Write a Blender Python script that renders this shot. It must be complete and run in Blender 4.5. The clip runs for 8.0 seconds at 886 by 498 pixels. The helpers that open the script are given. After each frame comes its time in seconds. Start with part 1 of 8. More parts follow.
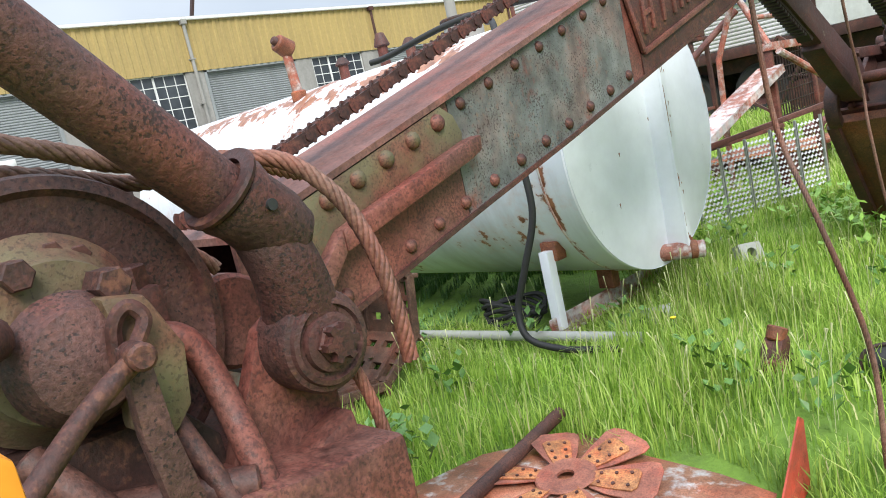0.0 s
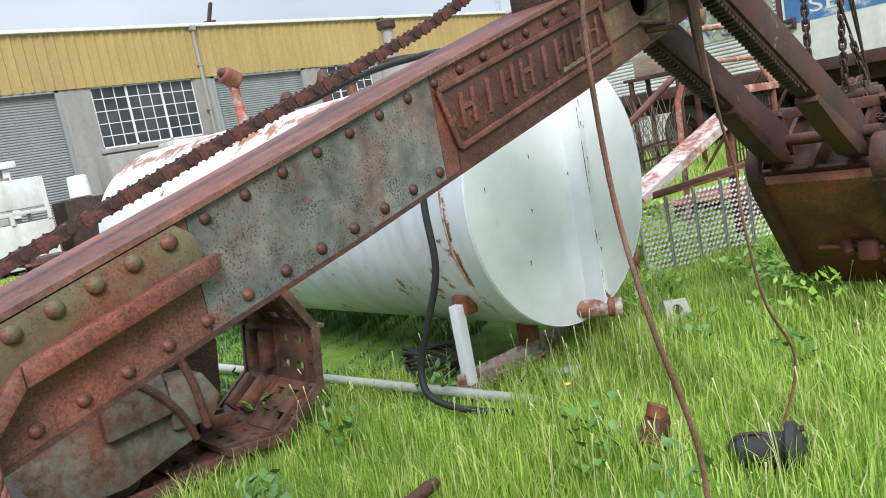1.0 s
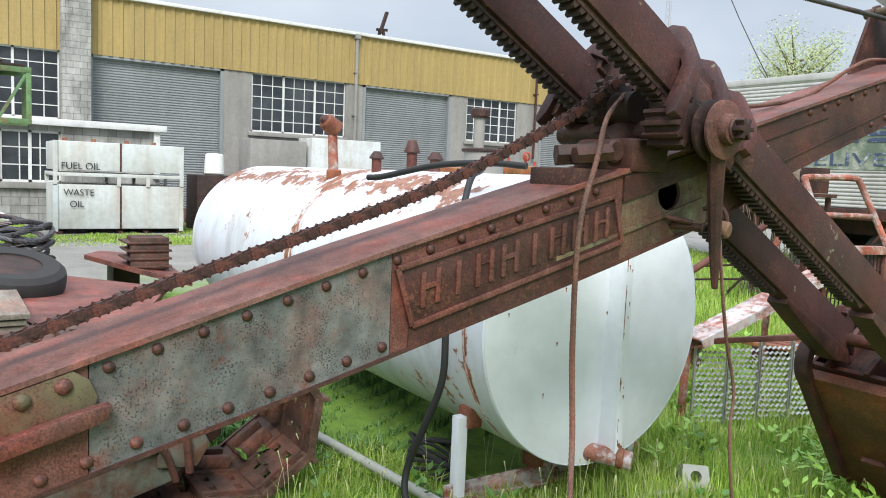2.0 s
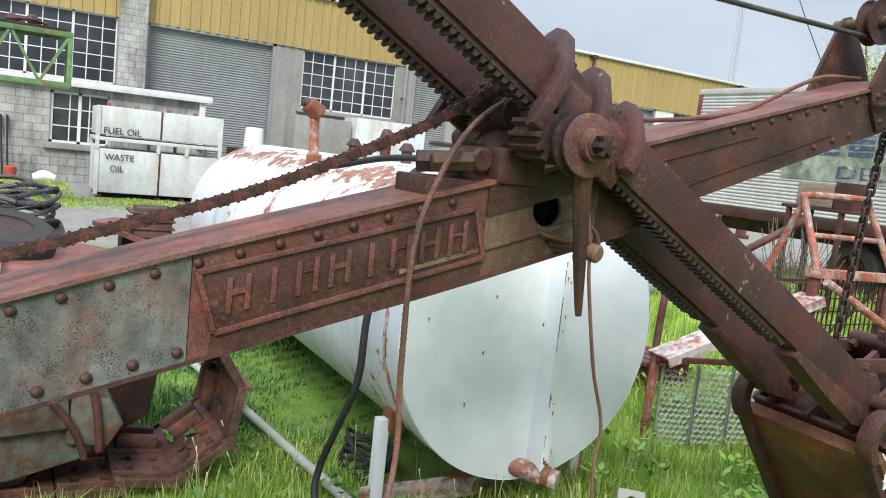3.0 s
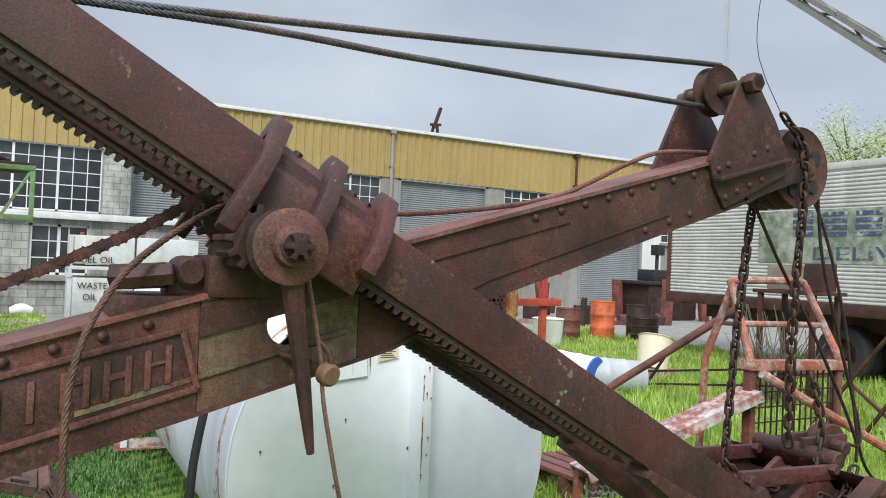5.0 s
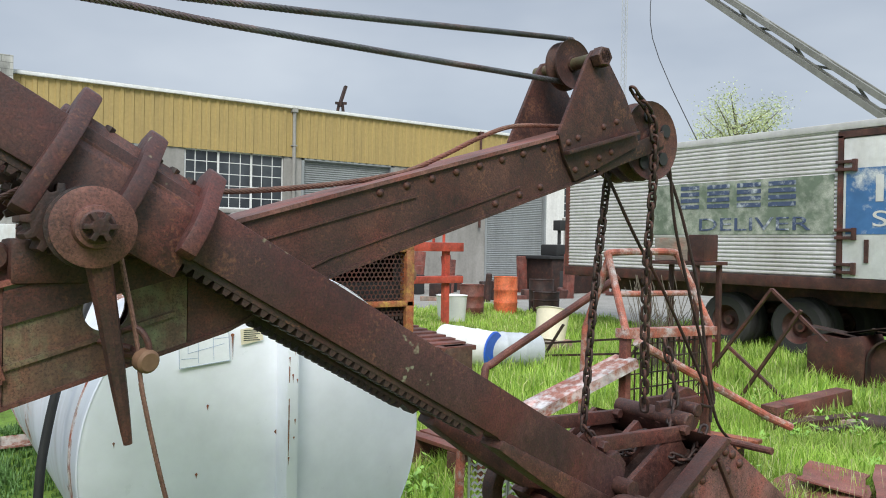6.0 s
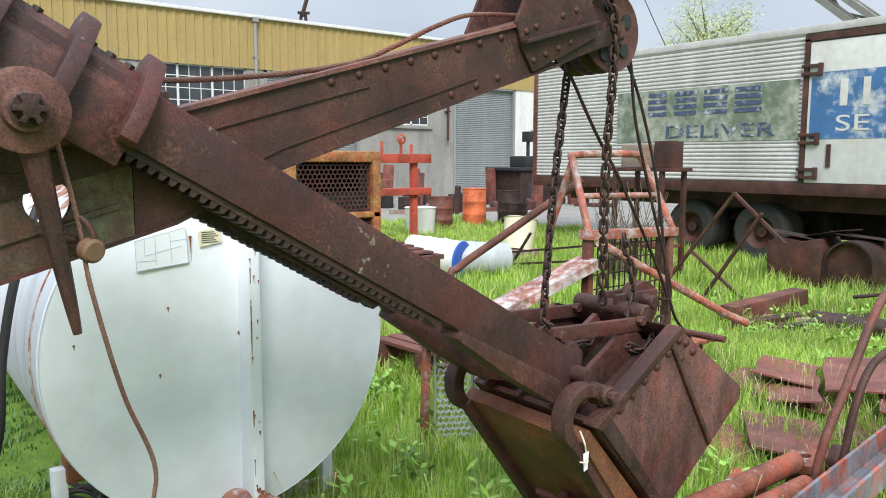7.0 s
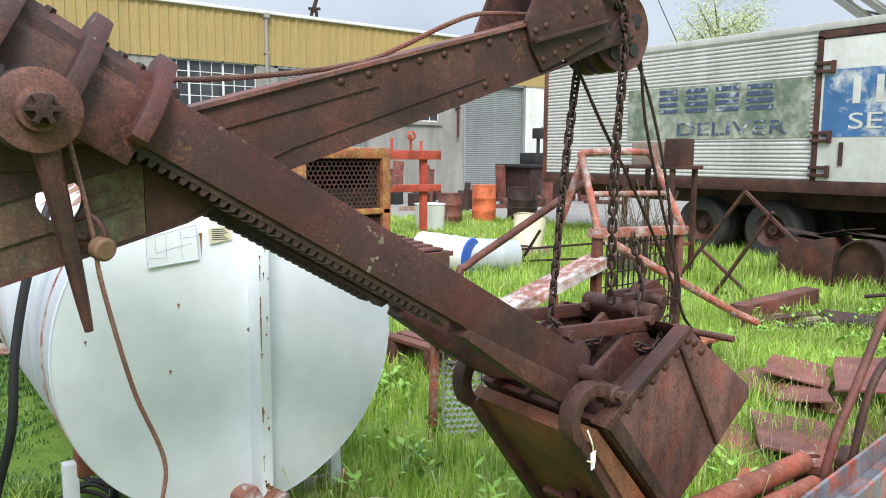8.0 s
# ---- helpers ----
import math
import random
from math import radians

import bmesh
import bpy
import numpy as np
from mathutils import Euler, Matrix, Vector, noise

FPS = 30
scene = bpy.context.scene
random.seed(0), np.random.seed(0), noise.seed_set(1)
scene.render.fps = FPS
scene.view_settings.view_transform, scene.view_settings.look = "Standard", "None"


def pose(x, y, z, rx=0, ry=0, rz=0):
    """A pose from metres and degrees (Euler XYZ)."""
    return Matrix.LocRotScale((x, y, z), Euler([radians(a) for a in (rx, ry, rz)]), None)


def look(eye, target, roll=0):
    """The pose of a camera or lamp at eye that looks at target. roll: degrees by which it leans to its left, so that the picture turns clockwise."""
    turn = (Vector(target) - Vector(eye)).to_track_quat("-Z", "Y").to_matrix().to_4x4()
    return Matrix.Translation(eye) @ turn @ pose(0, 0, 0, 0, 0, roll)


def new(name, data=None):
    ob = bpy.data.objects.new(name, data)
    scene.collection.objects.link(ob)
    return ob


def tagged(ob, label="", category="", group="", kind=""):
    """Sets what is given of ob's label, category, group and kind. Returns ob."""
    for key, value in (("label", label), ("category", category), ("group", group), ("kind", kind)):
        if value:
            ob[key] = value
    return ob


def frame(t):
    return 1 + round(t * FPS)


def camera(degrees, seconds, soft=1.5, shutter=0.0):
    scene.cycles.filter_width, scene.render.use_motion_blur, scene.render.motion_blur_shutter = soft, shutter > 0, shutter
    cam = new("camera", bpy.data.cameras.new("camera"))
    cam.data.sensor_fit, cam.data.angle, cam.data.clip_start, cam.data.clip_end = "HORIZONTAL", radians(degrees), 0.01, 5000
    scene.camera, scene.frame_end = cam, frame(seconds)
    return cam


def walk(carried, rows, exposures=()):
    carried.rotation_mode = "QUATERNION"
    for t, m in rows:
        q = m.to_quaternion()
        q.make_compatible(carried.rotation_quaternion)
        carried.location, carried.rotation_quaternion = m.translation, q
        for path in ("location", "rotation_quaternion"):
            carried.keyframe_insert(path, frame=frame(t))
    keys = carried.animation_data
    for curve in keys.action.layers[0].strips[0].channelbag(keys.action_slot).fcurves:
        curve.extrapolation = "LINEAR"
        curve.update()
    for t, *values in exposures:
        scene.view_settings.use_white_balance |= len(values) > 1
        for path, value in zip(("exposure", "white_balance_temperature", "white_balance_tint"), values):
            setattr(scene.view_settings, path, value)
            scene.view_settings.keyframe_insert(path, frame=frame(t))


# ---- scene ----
cam = camera(60.7, 8.0, soft=1.0)
PATH = [
    (0, (0.717, 0.791, 1.196), (-0.727, 2.137, 0.874), -12.7),
    (0.5, (0.798, 0.959, 1.212), (-0.63, 2.312, 0.857), -12.0),
    (1, (1.039, 1.229, 1.295), (-0.427, 2.558, 1.001), -10.7),
    (1.5, (1.191, 1.407, 1.562), (-0.369, 2.641, 1.355), -3.9),
    (1.7, (1.234, 1.475, 1.604), (-0.366, 2.661, 1.42), -0.6),
    (2.8, (1.386, 2.024, 1.683), (-0.334, 3.016, 1.438), 5.7),
    (3, (1.451, 2.145, 1.716), (-0.272, 3.131, 1.477), 6.2),
    (3.5, (1.505, 2.372, 1.727), (-0.21, 3.391, 1.584), 5.5),
    (4, (1.451, 2.605, 1.727), (-0.279, 3.608, 1.7), 4.5),
    (4.2, (1.448, 2.665, 1.758), (-0.3, 3.637, 1.767), 4.1),
    (5.3, (1.518, 3.007, 1.769), (-0.225, 3.987, 1.819), 1.5),
    (5.5, (1.533, 3.047, 1.774), (-0.171, 4.092, 1.82), 1.5),
    (6, (1.563, 3.104, 1.762), (-0.07, 4.258, 1.751), 1.0),
    (6.5, (1.57, 3.126, 1.73), (-0.029, 4.319, 1.603), 0.2),
    (7, (1.576, 3.147, 1.694), (0.001, 4.358, 1.46), 0.2),
    (7.5, (1.579, 3.15, 1.691), (0.005, 4.35, 1.405), 0.1),
    (8, (1.583, 3.146, 1.703), (-0.006, 4.336, 1.459), 0.4),
]
walk(cam, [(t, look(eye, target, roll)) for t, eye, target, roll in PATH], exposures=((0.0, 0.72), (1.0, 0.64), (1.5, 0.52), (3.5, 0.54), (5.5, 0.27), (6.5, 0.26), (7.0, 0.52), (8.0, 0.60)))

# ---- world and light ----
world = bpy.data.worlds.new("world")
scene.world = world
world.use_nodes = True
wn, wl = world.node_tree.nodes, world.node_tree.links
wn.clear()
w_out = wn.new("ShaderNodeOutputWorld")
w_bg = wn.new("ShaderNodeBackground")
w_sky = wn.new("ShaderNodeTexSky")
w_sky.sky_type, w_sky.sun_disc = "NISHITA", False
w_sky.sun_elevation, w_sky.sun_rotation = radians(46), radians(124)
w_dim = wn.new("ShaderNodeMixRGB")
w_dim.blend_type = "MULTIPLY"
w_dim.inputs[0].default_value, w_dim.inputs[2].default_value = 1.0, (0.10, 0.10, 0.10, 1)
w_tc = wn.new("ShaderNodeTexCoord")
w_map = wn.new("ShaderNodeMapping")
w_map.inputs["Scale"].default_value = (1.0, 1.0, 2.6)
w_noise = wn.new("ShaderNodeTexNoise")
w_noise.inputs["Scale"].default_value, w_noise.inputs["Detail"].default_value = 2.2, 4.0
w_ramp = wn.new("ShaderNodeValToRGB")
w_ramp.color_ramp.elements[0].position, w_ramp.color_ramp.elements[0].color = 0.32, (0.375, 0.425, 0.50, 1)
w_ramp.color_ramp.elements[1].position, w_ramp.color_ramp.elements[1].color = 0.68, (0.55, 0.597, 0.655, 1)
w_mix = wn.new("ShaderNodeMixRGB")
w_mix.inputs[0].default_value = 0.86
wl.new(w_tc.outputs["Generated"], w_map.inputs[0])
wl.new(w_map.outputs[0], w_noise.inputs["Vector"])
wl.new(w_noise.outputs["Fac"], w_ramp.inputs[0])
wl.new(w_sky.outputs[0], w_dim.inputs[1])
wl.new(w_dim.outputs[0], w_mix.inputs[1])
wl.new(w_ramp.outputs[0], w_mix.inputs[2])
# an overcast sky is brightest overhead
w_sep = wn.new("ShaderNodeSeparateXYZ")
w_up = wn.new("ShaderNodeMapRange")
w_up.inputs["From Min"].default_value, w_up.inputs["From Max"].default_value = 0.40, 1.0
w_up.inputs["To Min"].default_value, w_up.inputs["To Max"].default_value = 1.0, 3.4
wl.new(w_tc.outputs["Generated"], w_sep.inputs[0])
wl.new(w_sep.outputs["Z"], w_up.inputs["Value"])
wl.new(w_up.outputs["Result"], w_bg.inputs["Strength"])
wl.new(w_mix.outputs[0], w_bg.inputs[0])
wl.new(w_bg.outputs[0], w_out.inputs[0])

sun_data = bpy.data.lights.new("sun", "SUN")
sun_data.energy, sun_data.angle, sun_data.color = 2.5, radians(25), (1.0, 0.97, 0.92)
sun = new("sun", sun_data)
sun.matrix_world = look((12.5, -3.5, 14), (0, 5, 0))


# ---- materials ----
def material(name):
    m = bpy.data.materials.new(name)
    m.use_nodes = True
    nt = m.node_tree
    return m, nt, nt.nodes["Principled BSDF"]


def noise_node(nt, scale, detail=6.0, rough=0.6, stretch=(1, 1, 1), kind="ShaderNodeTexNoise"):
    tc = nt.nodes.new("ShaderNodeTexCoord")
    mp = nt.nodes.new("ShaderNodeMapping")
    mp.inputs["Scale"].default_value = stretch
    n = nt.nodes.new(kind)
    n.inputs["Scale"].default_value = scale
    if kind == "ShaderNodeTexNoise":
        n.inputs["Detail"].default_value, n.inputs["Roughness"].default_value = detail, rough
    nt.links.new(tc.outputs["Object"], mp.inputs[0])
    nt.links.new(mp.outputs[0], n.inputs["Vector"])
    return n.outputs["Fac"] if kind == "ShaderNodeTexNoise" else n.outputs["Distance"]


def ramp(nt, fac, stops):
    r = nt.nodes.new("ShaderNodeValToRGB")
    e = r.color_ramp.elements
    while len(e) < len(stops):
        e.new(0.5)
    for k, (pos, col) in enumerate(stops):
        e[k].position = pos
        e[k].color = (*col, 1) if len(col) == 3 else (col[0], col[0], col[0], 1)
    nt.links.new(fac, r.inputs[0])
    return r.outputs[0]


def mix(nt, fac, a, b, mode="MIX"):
    m = nt.nodes.new("ShaderNodeMixRGB")
    m.blend_type = mode
    for sock, v in zip(m.inputs, (fac, a, b)):
        if isinstance(v, (int, float)):
            sock.default_value = v if sock.type == "VALUE" else (v, v, v, 1)
        elif isinstance(v, tuple):
            sock.default_value = (*v, 1)
        else:
            nt.links.new(v, sock)
    return m.outputs[0]


def bump(nt, bsdf, height, strength=0.4, dist=0.01):
    b = nt.nodes.new("ShaderNodeBump")
    b.inputs["Strength"].default_value, b.inputs["Distance"].default_value = strength, dist
    nt.links.new(height, b.inputs["Height"])
    nt.links.new(b.outputs[0], bsdf.inputs["Normal"])


def worn(name, cols, paint=None, cover=0.5, edge=0.06, patch=4.0, grain=45.0, rough=0.66, metal=0.0,
         streak=(1, 1, 1), relief=0.35, spots=None, vary=0.0, gritscale=160.0, tone_low=0.78, pits=0.0):
    """Rusty or weathered metal: three rust tones by two noises, an optional coat of paint that has come off in patches."""
    m, nt, bsdf = material(name)
    big = noise_node(nt, patch, 7, 0.65, streak)
    fine = noise_node(nt, grain, 6, 0.7, streak)
    grit = noise_node(nt, gritscale, 3, 0.6)
    both = mix(nt, 0.45, big, fine)
    col = ramp(nt, both, ((0.34, cols[0]), (0.5, cols[1]), (0.66, cols[2])))
    dark = ramp(nt, grit, ((0.34, (0.66,)), (0.5, (1.0,)), (0.66, (1.22,))))
    col = mix(nt, 1.0, col, dark, "MULTIPLY")
    if paint:
        flake = mix(nt, 0.4, noise_node(nt, patch * 0.8, 9, 0.7, streak), noise_node(nt, grain * 0.45, 5, 0.6))
        mask = ramp(nt, flake, ((cover - edge, (1.0,)), (cover + edge, (0.0,))))
        tone = mix(nt, 1.0, paint, ramp(nt, noise_node(nt, patch * 2.3, 5), ((0.3, (tone_low,)), (0.7, (2 - tone_low - 0.1 * (tone_low < 0.9),)))), "MULTIPLY")
        col = mix(nt, mask, col, tone)
    if spots:
        s = noise_node(nt, 28.0, 2, 0.5)
        col = mix(nt, ramp(nt, mix(nt, 0.5, s, noise_node(nt, 5.0, 3)), ((0.635, (0.0,)), (0.665, (0.8,)))), col, spots)
    if pits:
        hole = ramp(nt, mix(nt, 0.35, noise_node(nt, 210.0, 2, 0.5), noise_node(nt, 16.0, 4)), ((0.545, (0.0,)), (0.60, (pits,))))
        col = mix(nt, hole, col, (0.022, 0.012, 0.010))
    if relief > 0.1:
        stain = ramp(nt, noise_node(nt, patch * 0.45, 6, 0.7, streak), ((0.32, (0.48,)), (0.49, (0.92,)), (0.70, (1.35,))))
        col = mix(nt, 1.0, col, stain, "MULTIPLY")
        hue = ramp(nt, noise_node(nt, patch * 0.8, 4, 0.6), ((0.36, (0.97, 1.02, 1.10)), (0.5, (1.03, 1.0, 1.04)), (0.64, (1.26, 0.88, 0.86))))
        col = mix(nt, 1.0, col, hue, "MULTIPLY")
        speck = ramp(nt, mix(nt, 0.5, noise_node(nt, 90.0, 3, 0.6), noise_node(nt, patch * 1.3, 4)), ((0.57, (0.0,)), (0.66, (0.35,))))
        col = mix(nt, speck, col, (0.24, 0.105, 0.055))
    if vary:
        oi = nt.nodes.new("ShaderNodeObjectInfo")
        col = mix(nt, 1.0, col, ramp(nt, oi.outputs["Random"], ((0.0, (1 - vary,)), (1.0, (1 + vary,)))), "MULTIPLY")
    nt.links.new(col, bsdf.inputs["Base Color"])
    bsdf.inputs["Metallic"].default_value = metal
    rr = ramp(nt, fine, ((0.3, (max(rough - 0.15, 0.1),)), (0.7, (min(rough + 0.12, 1.0),))))
    nt.links.new(rr, bsdf.inputs["Roughness"])
    bump(nt, bsdf, mix(nt, 0.5, fine, grit), relief, 0.006)
    return m


RUST = worn("rust_brown", ((0.024, 0.011, 0.009), (0.066, 0.026, 0.019), (0.125, 0.051, 0.034)), patch=5, pits=0.65)
RUST_RED = worn("rust_red", ((0.062, 0.024, 0.018), (0.135, 0.050, 0.036), (0.215, 0.092, 0.066)), patch=5, pits=0.5)
RUST_DARK = worn("rust_dark", ((0.012, 0.008, 0.007), (0.032, 0.016, 0.012), (0.068, 0.034, 0.024)), patch=6)
RUST_ORANGE = worn("rust_orange", ((0.11, 0.038, 0.020), (0.24, 0.085, 0.040), (0.38, 0.17, 0.085)), patch=7, pits=0.5)
RUST_HANDLE = worn("rust_handle", ((0.026, 0.011, 0.0105), (0.056, 0.0215, 0.019), (0.096, 0.038, 0.031)), patch=4, spots=(0.20, 0.19, 0.12), relief=0.3, pits=0.5)
RUST_PIT = worn("rust_pitted", ((0.046, 0.022, 0.019), (0.082, 0.036, 0.029), (0.125, 0.056, 0.042)), patch=7, grain=120, relief=0.5, pits=0.9)
RUST_SIDE = worn("rust_rain_streaked", ((0.062, 0.029, 0.026), (0.128, 0.058, 0.049), (0.20, 0.093, 0.076)), patch=9, grain=90, streak=(1, 1, 0.30), relief=0.4, pits=0.8)
BOOM_PAINT = worn("boom_grey_green_paint", ((0.10, 0.036, 0.027), (0.15, 0.055, 0.040), (0.09, 0.042, 0.032)), paint=(0.118, 0.122, 0.112), cover=0.60, edge=0.05, patch=8, grain=70, streak=(1, 1, 0.40), tone_low=0.55, pits=0.75)
BOOM_GREEN = worn("boom_mossy_paint", ((0.055, 0.032, 0.022), (0.10, 0.060, 0.038), (0.15, 0.085, 0.052)), paint=(0.165, 0.175, 0.095), cover=0.49, edge=0.07, patch=6, streak=(1, 1, 0.25), pits=0.5)
BOOM_OLIVE = worn("boom_olive_paint", ((0.075, 0.036, 0.024), (0.12, 0.055, 0.036), (0.16, 0.073, 0.048)), paint=(0.125, 0.105, 0.052), cover=0.53, edge=0.08, patch=5, pits=0.5)
TANK_WHITE = worn("tank_white_paint", ((0.26, 0.10, 0.045), (0.36, 0.15, 0.07), (0.5, 0.27, 0.15)), paint=(0.82, 0.85, 0.92), cover=0.70, edge=0.012, patch=2.2, grain=12, rough=0.4, relief=0.04, tone_low=0.93)
# the tank's shell: white paint that has lifted along the top seam and the ring weld
TANK_SHELL, ts_nt, ts_b = material("tank_shell_paint")
ts_tc = ts_nt.nodes.new("ShaderNodeTexCoord")
ts_sep = ts_nt.nodes.new("ShaderNodeSeparateXYZ")
ts_nt.links.new(ts_tc.outputs["Object"], ts_sep.inputs[0])


def band(nt, sock, centre, half):
    s = nt.nodes.new("ShaderNodeMath")
    s.operation = "SUBTRACT"
    s.inputs[1].default_value = centre
    nt.links.new(sock, s.inputs[0])
    ab = nt.nodes.new("ShaderNodeMath")
    ab.operation = "ABSOLUTE"
    nt.links.new(s.outputs[0], ab.inputs[0])
    return ramp(nt, ab.outputs[0], ((0.0, (1.0,)), (half, (0.0,))))


ts_bands = mix(ts_nt, 1.0, band(ts_nt, ts_sep.outputs["Z"], 1.56, 0.13), band(ts_nt, ts_sep.outputs["X"], -3.70, 0.16), "ADD")
ts_bands = mix(ts_nt, 1.0, ts_bands, band(ts_nt, ts_sep.outputs["X"], -1.53, 0.03), "ADD")
ts_n = mix(ts_nt, 0.4, noise_node(ts_nt, 2.6, 7, 0.65, (0.7, 1, 1)), noise_node(ts_nt, 14.0, 5))
ts_f = mix(ts_nt, 0.115, ts_n, ts_bands, "ADD")
ts_mask = ramp(ts_nt, ts_f, ((0.60, (0.0,)), (0.625, (1.0,))))
ts_halo = ramp(ts_nt, ts_f, ((0.52, (0.0,)), (0.62, (0.35,))))
ts_rust = ramp(ts_nt, noise_node(ts_nt, 20.0, 6), ((0.35, (0.16, 0.06, 0.03)), (0.6, (0.36, 0.16, 0.09))))
ts_run = ramp(ts_nt, noise_node(ts_nt, 5.0, 5, 0.6, (1, 0.25, 0.25)), ((0.30, (0.52, 0.55, 0.58)), (0.52, (0.70, 0.75, 0.82)), (0.7, (0.74, 0.79, 0.86))))
ts_c = mix(ts_nt, ts_halo, ts_run, (0.62, 0.42, 0.36))
ts_nt.links.new(mix(ts_nt, ts_mask, ts_c, ts_rust), ts_b.inputs["Base Color"])
ts_b.inputs["Roughness"].default_value = 0.42
bump(ts_nt, ts_b, noise_node(ts_nt, 3.0, 3), 0.12, 0.02)
STEEL_ROPE = worn("wire_rope_steel", ((0.045, 0.045, 0.048), (0.10, 0.10, 0.105), (0.18, 0.18, 0.185)), grain=80, rough=0.55, metal=0.5)
ROPE_RUST = worn("wire_rope_rusty", ((0.07, 0.035, 0.025), (0.15, 0.075, 0.05), (0.25, 0.14, 0.10)), grain=90)


def ribbed(name, col, dirt, scale, patch=0.5, rough=0.6):
    """Weathered sheet in one paint with soot and streaks that run down it."""
    m, nt, bsdf = material(name)
    run = noise_node(nt, scale, 6, 0.7, (1, 1, 0.12))
    cloud = noise_node(nt, patch, 6, 0.65)
    c = mix(nt, ramp(nt, mix(nt, 0.5, run, cloud), ((0.42, (0.0,)), (0.72, (0.75,)))), col, dirt)
    c = mix(nt, 1.0, c, ramp(nt, noise_node(nt, 9.0, 5), ((0.3, (0.9,)), (0.7, (1.06,)))), "MULTIPLY")
    nt.links.new(c, bsdf.inputs["Base Color"])
    bsdf.inputs["Roughness"].default_value = rough
    bump(nt, bsdf, noise_node(nt, 30.0, 4), 0.1, 0.01)
    return m


YELLOW = ribbed("yellow_cladding", (0.40, 0.292, 0.108), (0.25, 0.185, 0.080), 3.0, 0.25)
ROLLER = ribbed("grey_roller_door", (0.27, 0.29, 0.295), (0.16, 0.17, 0.17), 2.0, 0.4)
CONCRETE = ribbed("grey_concrete", (0.31, 0.30, 0.28), (0.12, 0.118, 0.107), 1.6, 0.7, 0.9)
WHITE_WALL = ribbed("white_render_wall", (0.72, 0.72, 0.70), (0.45, 0.45, 0.42), 1.5, 0.6, 0.85)
TRIM_WHITE = ribbed("white_trim", (0.72, 0.73, 0.72), (0.42, 0.42, 0.40), 3.0, 0.8)
ROOF_GREY = ribbed("grey_roof_sheet", (0.42, 0.43, 0.43), (0.28, 0.28, 0.27), 1.0, 0.3)
TRAILER_ALU = ribbed("corrugated_aluminium_side", (0.58, 0.57, 0.575), (0.30, 0.28, 0.25), 2.2, 0.5, 0.45)
PAINT_CREAM = ribbed("white_door_panel", (0.68, 0.69, 0.68), (0.42, 0.38, 0.32), 2.5, 0.9, 0.5)
OILTANK = ribbed("pale_grey_tank_paint", (0.62, 0.66, 0.66), (0.36, 0.28, 0.20), 3.0, 1.2, 0.5)


def plain(name, col, rough=0.6, metal=0.0, var=0.25, scale=14.0, relief=0.15):
    m, nt, bsdf = material(name)
    n = mix(nt, 0.5, noise_node(nt, scale, 6), noise_node(nt, scale * 7, 4))
    c = mix(nt, 1.0, col, ramp(nt, n, ((0.3, (1 - var,)), (0.7, (1 + var,)))), "MULTIPLY")
    nt.links.new(c, bsdf.inputs["Base Color"])
    bsdf.inputs["Roughness"].default_value, bsdf.inputs["Metallic"].default_value = rough, metal
    bump(nt, bsdf, n, relief, 0.005)
    return m


RUBBER = plain("black_rubber", (0.018, 0.018, 0.019), 0.65)
TYRE = plain("tyre_rubber", (0.028, 0.027, 0.026), 0.85)
BLACK = plain("black_iron", (0.02, 0.02, 0.021), 0.7)
STENCIL = plain("black_stencil_paint", (0.02, 0.021, 0.024), 0.8)
BLUE_LID = plain("blue_plastic", (0.02, 0.10, 0.50), 0.4)
WHITE_PLASTIC = plain("white_plastic", (0.72, 0.73, 0.70), 0.45, var=0.1)
CREAM_PLASTIC = plain("cream_plastic", (0.70, 0.64, 0.48), 0.5, var=0.12)
GREY_PLASTIC = plain("grey_translucent_plastic", (0.40, 0.43, 0.45), 0.45, var=0.15)
ORANGE_PAINT = worn("orange_drum_paint", ((0.16, 0.06, 0.03), (0.3, 0.10, 0.04), (0.4, 0.16, 0.07)), paint=(0.62, 0.15, 0.055), cover=0.56, patch=6)
RED_PAINT = worn("red_press_paint", ((0.16, 0.04, 0.025), (0.26, 0.07, 0.04), (0.34, 0.11, 0.07)), paint=(0.44, 0.07, 0.04), cover=0.55, patch=6)
RED_PLATE = worn("red_oxide_plate", ((0.10, 0.036, 0.028), (0.19, 0.070, 0.052), (0.28, 0.115, 0.088)), patch=5, relief=0.25, pits=0.5)
PEEL_WHITE = worn("peeling_white_over_rust", ((0.22, 0.075, 0.05), (0.33, 0.125, 0.08), (0.42, 0.19, 0.13)), paint=(0.52, 0.45, 0.40), cover=0.445, edge=0.07, patch=11, pits=0.5)
CHANNEL_WHITE = worn("channel_worn_white", ((0.20, 0.075, 0.05), (0.30, 0.12, 0.08), (0.40, 0.19, 0.13)), paint=(0.56, 0.53, 0.49), cover=0.50, edge=0.05, patch=8, streak=(1, 0.4, 1))
SHEET_RUST = worn("sheet_rust_and_white", ((0.20, 0.085, 0.05), (0.34, 0.15, 0.085), (0.46, 0.24, 0.15)), paint=(0.68, 0.66, 0.63), cover=0.43, edge=0.05, patch=6)
POLE_GREY = ribbed("dull_pale_pole", (0.40, 0.41, 0.38), (0.22, 0.24, 0.17), 9.0, 3.0, 0.85)
FAN_ORANGE = worn("fan_orange_rust", ((0.20, 0.070, 0.030), (0.38, 0.15, 0.055), (0.55, 0.26, 0.10)), patch=18, grain=80)
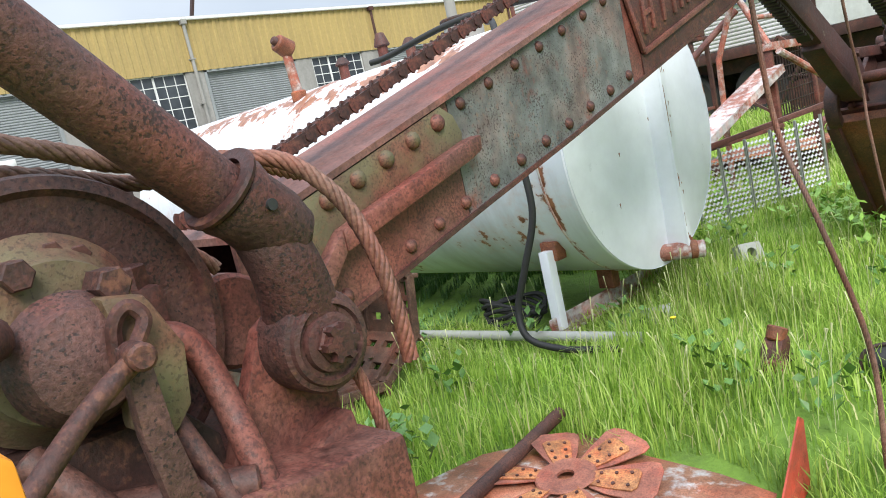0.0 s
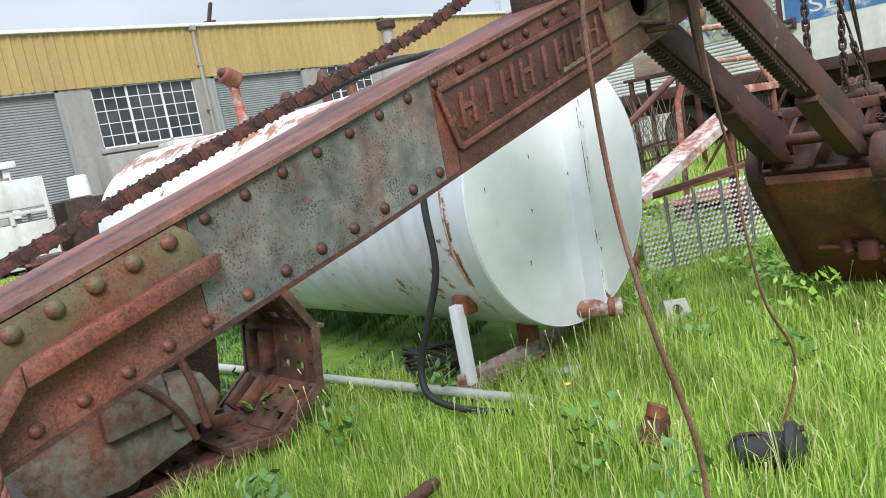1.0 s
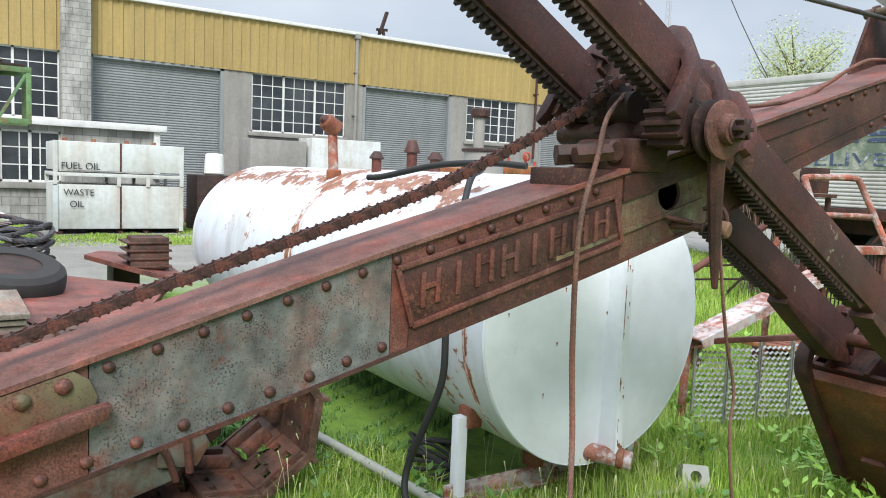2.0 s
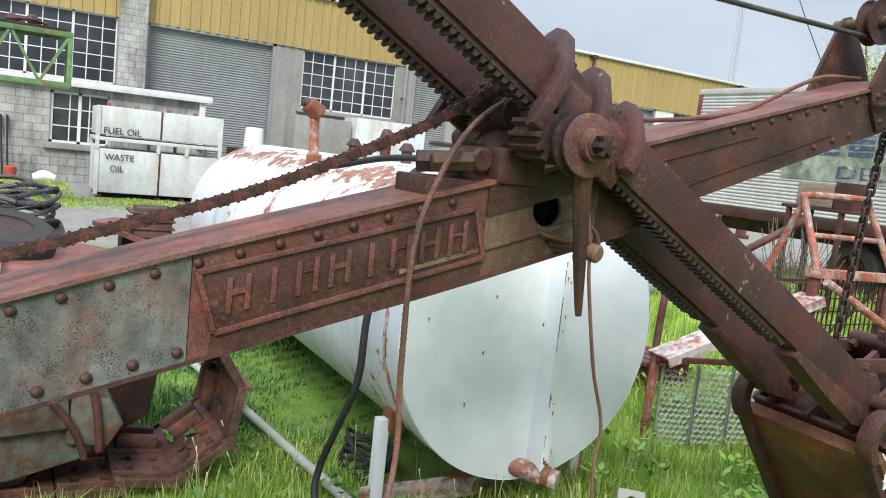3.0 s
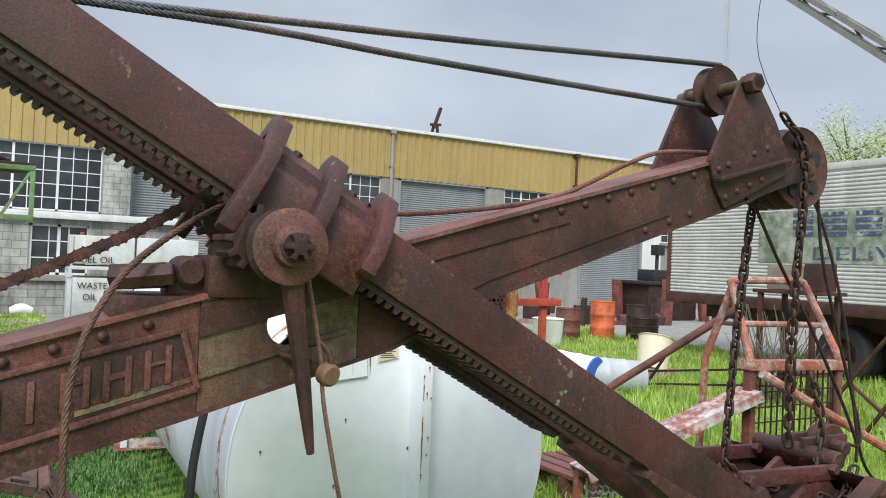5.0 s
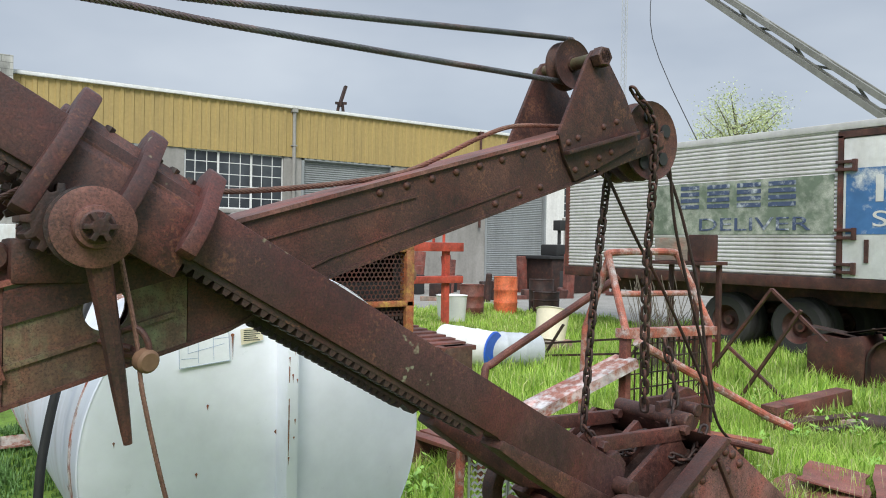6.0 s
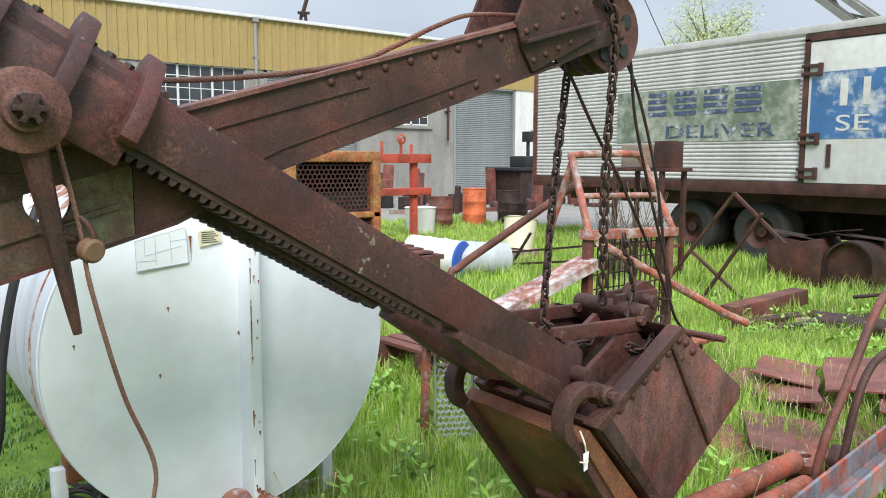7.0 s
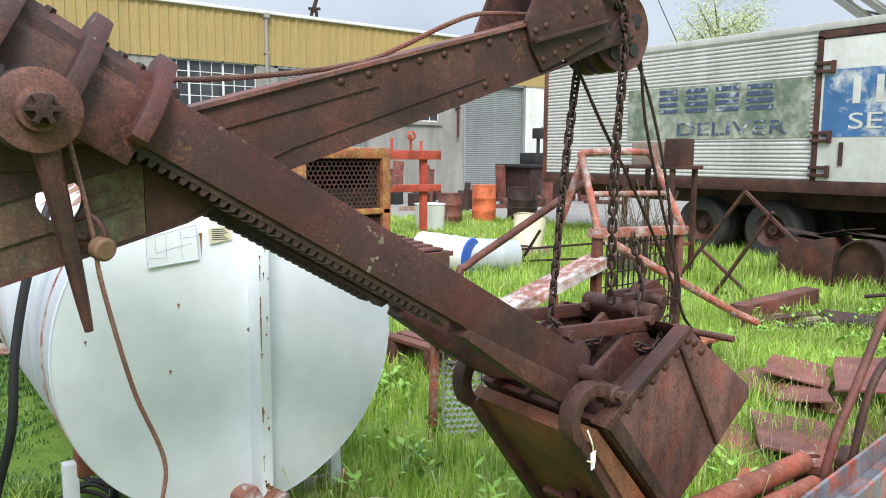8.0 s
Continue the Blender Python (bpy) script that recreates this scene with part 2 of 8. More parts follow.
FAN_RED = worn("fan_red_rust", ((0.16, 0.055, 0.036), (0.27, 0.095, 0.060), (0.36, 0.145, 0.09)), patch=9)
GREEN_PAINT = worn("green_truss_paint", ((0.08, 0.09, 0.05), (0.12, 0.12, 0.07), (0.2, 0.13, 0.09)), paint=(0.13, 0.24, 0.10), cover=0.58, patch=5)
YELLOW_RAD = worn("rusty_yellow_paint", ((0.16, 0.06, 0.025), (0.28, 0.11, 0.045), (0.4, 0.18, 0.07)), paint=(0.5, 0.30, 0.06), cover=0.42, edge=0.08, patch=7)
BLUE_SIGN = worn("faded_blue_paint", ((0.45, 0.5, 0.54), (0.55, 0.58, 0.6), (0.62, 0.63, 0.63)), paint=(0.055, 0.16, 0.36), cover=0.56, edge=0.05, patch=1.6, grain=10, rough=0.5, relief=0.03)
SIGN_GREEN = worn("faded_green_sign_paint", ((0.45, 0.45, 0.40), (0.40, 0.42, 0.36), (0.5, 0.5, 0.44)), paint=(0.15, 0.19, 0.14), cover=0.53, edge=0.08, patch=2.0, grain=14, rough=0.5, relief=0.03)
LETTER_GREY = worn("faded_letter_paint", ((0.55, 0.58, 0.6), (0.5, 0.54, 0.57), (0.62, 0.63, 0.63)), paint=(0.06, 0.085, 0.16), cover=0.56, edge=0.06, patch=5, grain=20, rough=0.5, relief=0.03)
GALV = plain("galvanised_mesh", (0.42, 0.43, 0.42), 0.45, 0.6)
TIMBER = worn("weathered_timber", ((0.16, 0.13, 0.10), (0.26, 0.215, 0.165), (0.36, 0.31, 0.25)), patch=6, streak=(0.2, 1, 1), rough=0.9)
LEAF = plain("pale_spring_leaf", (0.46, 0.52, 0.26), 0.6, var=0.2, scale=3.0)
BARK = plain("bark", (0.13, 0.11, 0.085), 0.9)
PAPER = plain("white_paper", (0.84, 0.87, 0.92), 0.7, var=0.05)
INK = plain("blue_ink", (0.36, 0.45, 0.62), 0.7)
TRACK_RUST = worn("crawler_rust", ((0.035, 0.022, 0.016), (0.085, 0.045, 0.030), (0.15, 0.085, 0.055)), patch=7, grain=40, relief=0.5)
TRACK_PAINT = worn("crawler_frame_paint", ((0.04, 0.028, 0.022), (0.09, 0.05, 0.035), (0.14, 0.08, 0.05)), paint=(0.12, 0.125, 0.10), cover=0.5, patch=5)
YELLOW_EDGE = plain("orange_yellow_paint", (0.75, 0.27, 0.02), 0.5, var=0.1)
BRASS = plain("rusty_tan_cast", (0.17, 0.095, 0.056), 0.75)

glass, g_nt, g_b = material("window_glass")
g_b.inputs["Base Color"].default_value = (0.03, 0.035, 0.04, 1)
g_b.inputs["Roughness"].default_value = 0.06
g_col = ramp(g_nt, noise_node(g_nt, 0.8, 3), ((0.35, (0.018, 0.022, 0.027)), (0.7, (0.06, 0.068, 0.075))))
g_nt.links.new(g_col, g_b.inputs["Base Color"])

block, b_nt, b_b = material("painted_block_wall")
b_tc = b_nt.nodes.new("ShaderNodeTexCoord")
b_map = b_nt.nodes.new("ShaderNodeMapping")
b_map.inputs["Rotation"].default_value = (0, radians(90), radians(90))
b_br = b_nt.nodes.new("ShaderNodeTexBrick")
b_br.inputs["Scale"].default_value = 1.0
b_br.inputs["Brick Width"].default_value, b_br.inputs["Row Height"].default_value = 0.42, 0.21
b_br.inputs["Mortar Size"].default_value = 0.012
b_br.inputs["Color1"].default_value, b_br.inputs["Color2"].default_value = (0.46, 0.46, 0.43, 1), (0.36, 0.36, 0.335, 1)
b_br.inputs["Mortar"].default_value = (0.24, 0.24, 0.225, 1)
b_sep = b_nt.nodes.new("ShaderNodeSeparateXYZ")
b_com = b_nt.nodes.new("ShaderNodeCombineXYZ")
b_nt.links.new(b_tc.outputs["Object"], b_sep.inputs[0])
b_nt.links.new(b_sep.outputs["Y"], b_com.inputs["X"])
b_nt.links.new(b_sep.outputs["Z"], b_com.inputs["Y"])
b_nt.links.new(b_com.outputs[0], b_br.inputs["Vector"])
b_soot = ramp(b_nt, mix(b_nt, 0.5, noise_node(b_nt, 0.9, 5, 0.7), noise_node(b_nt, 2.5, 5, 0.7, (1, 1, 0.2))), ((0.42, (1.0,)), (0.64, (0.25,))))
b_nt.links.new(mix(b_nt, 1.0, b_br.outputs["Color"], b_soot, "MULTIPLY"), b_b.inputs["Base Color"])
b_b.inputs["Roughness"].default_value = 0.9
BLOCK = block


# ---- mesh helpers ----
def thing(name, label, category, at=(0, 0, 0), group="", kind=""):
    """An Empty at the thing's base, which parents its parts."""
    e = new(name)
    e.empty_display_size = 0.1
    e.location = at
    return tagged(e, label, category, group, kind)


def mesh_of(name, bm, mat, smooth=35):
    me = bpy.data.meshes.new(name)
    bm.normal_update()
    bm.to_mesh(me)
    bm.free()
    for p in me.polygons:
        p.use_smooth = True
    me.set_sharp_from_angle(angle=radians(smooth))
    me.materials.append(mat)
    return me


def hang(ob, parent):
    """Parent ob, keeping its own coordinates those of the world."""
    ob.parent = parent
    top, off = parent, Vector((0, 0, 0))
    while top:
        off += Vector(top.location) if top.type == "EMPTY" else Vector((0, 0, 0))
        top = top.parent
    ob.matrix_parent_inverse = Matrix.Translation(-off) if parent.type == "EMPTY" else Matrix.Identity(4)
    return ob


def part(name, bm, mat, parent=None, label="", smooth=35):
    ob = new(name, mesh_of(name, bm, mat, smooth) if isinstance(bm, bmesh.types.BMesh) else bm)
    if parent:
        hang(ob, parent)
    return tagged(ob, label)


def at_place(ob, m):
    ob.matrix_basis = m
    return ob


def BM():
    return bmesh.new()


def box(bm, lo, hi, m=None, bevel=0.0):
    x0, y0, z0 = lo
    x1, y1, z1 = hi
    t = BM()
    v = [t.verts.new(c) for c in ((x0, y0, z0), (x1, y0, z0), (x1, y1, z0), (x0, y1, z0), (x0, y0, z1), (x1, y0, z1), (x1, y1, z1), (x0, y1, z1))]
    for f in ((3, 2, 1, 0), (4, 5, 6, 7), (0, 1, 5, 4), (1, 2, 6, 5), (2, 3, 7, 6), (3, 0, 4, 7)):
        t.faces.new([v[i] for i in f])
    if bevel:
        bmesh.ops.bevel(t, geom=t.edges[:], offset=bevel, segments=2, affect="EDGES", profile=0.6)
    return merge(bm, t, m)


def merge(bm, t, m=None):
    """Add the mesh t, moved by m, to bm."""
    if m is not None:
        t.transform(m)
    made = {v: bm.verts.new(v.co) for v in t.verts}
    for f in t.faces:
        bm.faces.new([made[v] for v in f.verts])
    t.free()
    return bm


def toothed(c, n, r0, r1):
    """Outline of a gear or castle nut in y and z."""
    out = []
    for k in range(n):
        for f, r in ((-0.30, r0), (-0.17, r1), (0.17, r1), (0.30, r0)):
            a = 2 * math.pi * (k + f) / n
            out.append((c[0] + math.cos(a) * r, c[1] + math.sin(a) * r))
    return out


def prism(bm, poly, x0, x1, bevel=0.0, m=None):
    """A plate with the outline poly in y and z, from x0 to x1."""
    t = BM()
    a = [t.verts.new((x0, y, z)) for y, z in poly]
    b = [t.verts.new((x1, y, z)) for y, z in poly]
    n = len(poly)
    t.faces.new(a[::-1])
    t.faces.new(b)
    for i in range(n):
        t.faces.new((a[i], a[(i + 1) % n], b[(i + 1) % n], b[i]))
    bmesh.ops.recalc_face_normals(t, faces=t.faces[:])
    if bevel:
        bmesh.ops.bevel(t, geom=[e for e in t.edges if e.calc_face_angle(0) > 0.5], offset=bevel, segments=2, affect="EDGES", profile=0.6)
    return merge(bm, t, m)


def frame_to(p0, p1):
    p0, p1 = Vector(p0), Vector(p1)
    d = p1 - p0
    q = d.to_track_quat("Z", "Y")
    return Matrix.Translation(p0) @ q.to_matrix().to_4x4(), d.length


def lathe(bm, profile, seg=24, m=None, closed=False):
    """Turn a profile of (radius, height) round the z axis."""
    t = BM()
    rings = []
    for r, h in profile:
        if r < 1e-6:
            rings.append([t.verts.new((0, 0, h))])
        else:
            rings.append([t.verts.new((r * math.cos(2 * math.pi * k / seg), r * math.sin(2 * math.pi * k / seg), h)) for k in range(seg)])
    pairs = list(zip(rings, rings[1:]))
    if closed:
        pairs.append((rings[-1], rings[0]))
    for a, b in pairs:
        for k in range(seg):
            k2 = (k + 1) % seg
            if len(a) == 1 and len(b) == 1:
                continue
            if len(a) == 1:
                t.faces.new((a[0], b[k], b[k2]))
            elif len(b) == 1:
                t.faces.new((a[k], b[0], a[k2]))
            else:
                t.faces.new((a[k], b[k], b[k2], a[k2]))
    bmesh.ops.recalc_face_normals(t, faces=t.faces[:])
    return merge(bm, t, m)


def cyl(bm, p0, p1, r0, r1=None, seg=18, edge=0.0):
    r1 = r0 if r1 is None else r1
    m, d = frame_to(p0, p1)
    if edge:
        prof = [(0, 0), (r0 - edge, 0), (r0, edge), (r1, d - edge), (r1 - edge, d), (0, d)]
    else:
        prof = [(0, 0), (r0, 0), (r1, d), (0, d)]
    return lathe(bm, prof, seg, m)


def smooth_path(pts, n):
    """A Catmull-Rom curve through pts with n steps a span."""
    pts = [Vector(p) for p in pts]
    ext = [2 * pts[0] - pts[1]] + pts + [2 * pts[-1] - pts[-2]]
    out = []
    for i in range(1, len(ext) - 2):
        a, b, c, d = ext[i - 1:i + 3]
        for k in range(n):
            s = k / n
            out.append(0.5 * (2 * b + (c - a) * s + (2 * a - 5 * b + 4 * c - d) * s * s + (3 * b - a - 3 * c + d) * s ** 3))
    out.append(pts[-1])
    return out


def tube(bm, pts, r, seg=10, n=6):
    """A round bar bent along pts."""
    path = smooth_path(pts, n) if n > 1 else [Vector(p) for p in pts]
    rings, up = [], None
    for i, p in enumerate(path):
        d = (path[min(i + 1, len(path) - 1)] - path[max(i - 1, 0)]).normalized()
        if up is None:
            up = d.orthogonal().normalized()
        up = (up - d * up.dot(d)).normalized()
        side = d.cross(up)
        rr = r(i / (len(path) - 1)) if callable(r) else r
        rings.append([bm.verts.new(p + (up * math.cos(a) + side * math.sin(a)) * rr) for a in (2 * math.pi * k / seg for k in range(seg))])
    for a, b in zip(rings, rings[1:]):
        for k in range(seg):
            bm.faces.new((a[k], a[(k + 1) % seg], b[(k + 1) % seg], b[k]))
    bm.faces.new(rings[0][::-1])
    bm.faces.new(rings[-1])
    return bm


def wire_rope(bm, pts, r, strands=6, pitch=0.11, n=10):
    """A laid rope: strands wound round the line through pts."""
    path = smooth_path(pts, n)
    fine, run = [], 0.0
    step = pitch / 8
    for a, b in zip(path, path[1:]):
        k = max(1, int((b - a).length / step))
        fine += [a.lerp(b, j / k) for j in range(k)]
    fine.append(path[-1])
    up, frames = None, []
    for i, p in enumerate(fine):
        d = (fine[min(i + 1, len(fine) - 1)] - fine[max(i - 1, 0)]).normalized()
        if up is None:
            up = d.orthogonal().normalized()
        up = (up - d * up.dot(d)).normalized()
        if i:
            run += (p - fine[i - 1]).length
        frames.append((p, up.copy(), d.cross(up), run))
    for s in range(strands):
        line = []
        for p, u, v, run in frames:
            a = 2 * math.pi * (s / strands + run / pitch)
            line.append(p + (u * math.cos(a) + v * math.sin(a)) * r * 0.62)
        tube(bm, line, r * 0.40, 5, 1)
    return bm


def hexagon(bm, p0, p1, r):
    return cyl(bm, p0, p1, r, r, 6, r * 0.12)


def plate_hole(bm, poly, hole, hr, x0, x1, seg=28):
    """A plate in y and z with one round hole through it: the outline is met by rays from the hole's middle."""
    hy, hz = hole
    n = len(poly)
    ring_o, ring_i = [], []
    angs = sorted(set([2 * math.pi * k / seg for k in range(seg)] + [math.atan2(z - hz, y - hy) % (2 * math.pi) for y, z in poly]))
    for a in angs:
        dy, dz = math.cos(a), math.sin(a)
        best = 1e9
        for i in range(n):
            (y0, z0), (y1, z1) = poly[i], poly[(i + 1) % n]
            ey, ez = y1 - y0, z1 - z0
            det = dy * -ez + ey * dz
            if abs(det) < 1e-12:
                continue
            s = ((y0 - hy) * -ez + ey * (z0 - hz)) / det
            u = (dy * (z0 - hz) - dz * (y0 - hy)) / det
            if s > 0 and -1e-6 <= u <= 1 + 1e-6:
                best = min(best, s)
        ring_o.append((hy + best * dy, hz + best * dz))
        ring_i.append((hy + hr * dy, hz + hr * dz))
    t = BM()
    va = [[t.verts.new((x, *p)) for p in ring] for ring in (ring_o, ring_i) for x in (x0, x1)]
    oa, ob, ia, ib = va
    for k in range(len(angs)):
        k2 = (k + 1) % len(angs)
        for q in ((oa[k], oa[k2], ia[k2], ia[k]), (ob[k], ib[k], ib[k2], ob[k2]), (oa[k], ob[k], ob[k2], oa[k2]), (ia[k], ia[k2], ib[k2], ib[k])):
            t.faces.new(q)
    bmesh.ops.recalc_face_normals(t, faces=t.faces[:])
    return merge(bm, t)


RIVETS = {}


def rivet(parent, x, y, z, r, mat, face=1):
    """A domed rivet head on a plate that faces +x."""
    key = (round(r, 4), mat.name)
    if key not in RIVETS:
        bm = BM()
        lathe(bm, [(r, -0.004), (r, 0.001), (r * 0.93, r * 0.3), (r * 0.68, r * 0.58), (r * 0.33, r * 0.74), (0, r * 0.78)], 12, Matrix.Rotation(radians(90), 4, "Y"))
        RIVETS[key] = mesh_of("rivet", bm, mat, 60)
    ob = new("rivet", RIVETS[key])
    hang(ob, parent)
    ob.matrix_basis = Matrix.Translation((x, y, z)) @ Matrix.Rotation(random.uniform(-0.1, 0.1), 4, "Z")
    return ob


# ---- ground ----
def ground_height(x, y):
    dip = 0.15 * max(0.0, min(1.0, (3.4 - y) / 0.8)) * max(0.0, min(1.0, (x + 1.8) / 0.5))
    return -dip + 0.03 * noise.noise(Vector((x * 0.5, y * 0.5, 0))) + 0.012 * noise.noise(Vector((x * 2.3, y * 2.3, 4)))


gm, g_nt2, g_b2 = material("grass_soil_and_yard_gravel")
soil = ramp(g_nt2, noise_node(g_nt2, 5.0, 8, 0.7), ((0.3, (0.10, 0.165, 0.03)), (0.5, (0.17, 0.30, 0.04)), (0.72, (0.23, 0.36, 0.06))))
stone = ramp(g_nt2, mix(g_nt2, 0.5, noise_node(g_nt2, 1.5, 6), noise_node(g_nt2, 30.0, 5)), ((0.3, (0.17, 0.165, 0.15)), (0.6, (0.30, 0.29, 0.265)), (0.8, (0.36, 0.35, 0.32))))
g_tc = g_nt2.nodes.new("ShaderNodeTexCoord")
g_sep = g_nt2.nodes.new("ShaderNodeSeparateXYZ")
g_nt2.links.new(g_tc.outputs["Object"], g_sep.inputs[0])
g_edge = g_nt2.nodes.new("ShaderNodeMath")
g_edge.operation = "MULTIPLY_ADD"
g_edge.inputs[1].default_value, g_edge.inputs[2].default_value = -0.22, -2.35
g_nt2.links.new(g_sep.outputs["X"], g_edge.inputs[0])
g_add = g_nt2.nodes.new("ShaderNodeMath")
g_add.operation = "MULTIPLY_ADD"
g_add.inputs[1].default_value = 1.6
g_nt2.links.new(noise_node(g_nt2, 0.35, 6, 0.6), g_add.inputs[0])
g_nt2.links.new(g_edge.outputs[0], g_add.inputs[2])
g_nt2.links.new(mix(g_nt2, ramp(g_nt2, g_add.outputs[0], ((0.45, (0.0,)), (0.75, (1.0,)))), soil, stone), g_b2.inputs["Base Color"])
g_b2.inputs["Roughness"].default_value = 0.95
bump(g_nt2, g_b2, noise_node(g_nt2, 14.0, 8, 0.75), 0.8, 0.05)

bm = BM()
rows_x = [-400, -200, -90, -50] + [-30 + 1.5 * k for k in range(16)] + [-6 + 0.3 * k for k in range(35)] + [6, 10, 30, 100, 400]
rows_y = [-400, -100, -30, -10, -4] + [-1 + 0.35 * k for k in range(40)] + [14 + 1.5 * k for k in range(20)] + [60, 120, 250, 400]
grid = [[bm.verts.new((x, y, ground_height(x, y))) for y in rows_y] for x in rows_x]
for i in range(len(rows_x) - 1):
    for j in range(len(rows_y) - 1):
        bm.faces.new((grid[i][j], grid[i + 1][j], grid[i + 1][j + 1], grid[i][j + 1]))
ground = tagged(part("ground", bm, gm), "uneven yard ground of soil, turf and pale gravel", "ground", kind="structure")

# ---- long workshop building ----
FX = -26.8
building = thing("workshop_building", "long workshop with yellow cladding over concrete walls and roller doors", "building", (FX - 8, 18, 0))
DOORS = [(-13.81, -9.29), (5.8, 10.33), (16.06, 20.39), (25.57, 29.5), (35.88, 40.3)]
WINDOWS = [(-7.92, -4.38, 3.0), (-3.3, 0.33, 3.0), (0.92, 4.91, 2.95), (11.38, 15.29, 3.0), (21.27, 24.14, 3.25), (30.77, 34.11, 3.25)]
END = 47.0
holes = sorted([(a, b, 0.0, 5.22) for a, b in DOORS] + [(a, b, z, 5.22) for a, b, z in WINDOWS])
y = -22.0
for a, b, z0, z1 in holes:
    bm = BM()
    box(bm, (FX - 0.35, y, 0), (FX, a, 5.22))
    white = 29.4 < y < 30.5
    part("wall", bm, WHITE_WALL if white else CONCRETE, building, "white rendered wall" if white else "stained grey concrete wall")
    if z0 > 0:
        bm = BM()
        box(bm, (FX - 0.35, a, 0), (FX, b, z0))
        part("wall", bm, CONCRETE, building, "stained concrete wall below the window")
    y = b
bm = BM()
box(bm, (FX - 0.35, y, 0), (FX, END, 5.22))
part("wall", bm, CONCRETE, building)
bm = BM()
box(bm, (FX - 16, -22, 0), (FX - 15.7, END, 7.1))
box(bm, (FX - 15.7, -22, 0), (FX - 0.35, -21.7, 7.1))
box(bm, (FX - 15.7, END - 0.3, 0), (FX - 0.35, END, 7.1))
part("back_wall", bm, CONCRETE, building)
bm = BM()
prism(bm, [(FX - 16.2, 7.12), (FX - 8, 7.9), (FX + 0.15, 7.16), (FX + 0.15, 7.24), (FX - 8, 7.98), (FX - 16.2, 7.2)], -22.2, 47.2, m=Matrix.Rotation(radians(90), 4, "Z") @ Matrix.Diagonal((1, -1, 1, 1)))
part("roof", bm, ROOF_GREY, building)
bm = BM()
k = -22.0
prof = []
while k < END:
    prof += [(k, 0.0), (k + 0.16, 0.0), (k + 0.19, 0.035), (k + 0.30, 0.035), (k + 0.33, 0.0)]
    k += 0.34
lower = [bm.verts.new((FX + 0.04 + d, yy, 5.18)) for yy, d in prof]
upper = [bm.verts.new((FX + 0.04 + d, yy, 7.14)) for yy, d in prof]
for i in range(len(prof) - 1):
    bm.faces.new((lower[i], lower[i + 1], upper[i + 1], upper[i]))
box(bm, (FX - 0.3, -22, 5.22), (FX + 0.03, END, 7.12))
part("cladding", bm, YELLOW, building, "faded yellow ribbed metal cladding", 20)
bm = BM()
box(bm, (FX - 0.1, -22.2, 7.10), (FX + 0.20, END + 0.2, 7.22), bevel=0.02)
part("gutter", bm, TRIM_WHITE, building, "white roof-edge gutter")
for yy, zb, r in ((15.66, 0.0, 0.07), (25.12, 2.6, 0.06), (35.1, 0.0, 0.06), (-3.9, 0, 0.06)):
    bm = BM()
    cyl(bm, (FX + 0.16, yy, zb), (FX + 0.16, yy, 7.1), r, seg=10)
    box(bm, (FX + 0.06, yy - 0.11, 6.95), (FX + 0.27, yy + 0.11, 7.12))
    for z in (1.5, 3.9, 5.6):
        if z > zb:
            box(bm, (FX + 0.01, yy - 0.1, z), (FX + 0.24, yy + 0.1, z + 0.05))
    part("downpipe", bm, CONCRETE if r > 0.065 else RUST, building)
bm = BM()
box(bm, (FX + 0.001, 4.93, 0), (FX + 0.55, 5.79, 7.6), bevel=0.02)
part("pier", bm, BLOCK, building, "tall block pier in front of the cladding")

for a, b in DOORS:
    door = new("roller_door")
    hang(door, building)
    tagged(door, "closed grey corrugated roller door")
    bm = BM()
    prof = []
    for i in range(58):
        z = 0.02 + i * 0.09
        prof += [(z, 0.0), (z + 0.03, 0.028), (z + 0.06, 0.028), (z + 0.08, 0.0)]
    la = [bm.verts.new((FX - 0.18 + d, a - 0.05, z)) for z, d in prof]
    lb = [bm.verts.new((FX - 0.18 + d, b + 0.05, z)) for z, d in prof]
    for i in range(len(prof) - 1):
        bm.faces.new((la[i], lb[i], lb[i + 1], la[i + 1]))
    ob = part("curtain", bm, ROLLER, building, "", 20)
    ob.parent = door
    ob.matrix_parent_inverse = Matrix.Identity(4)
    bm = BM()
    for yy in (a, b - 0.12):
        box(bm, (FX - 0.14, yy, 0), (FX + 0.03, yy + 0.12, 5.2))
    box(bm, (FX - 0.14, a, 5.10), (FX + 0.03, b, 5.2))
    ob = part("guide_rail", bm, ROLLER, building)
    ob.parent = door
    ob.matrix_parent_inverse = Matrix.Identity(4)


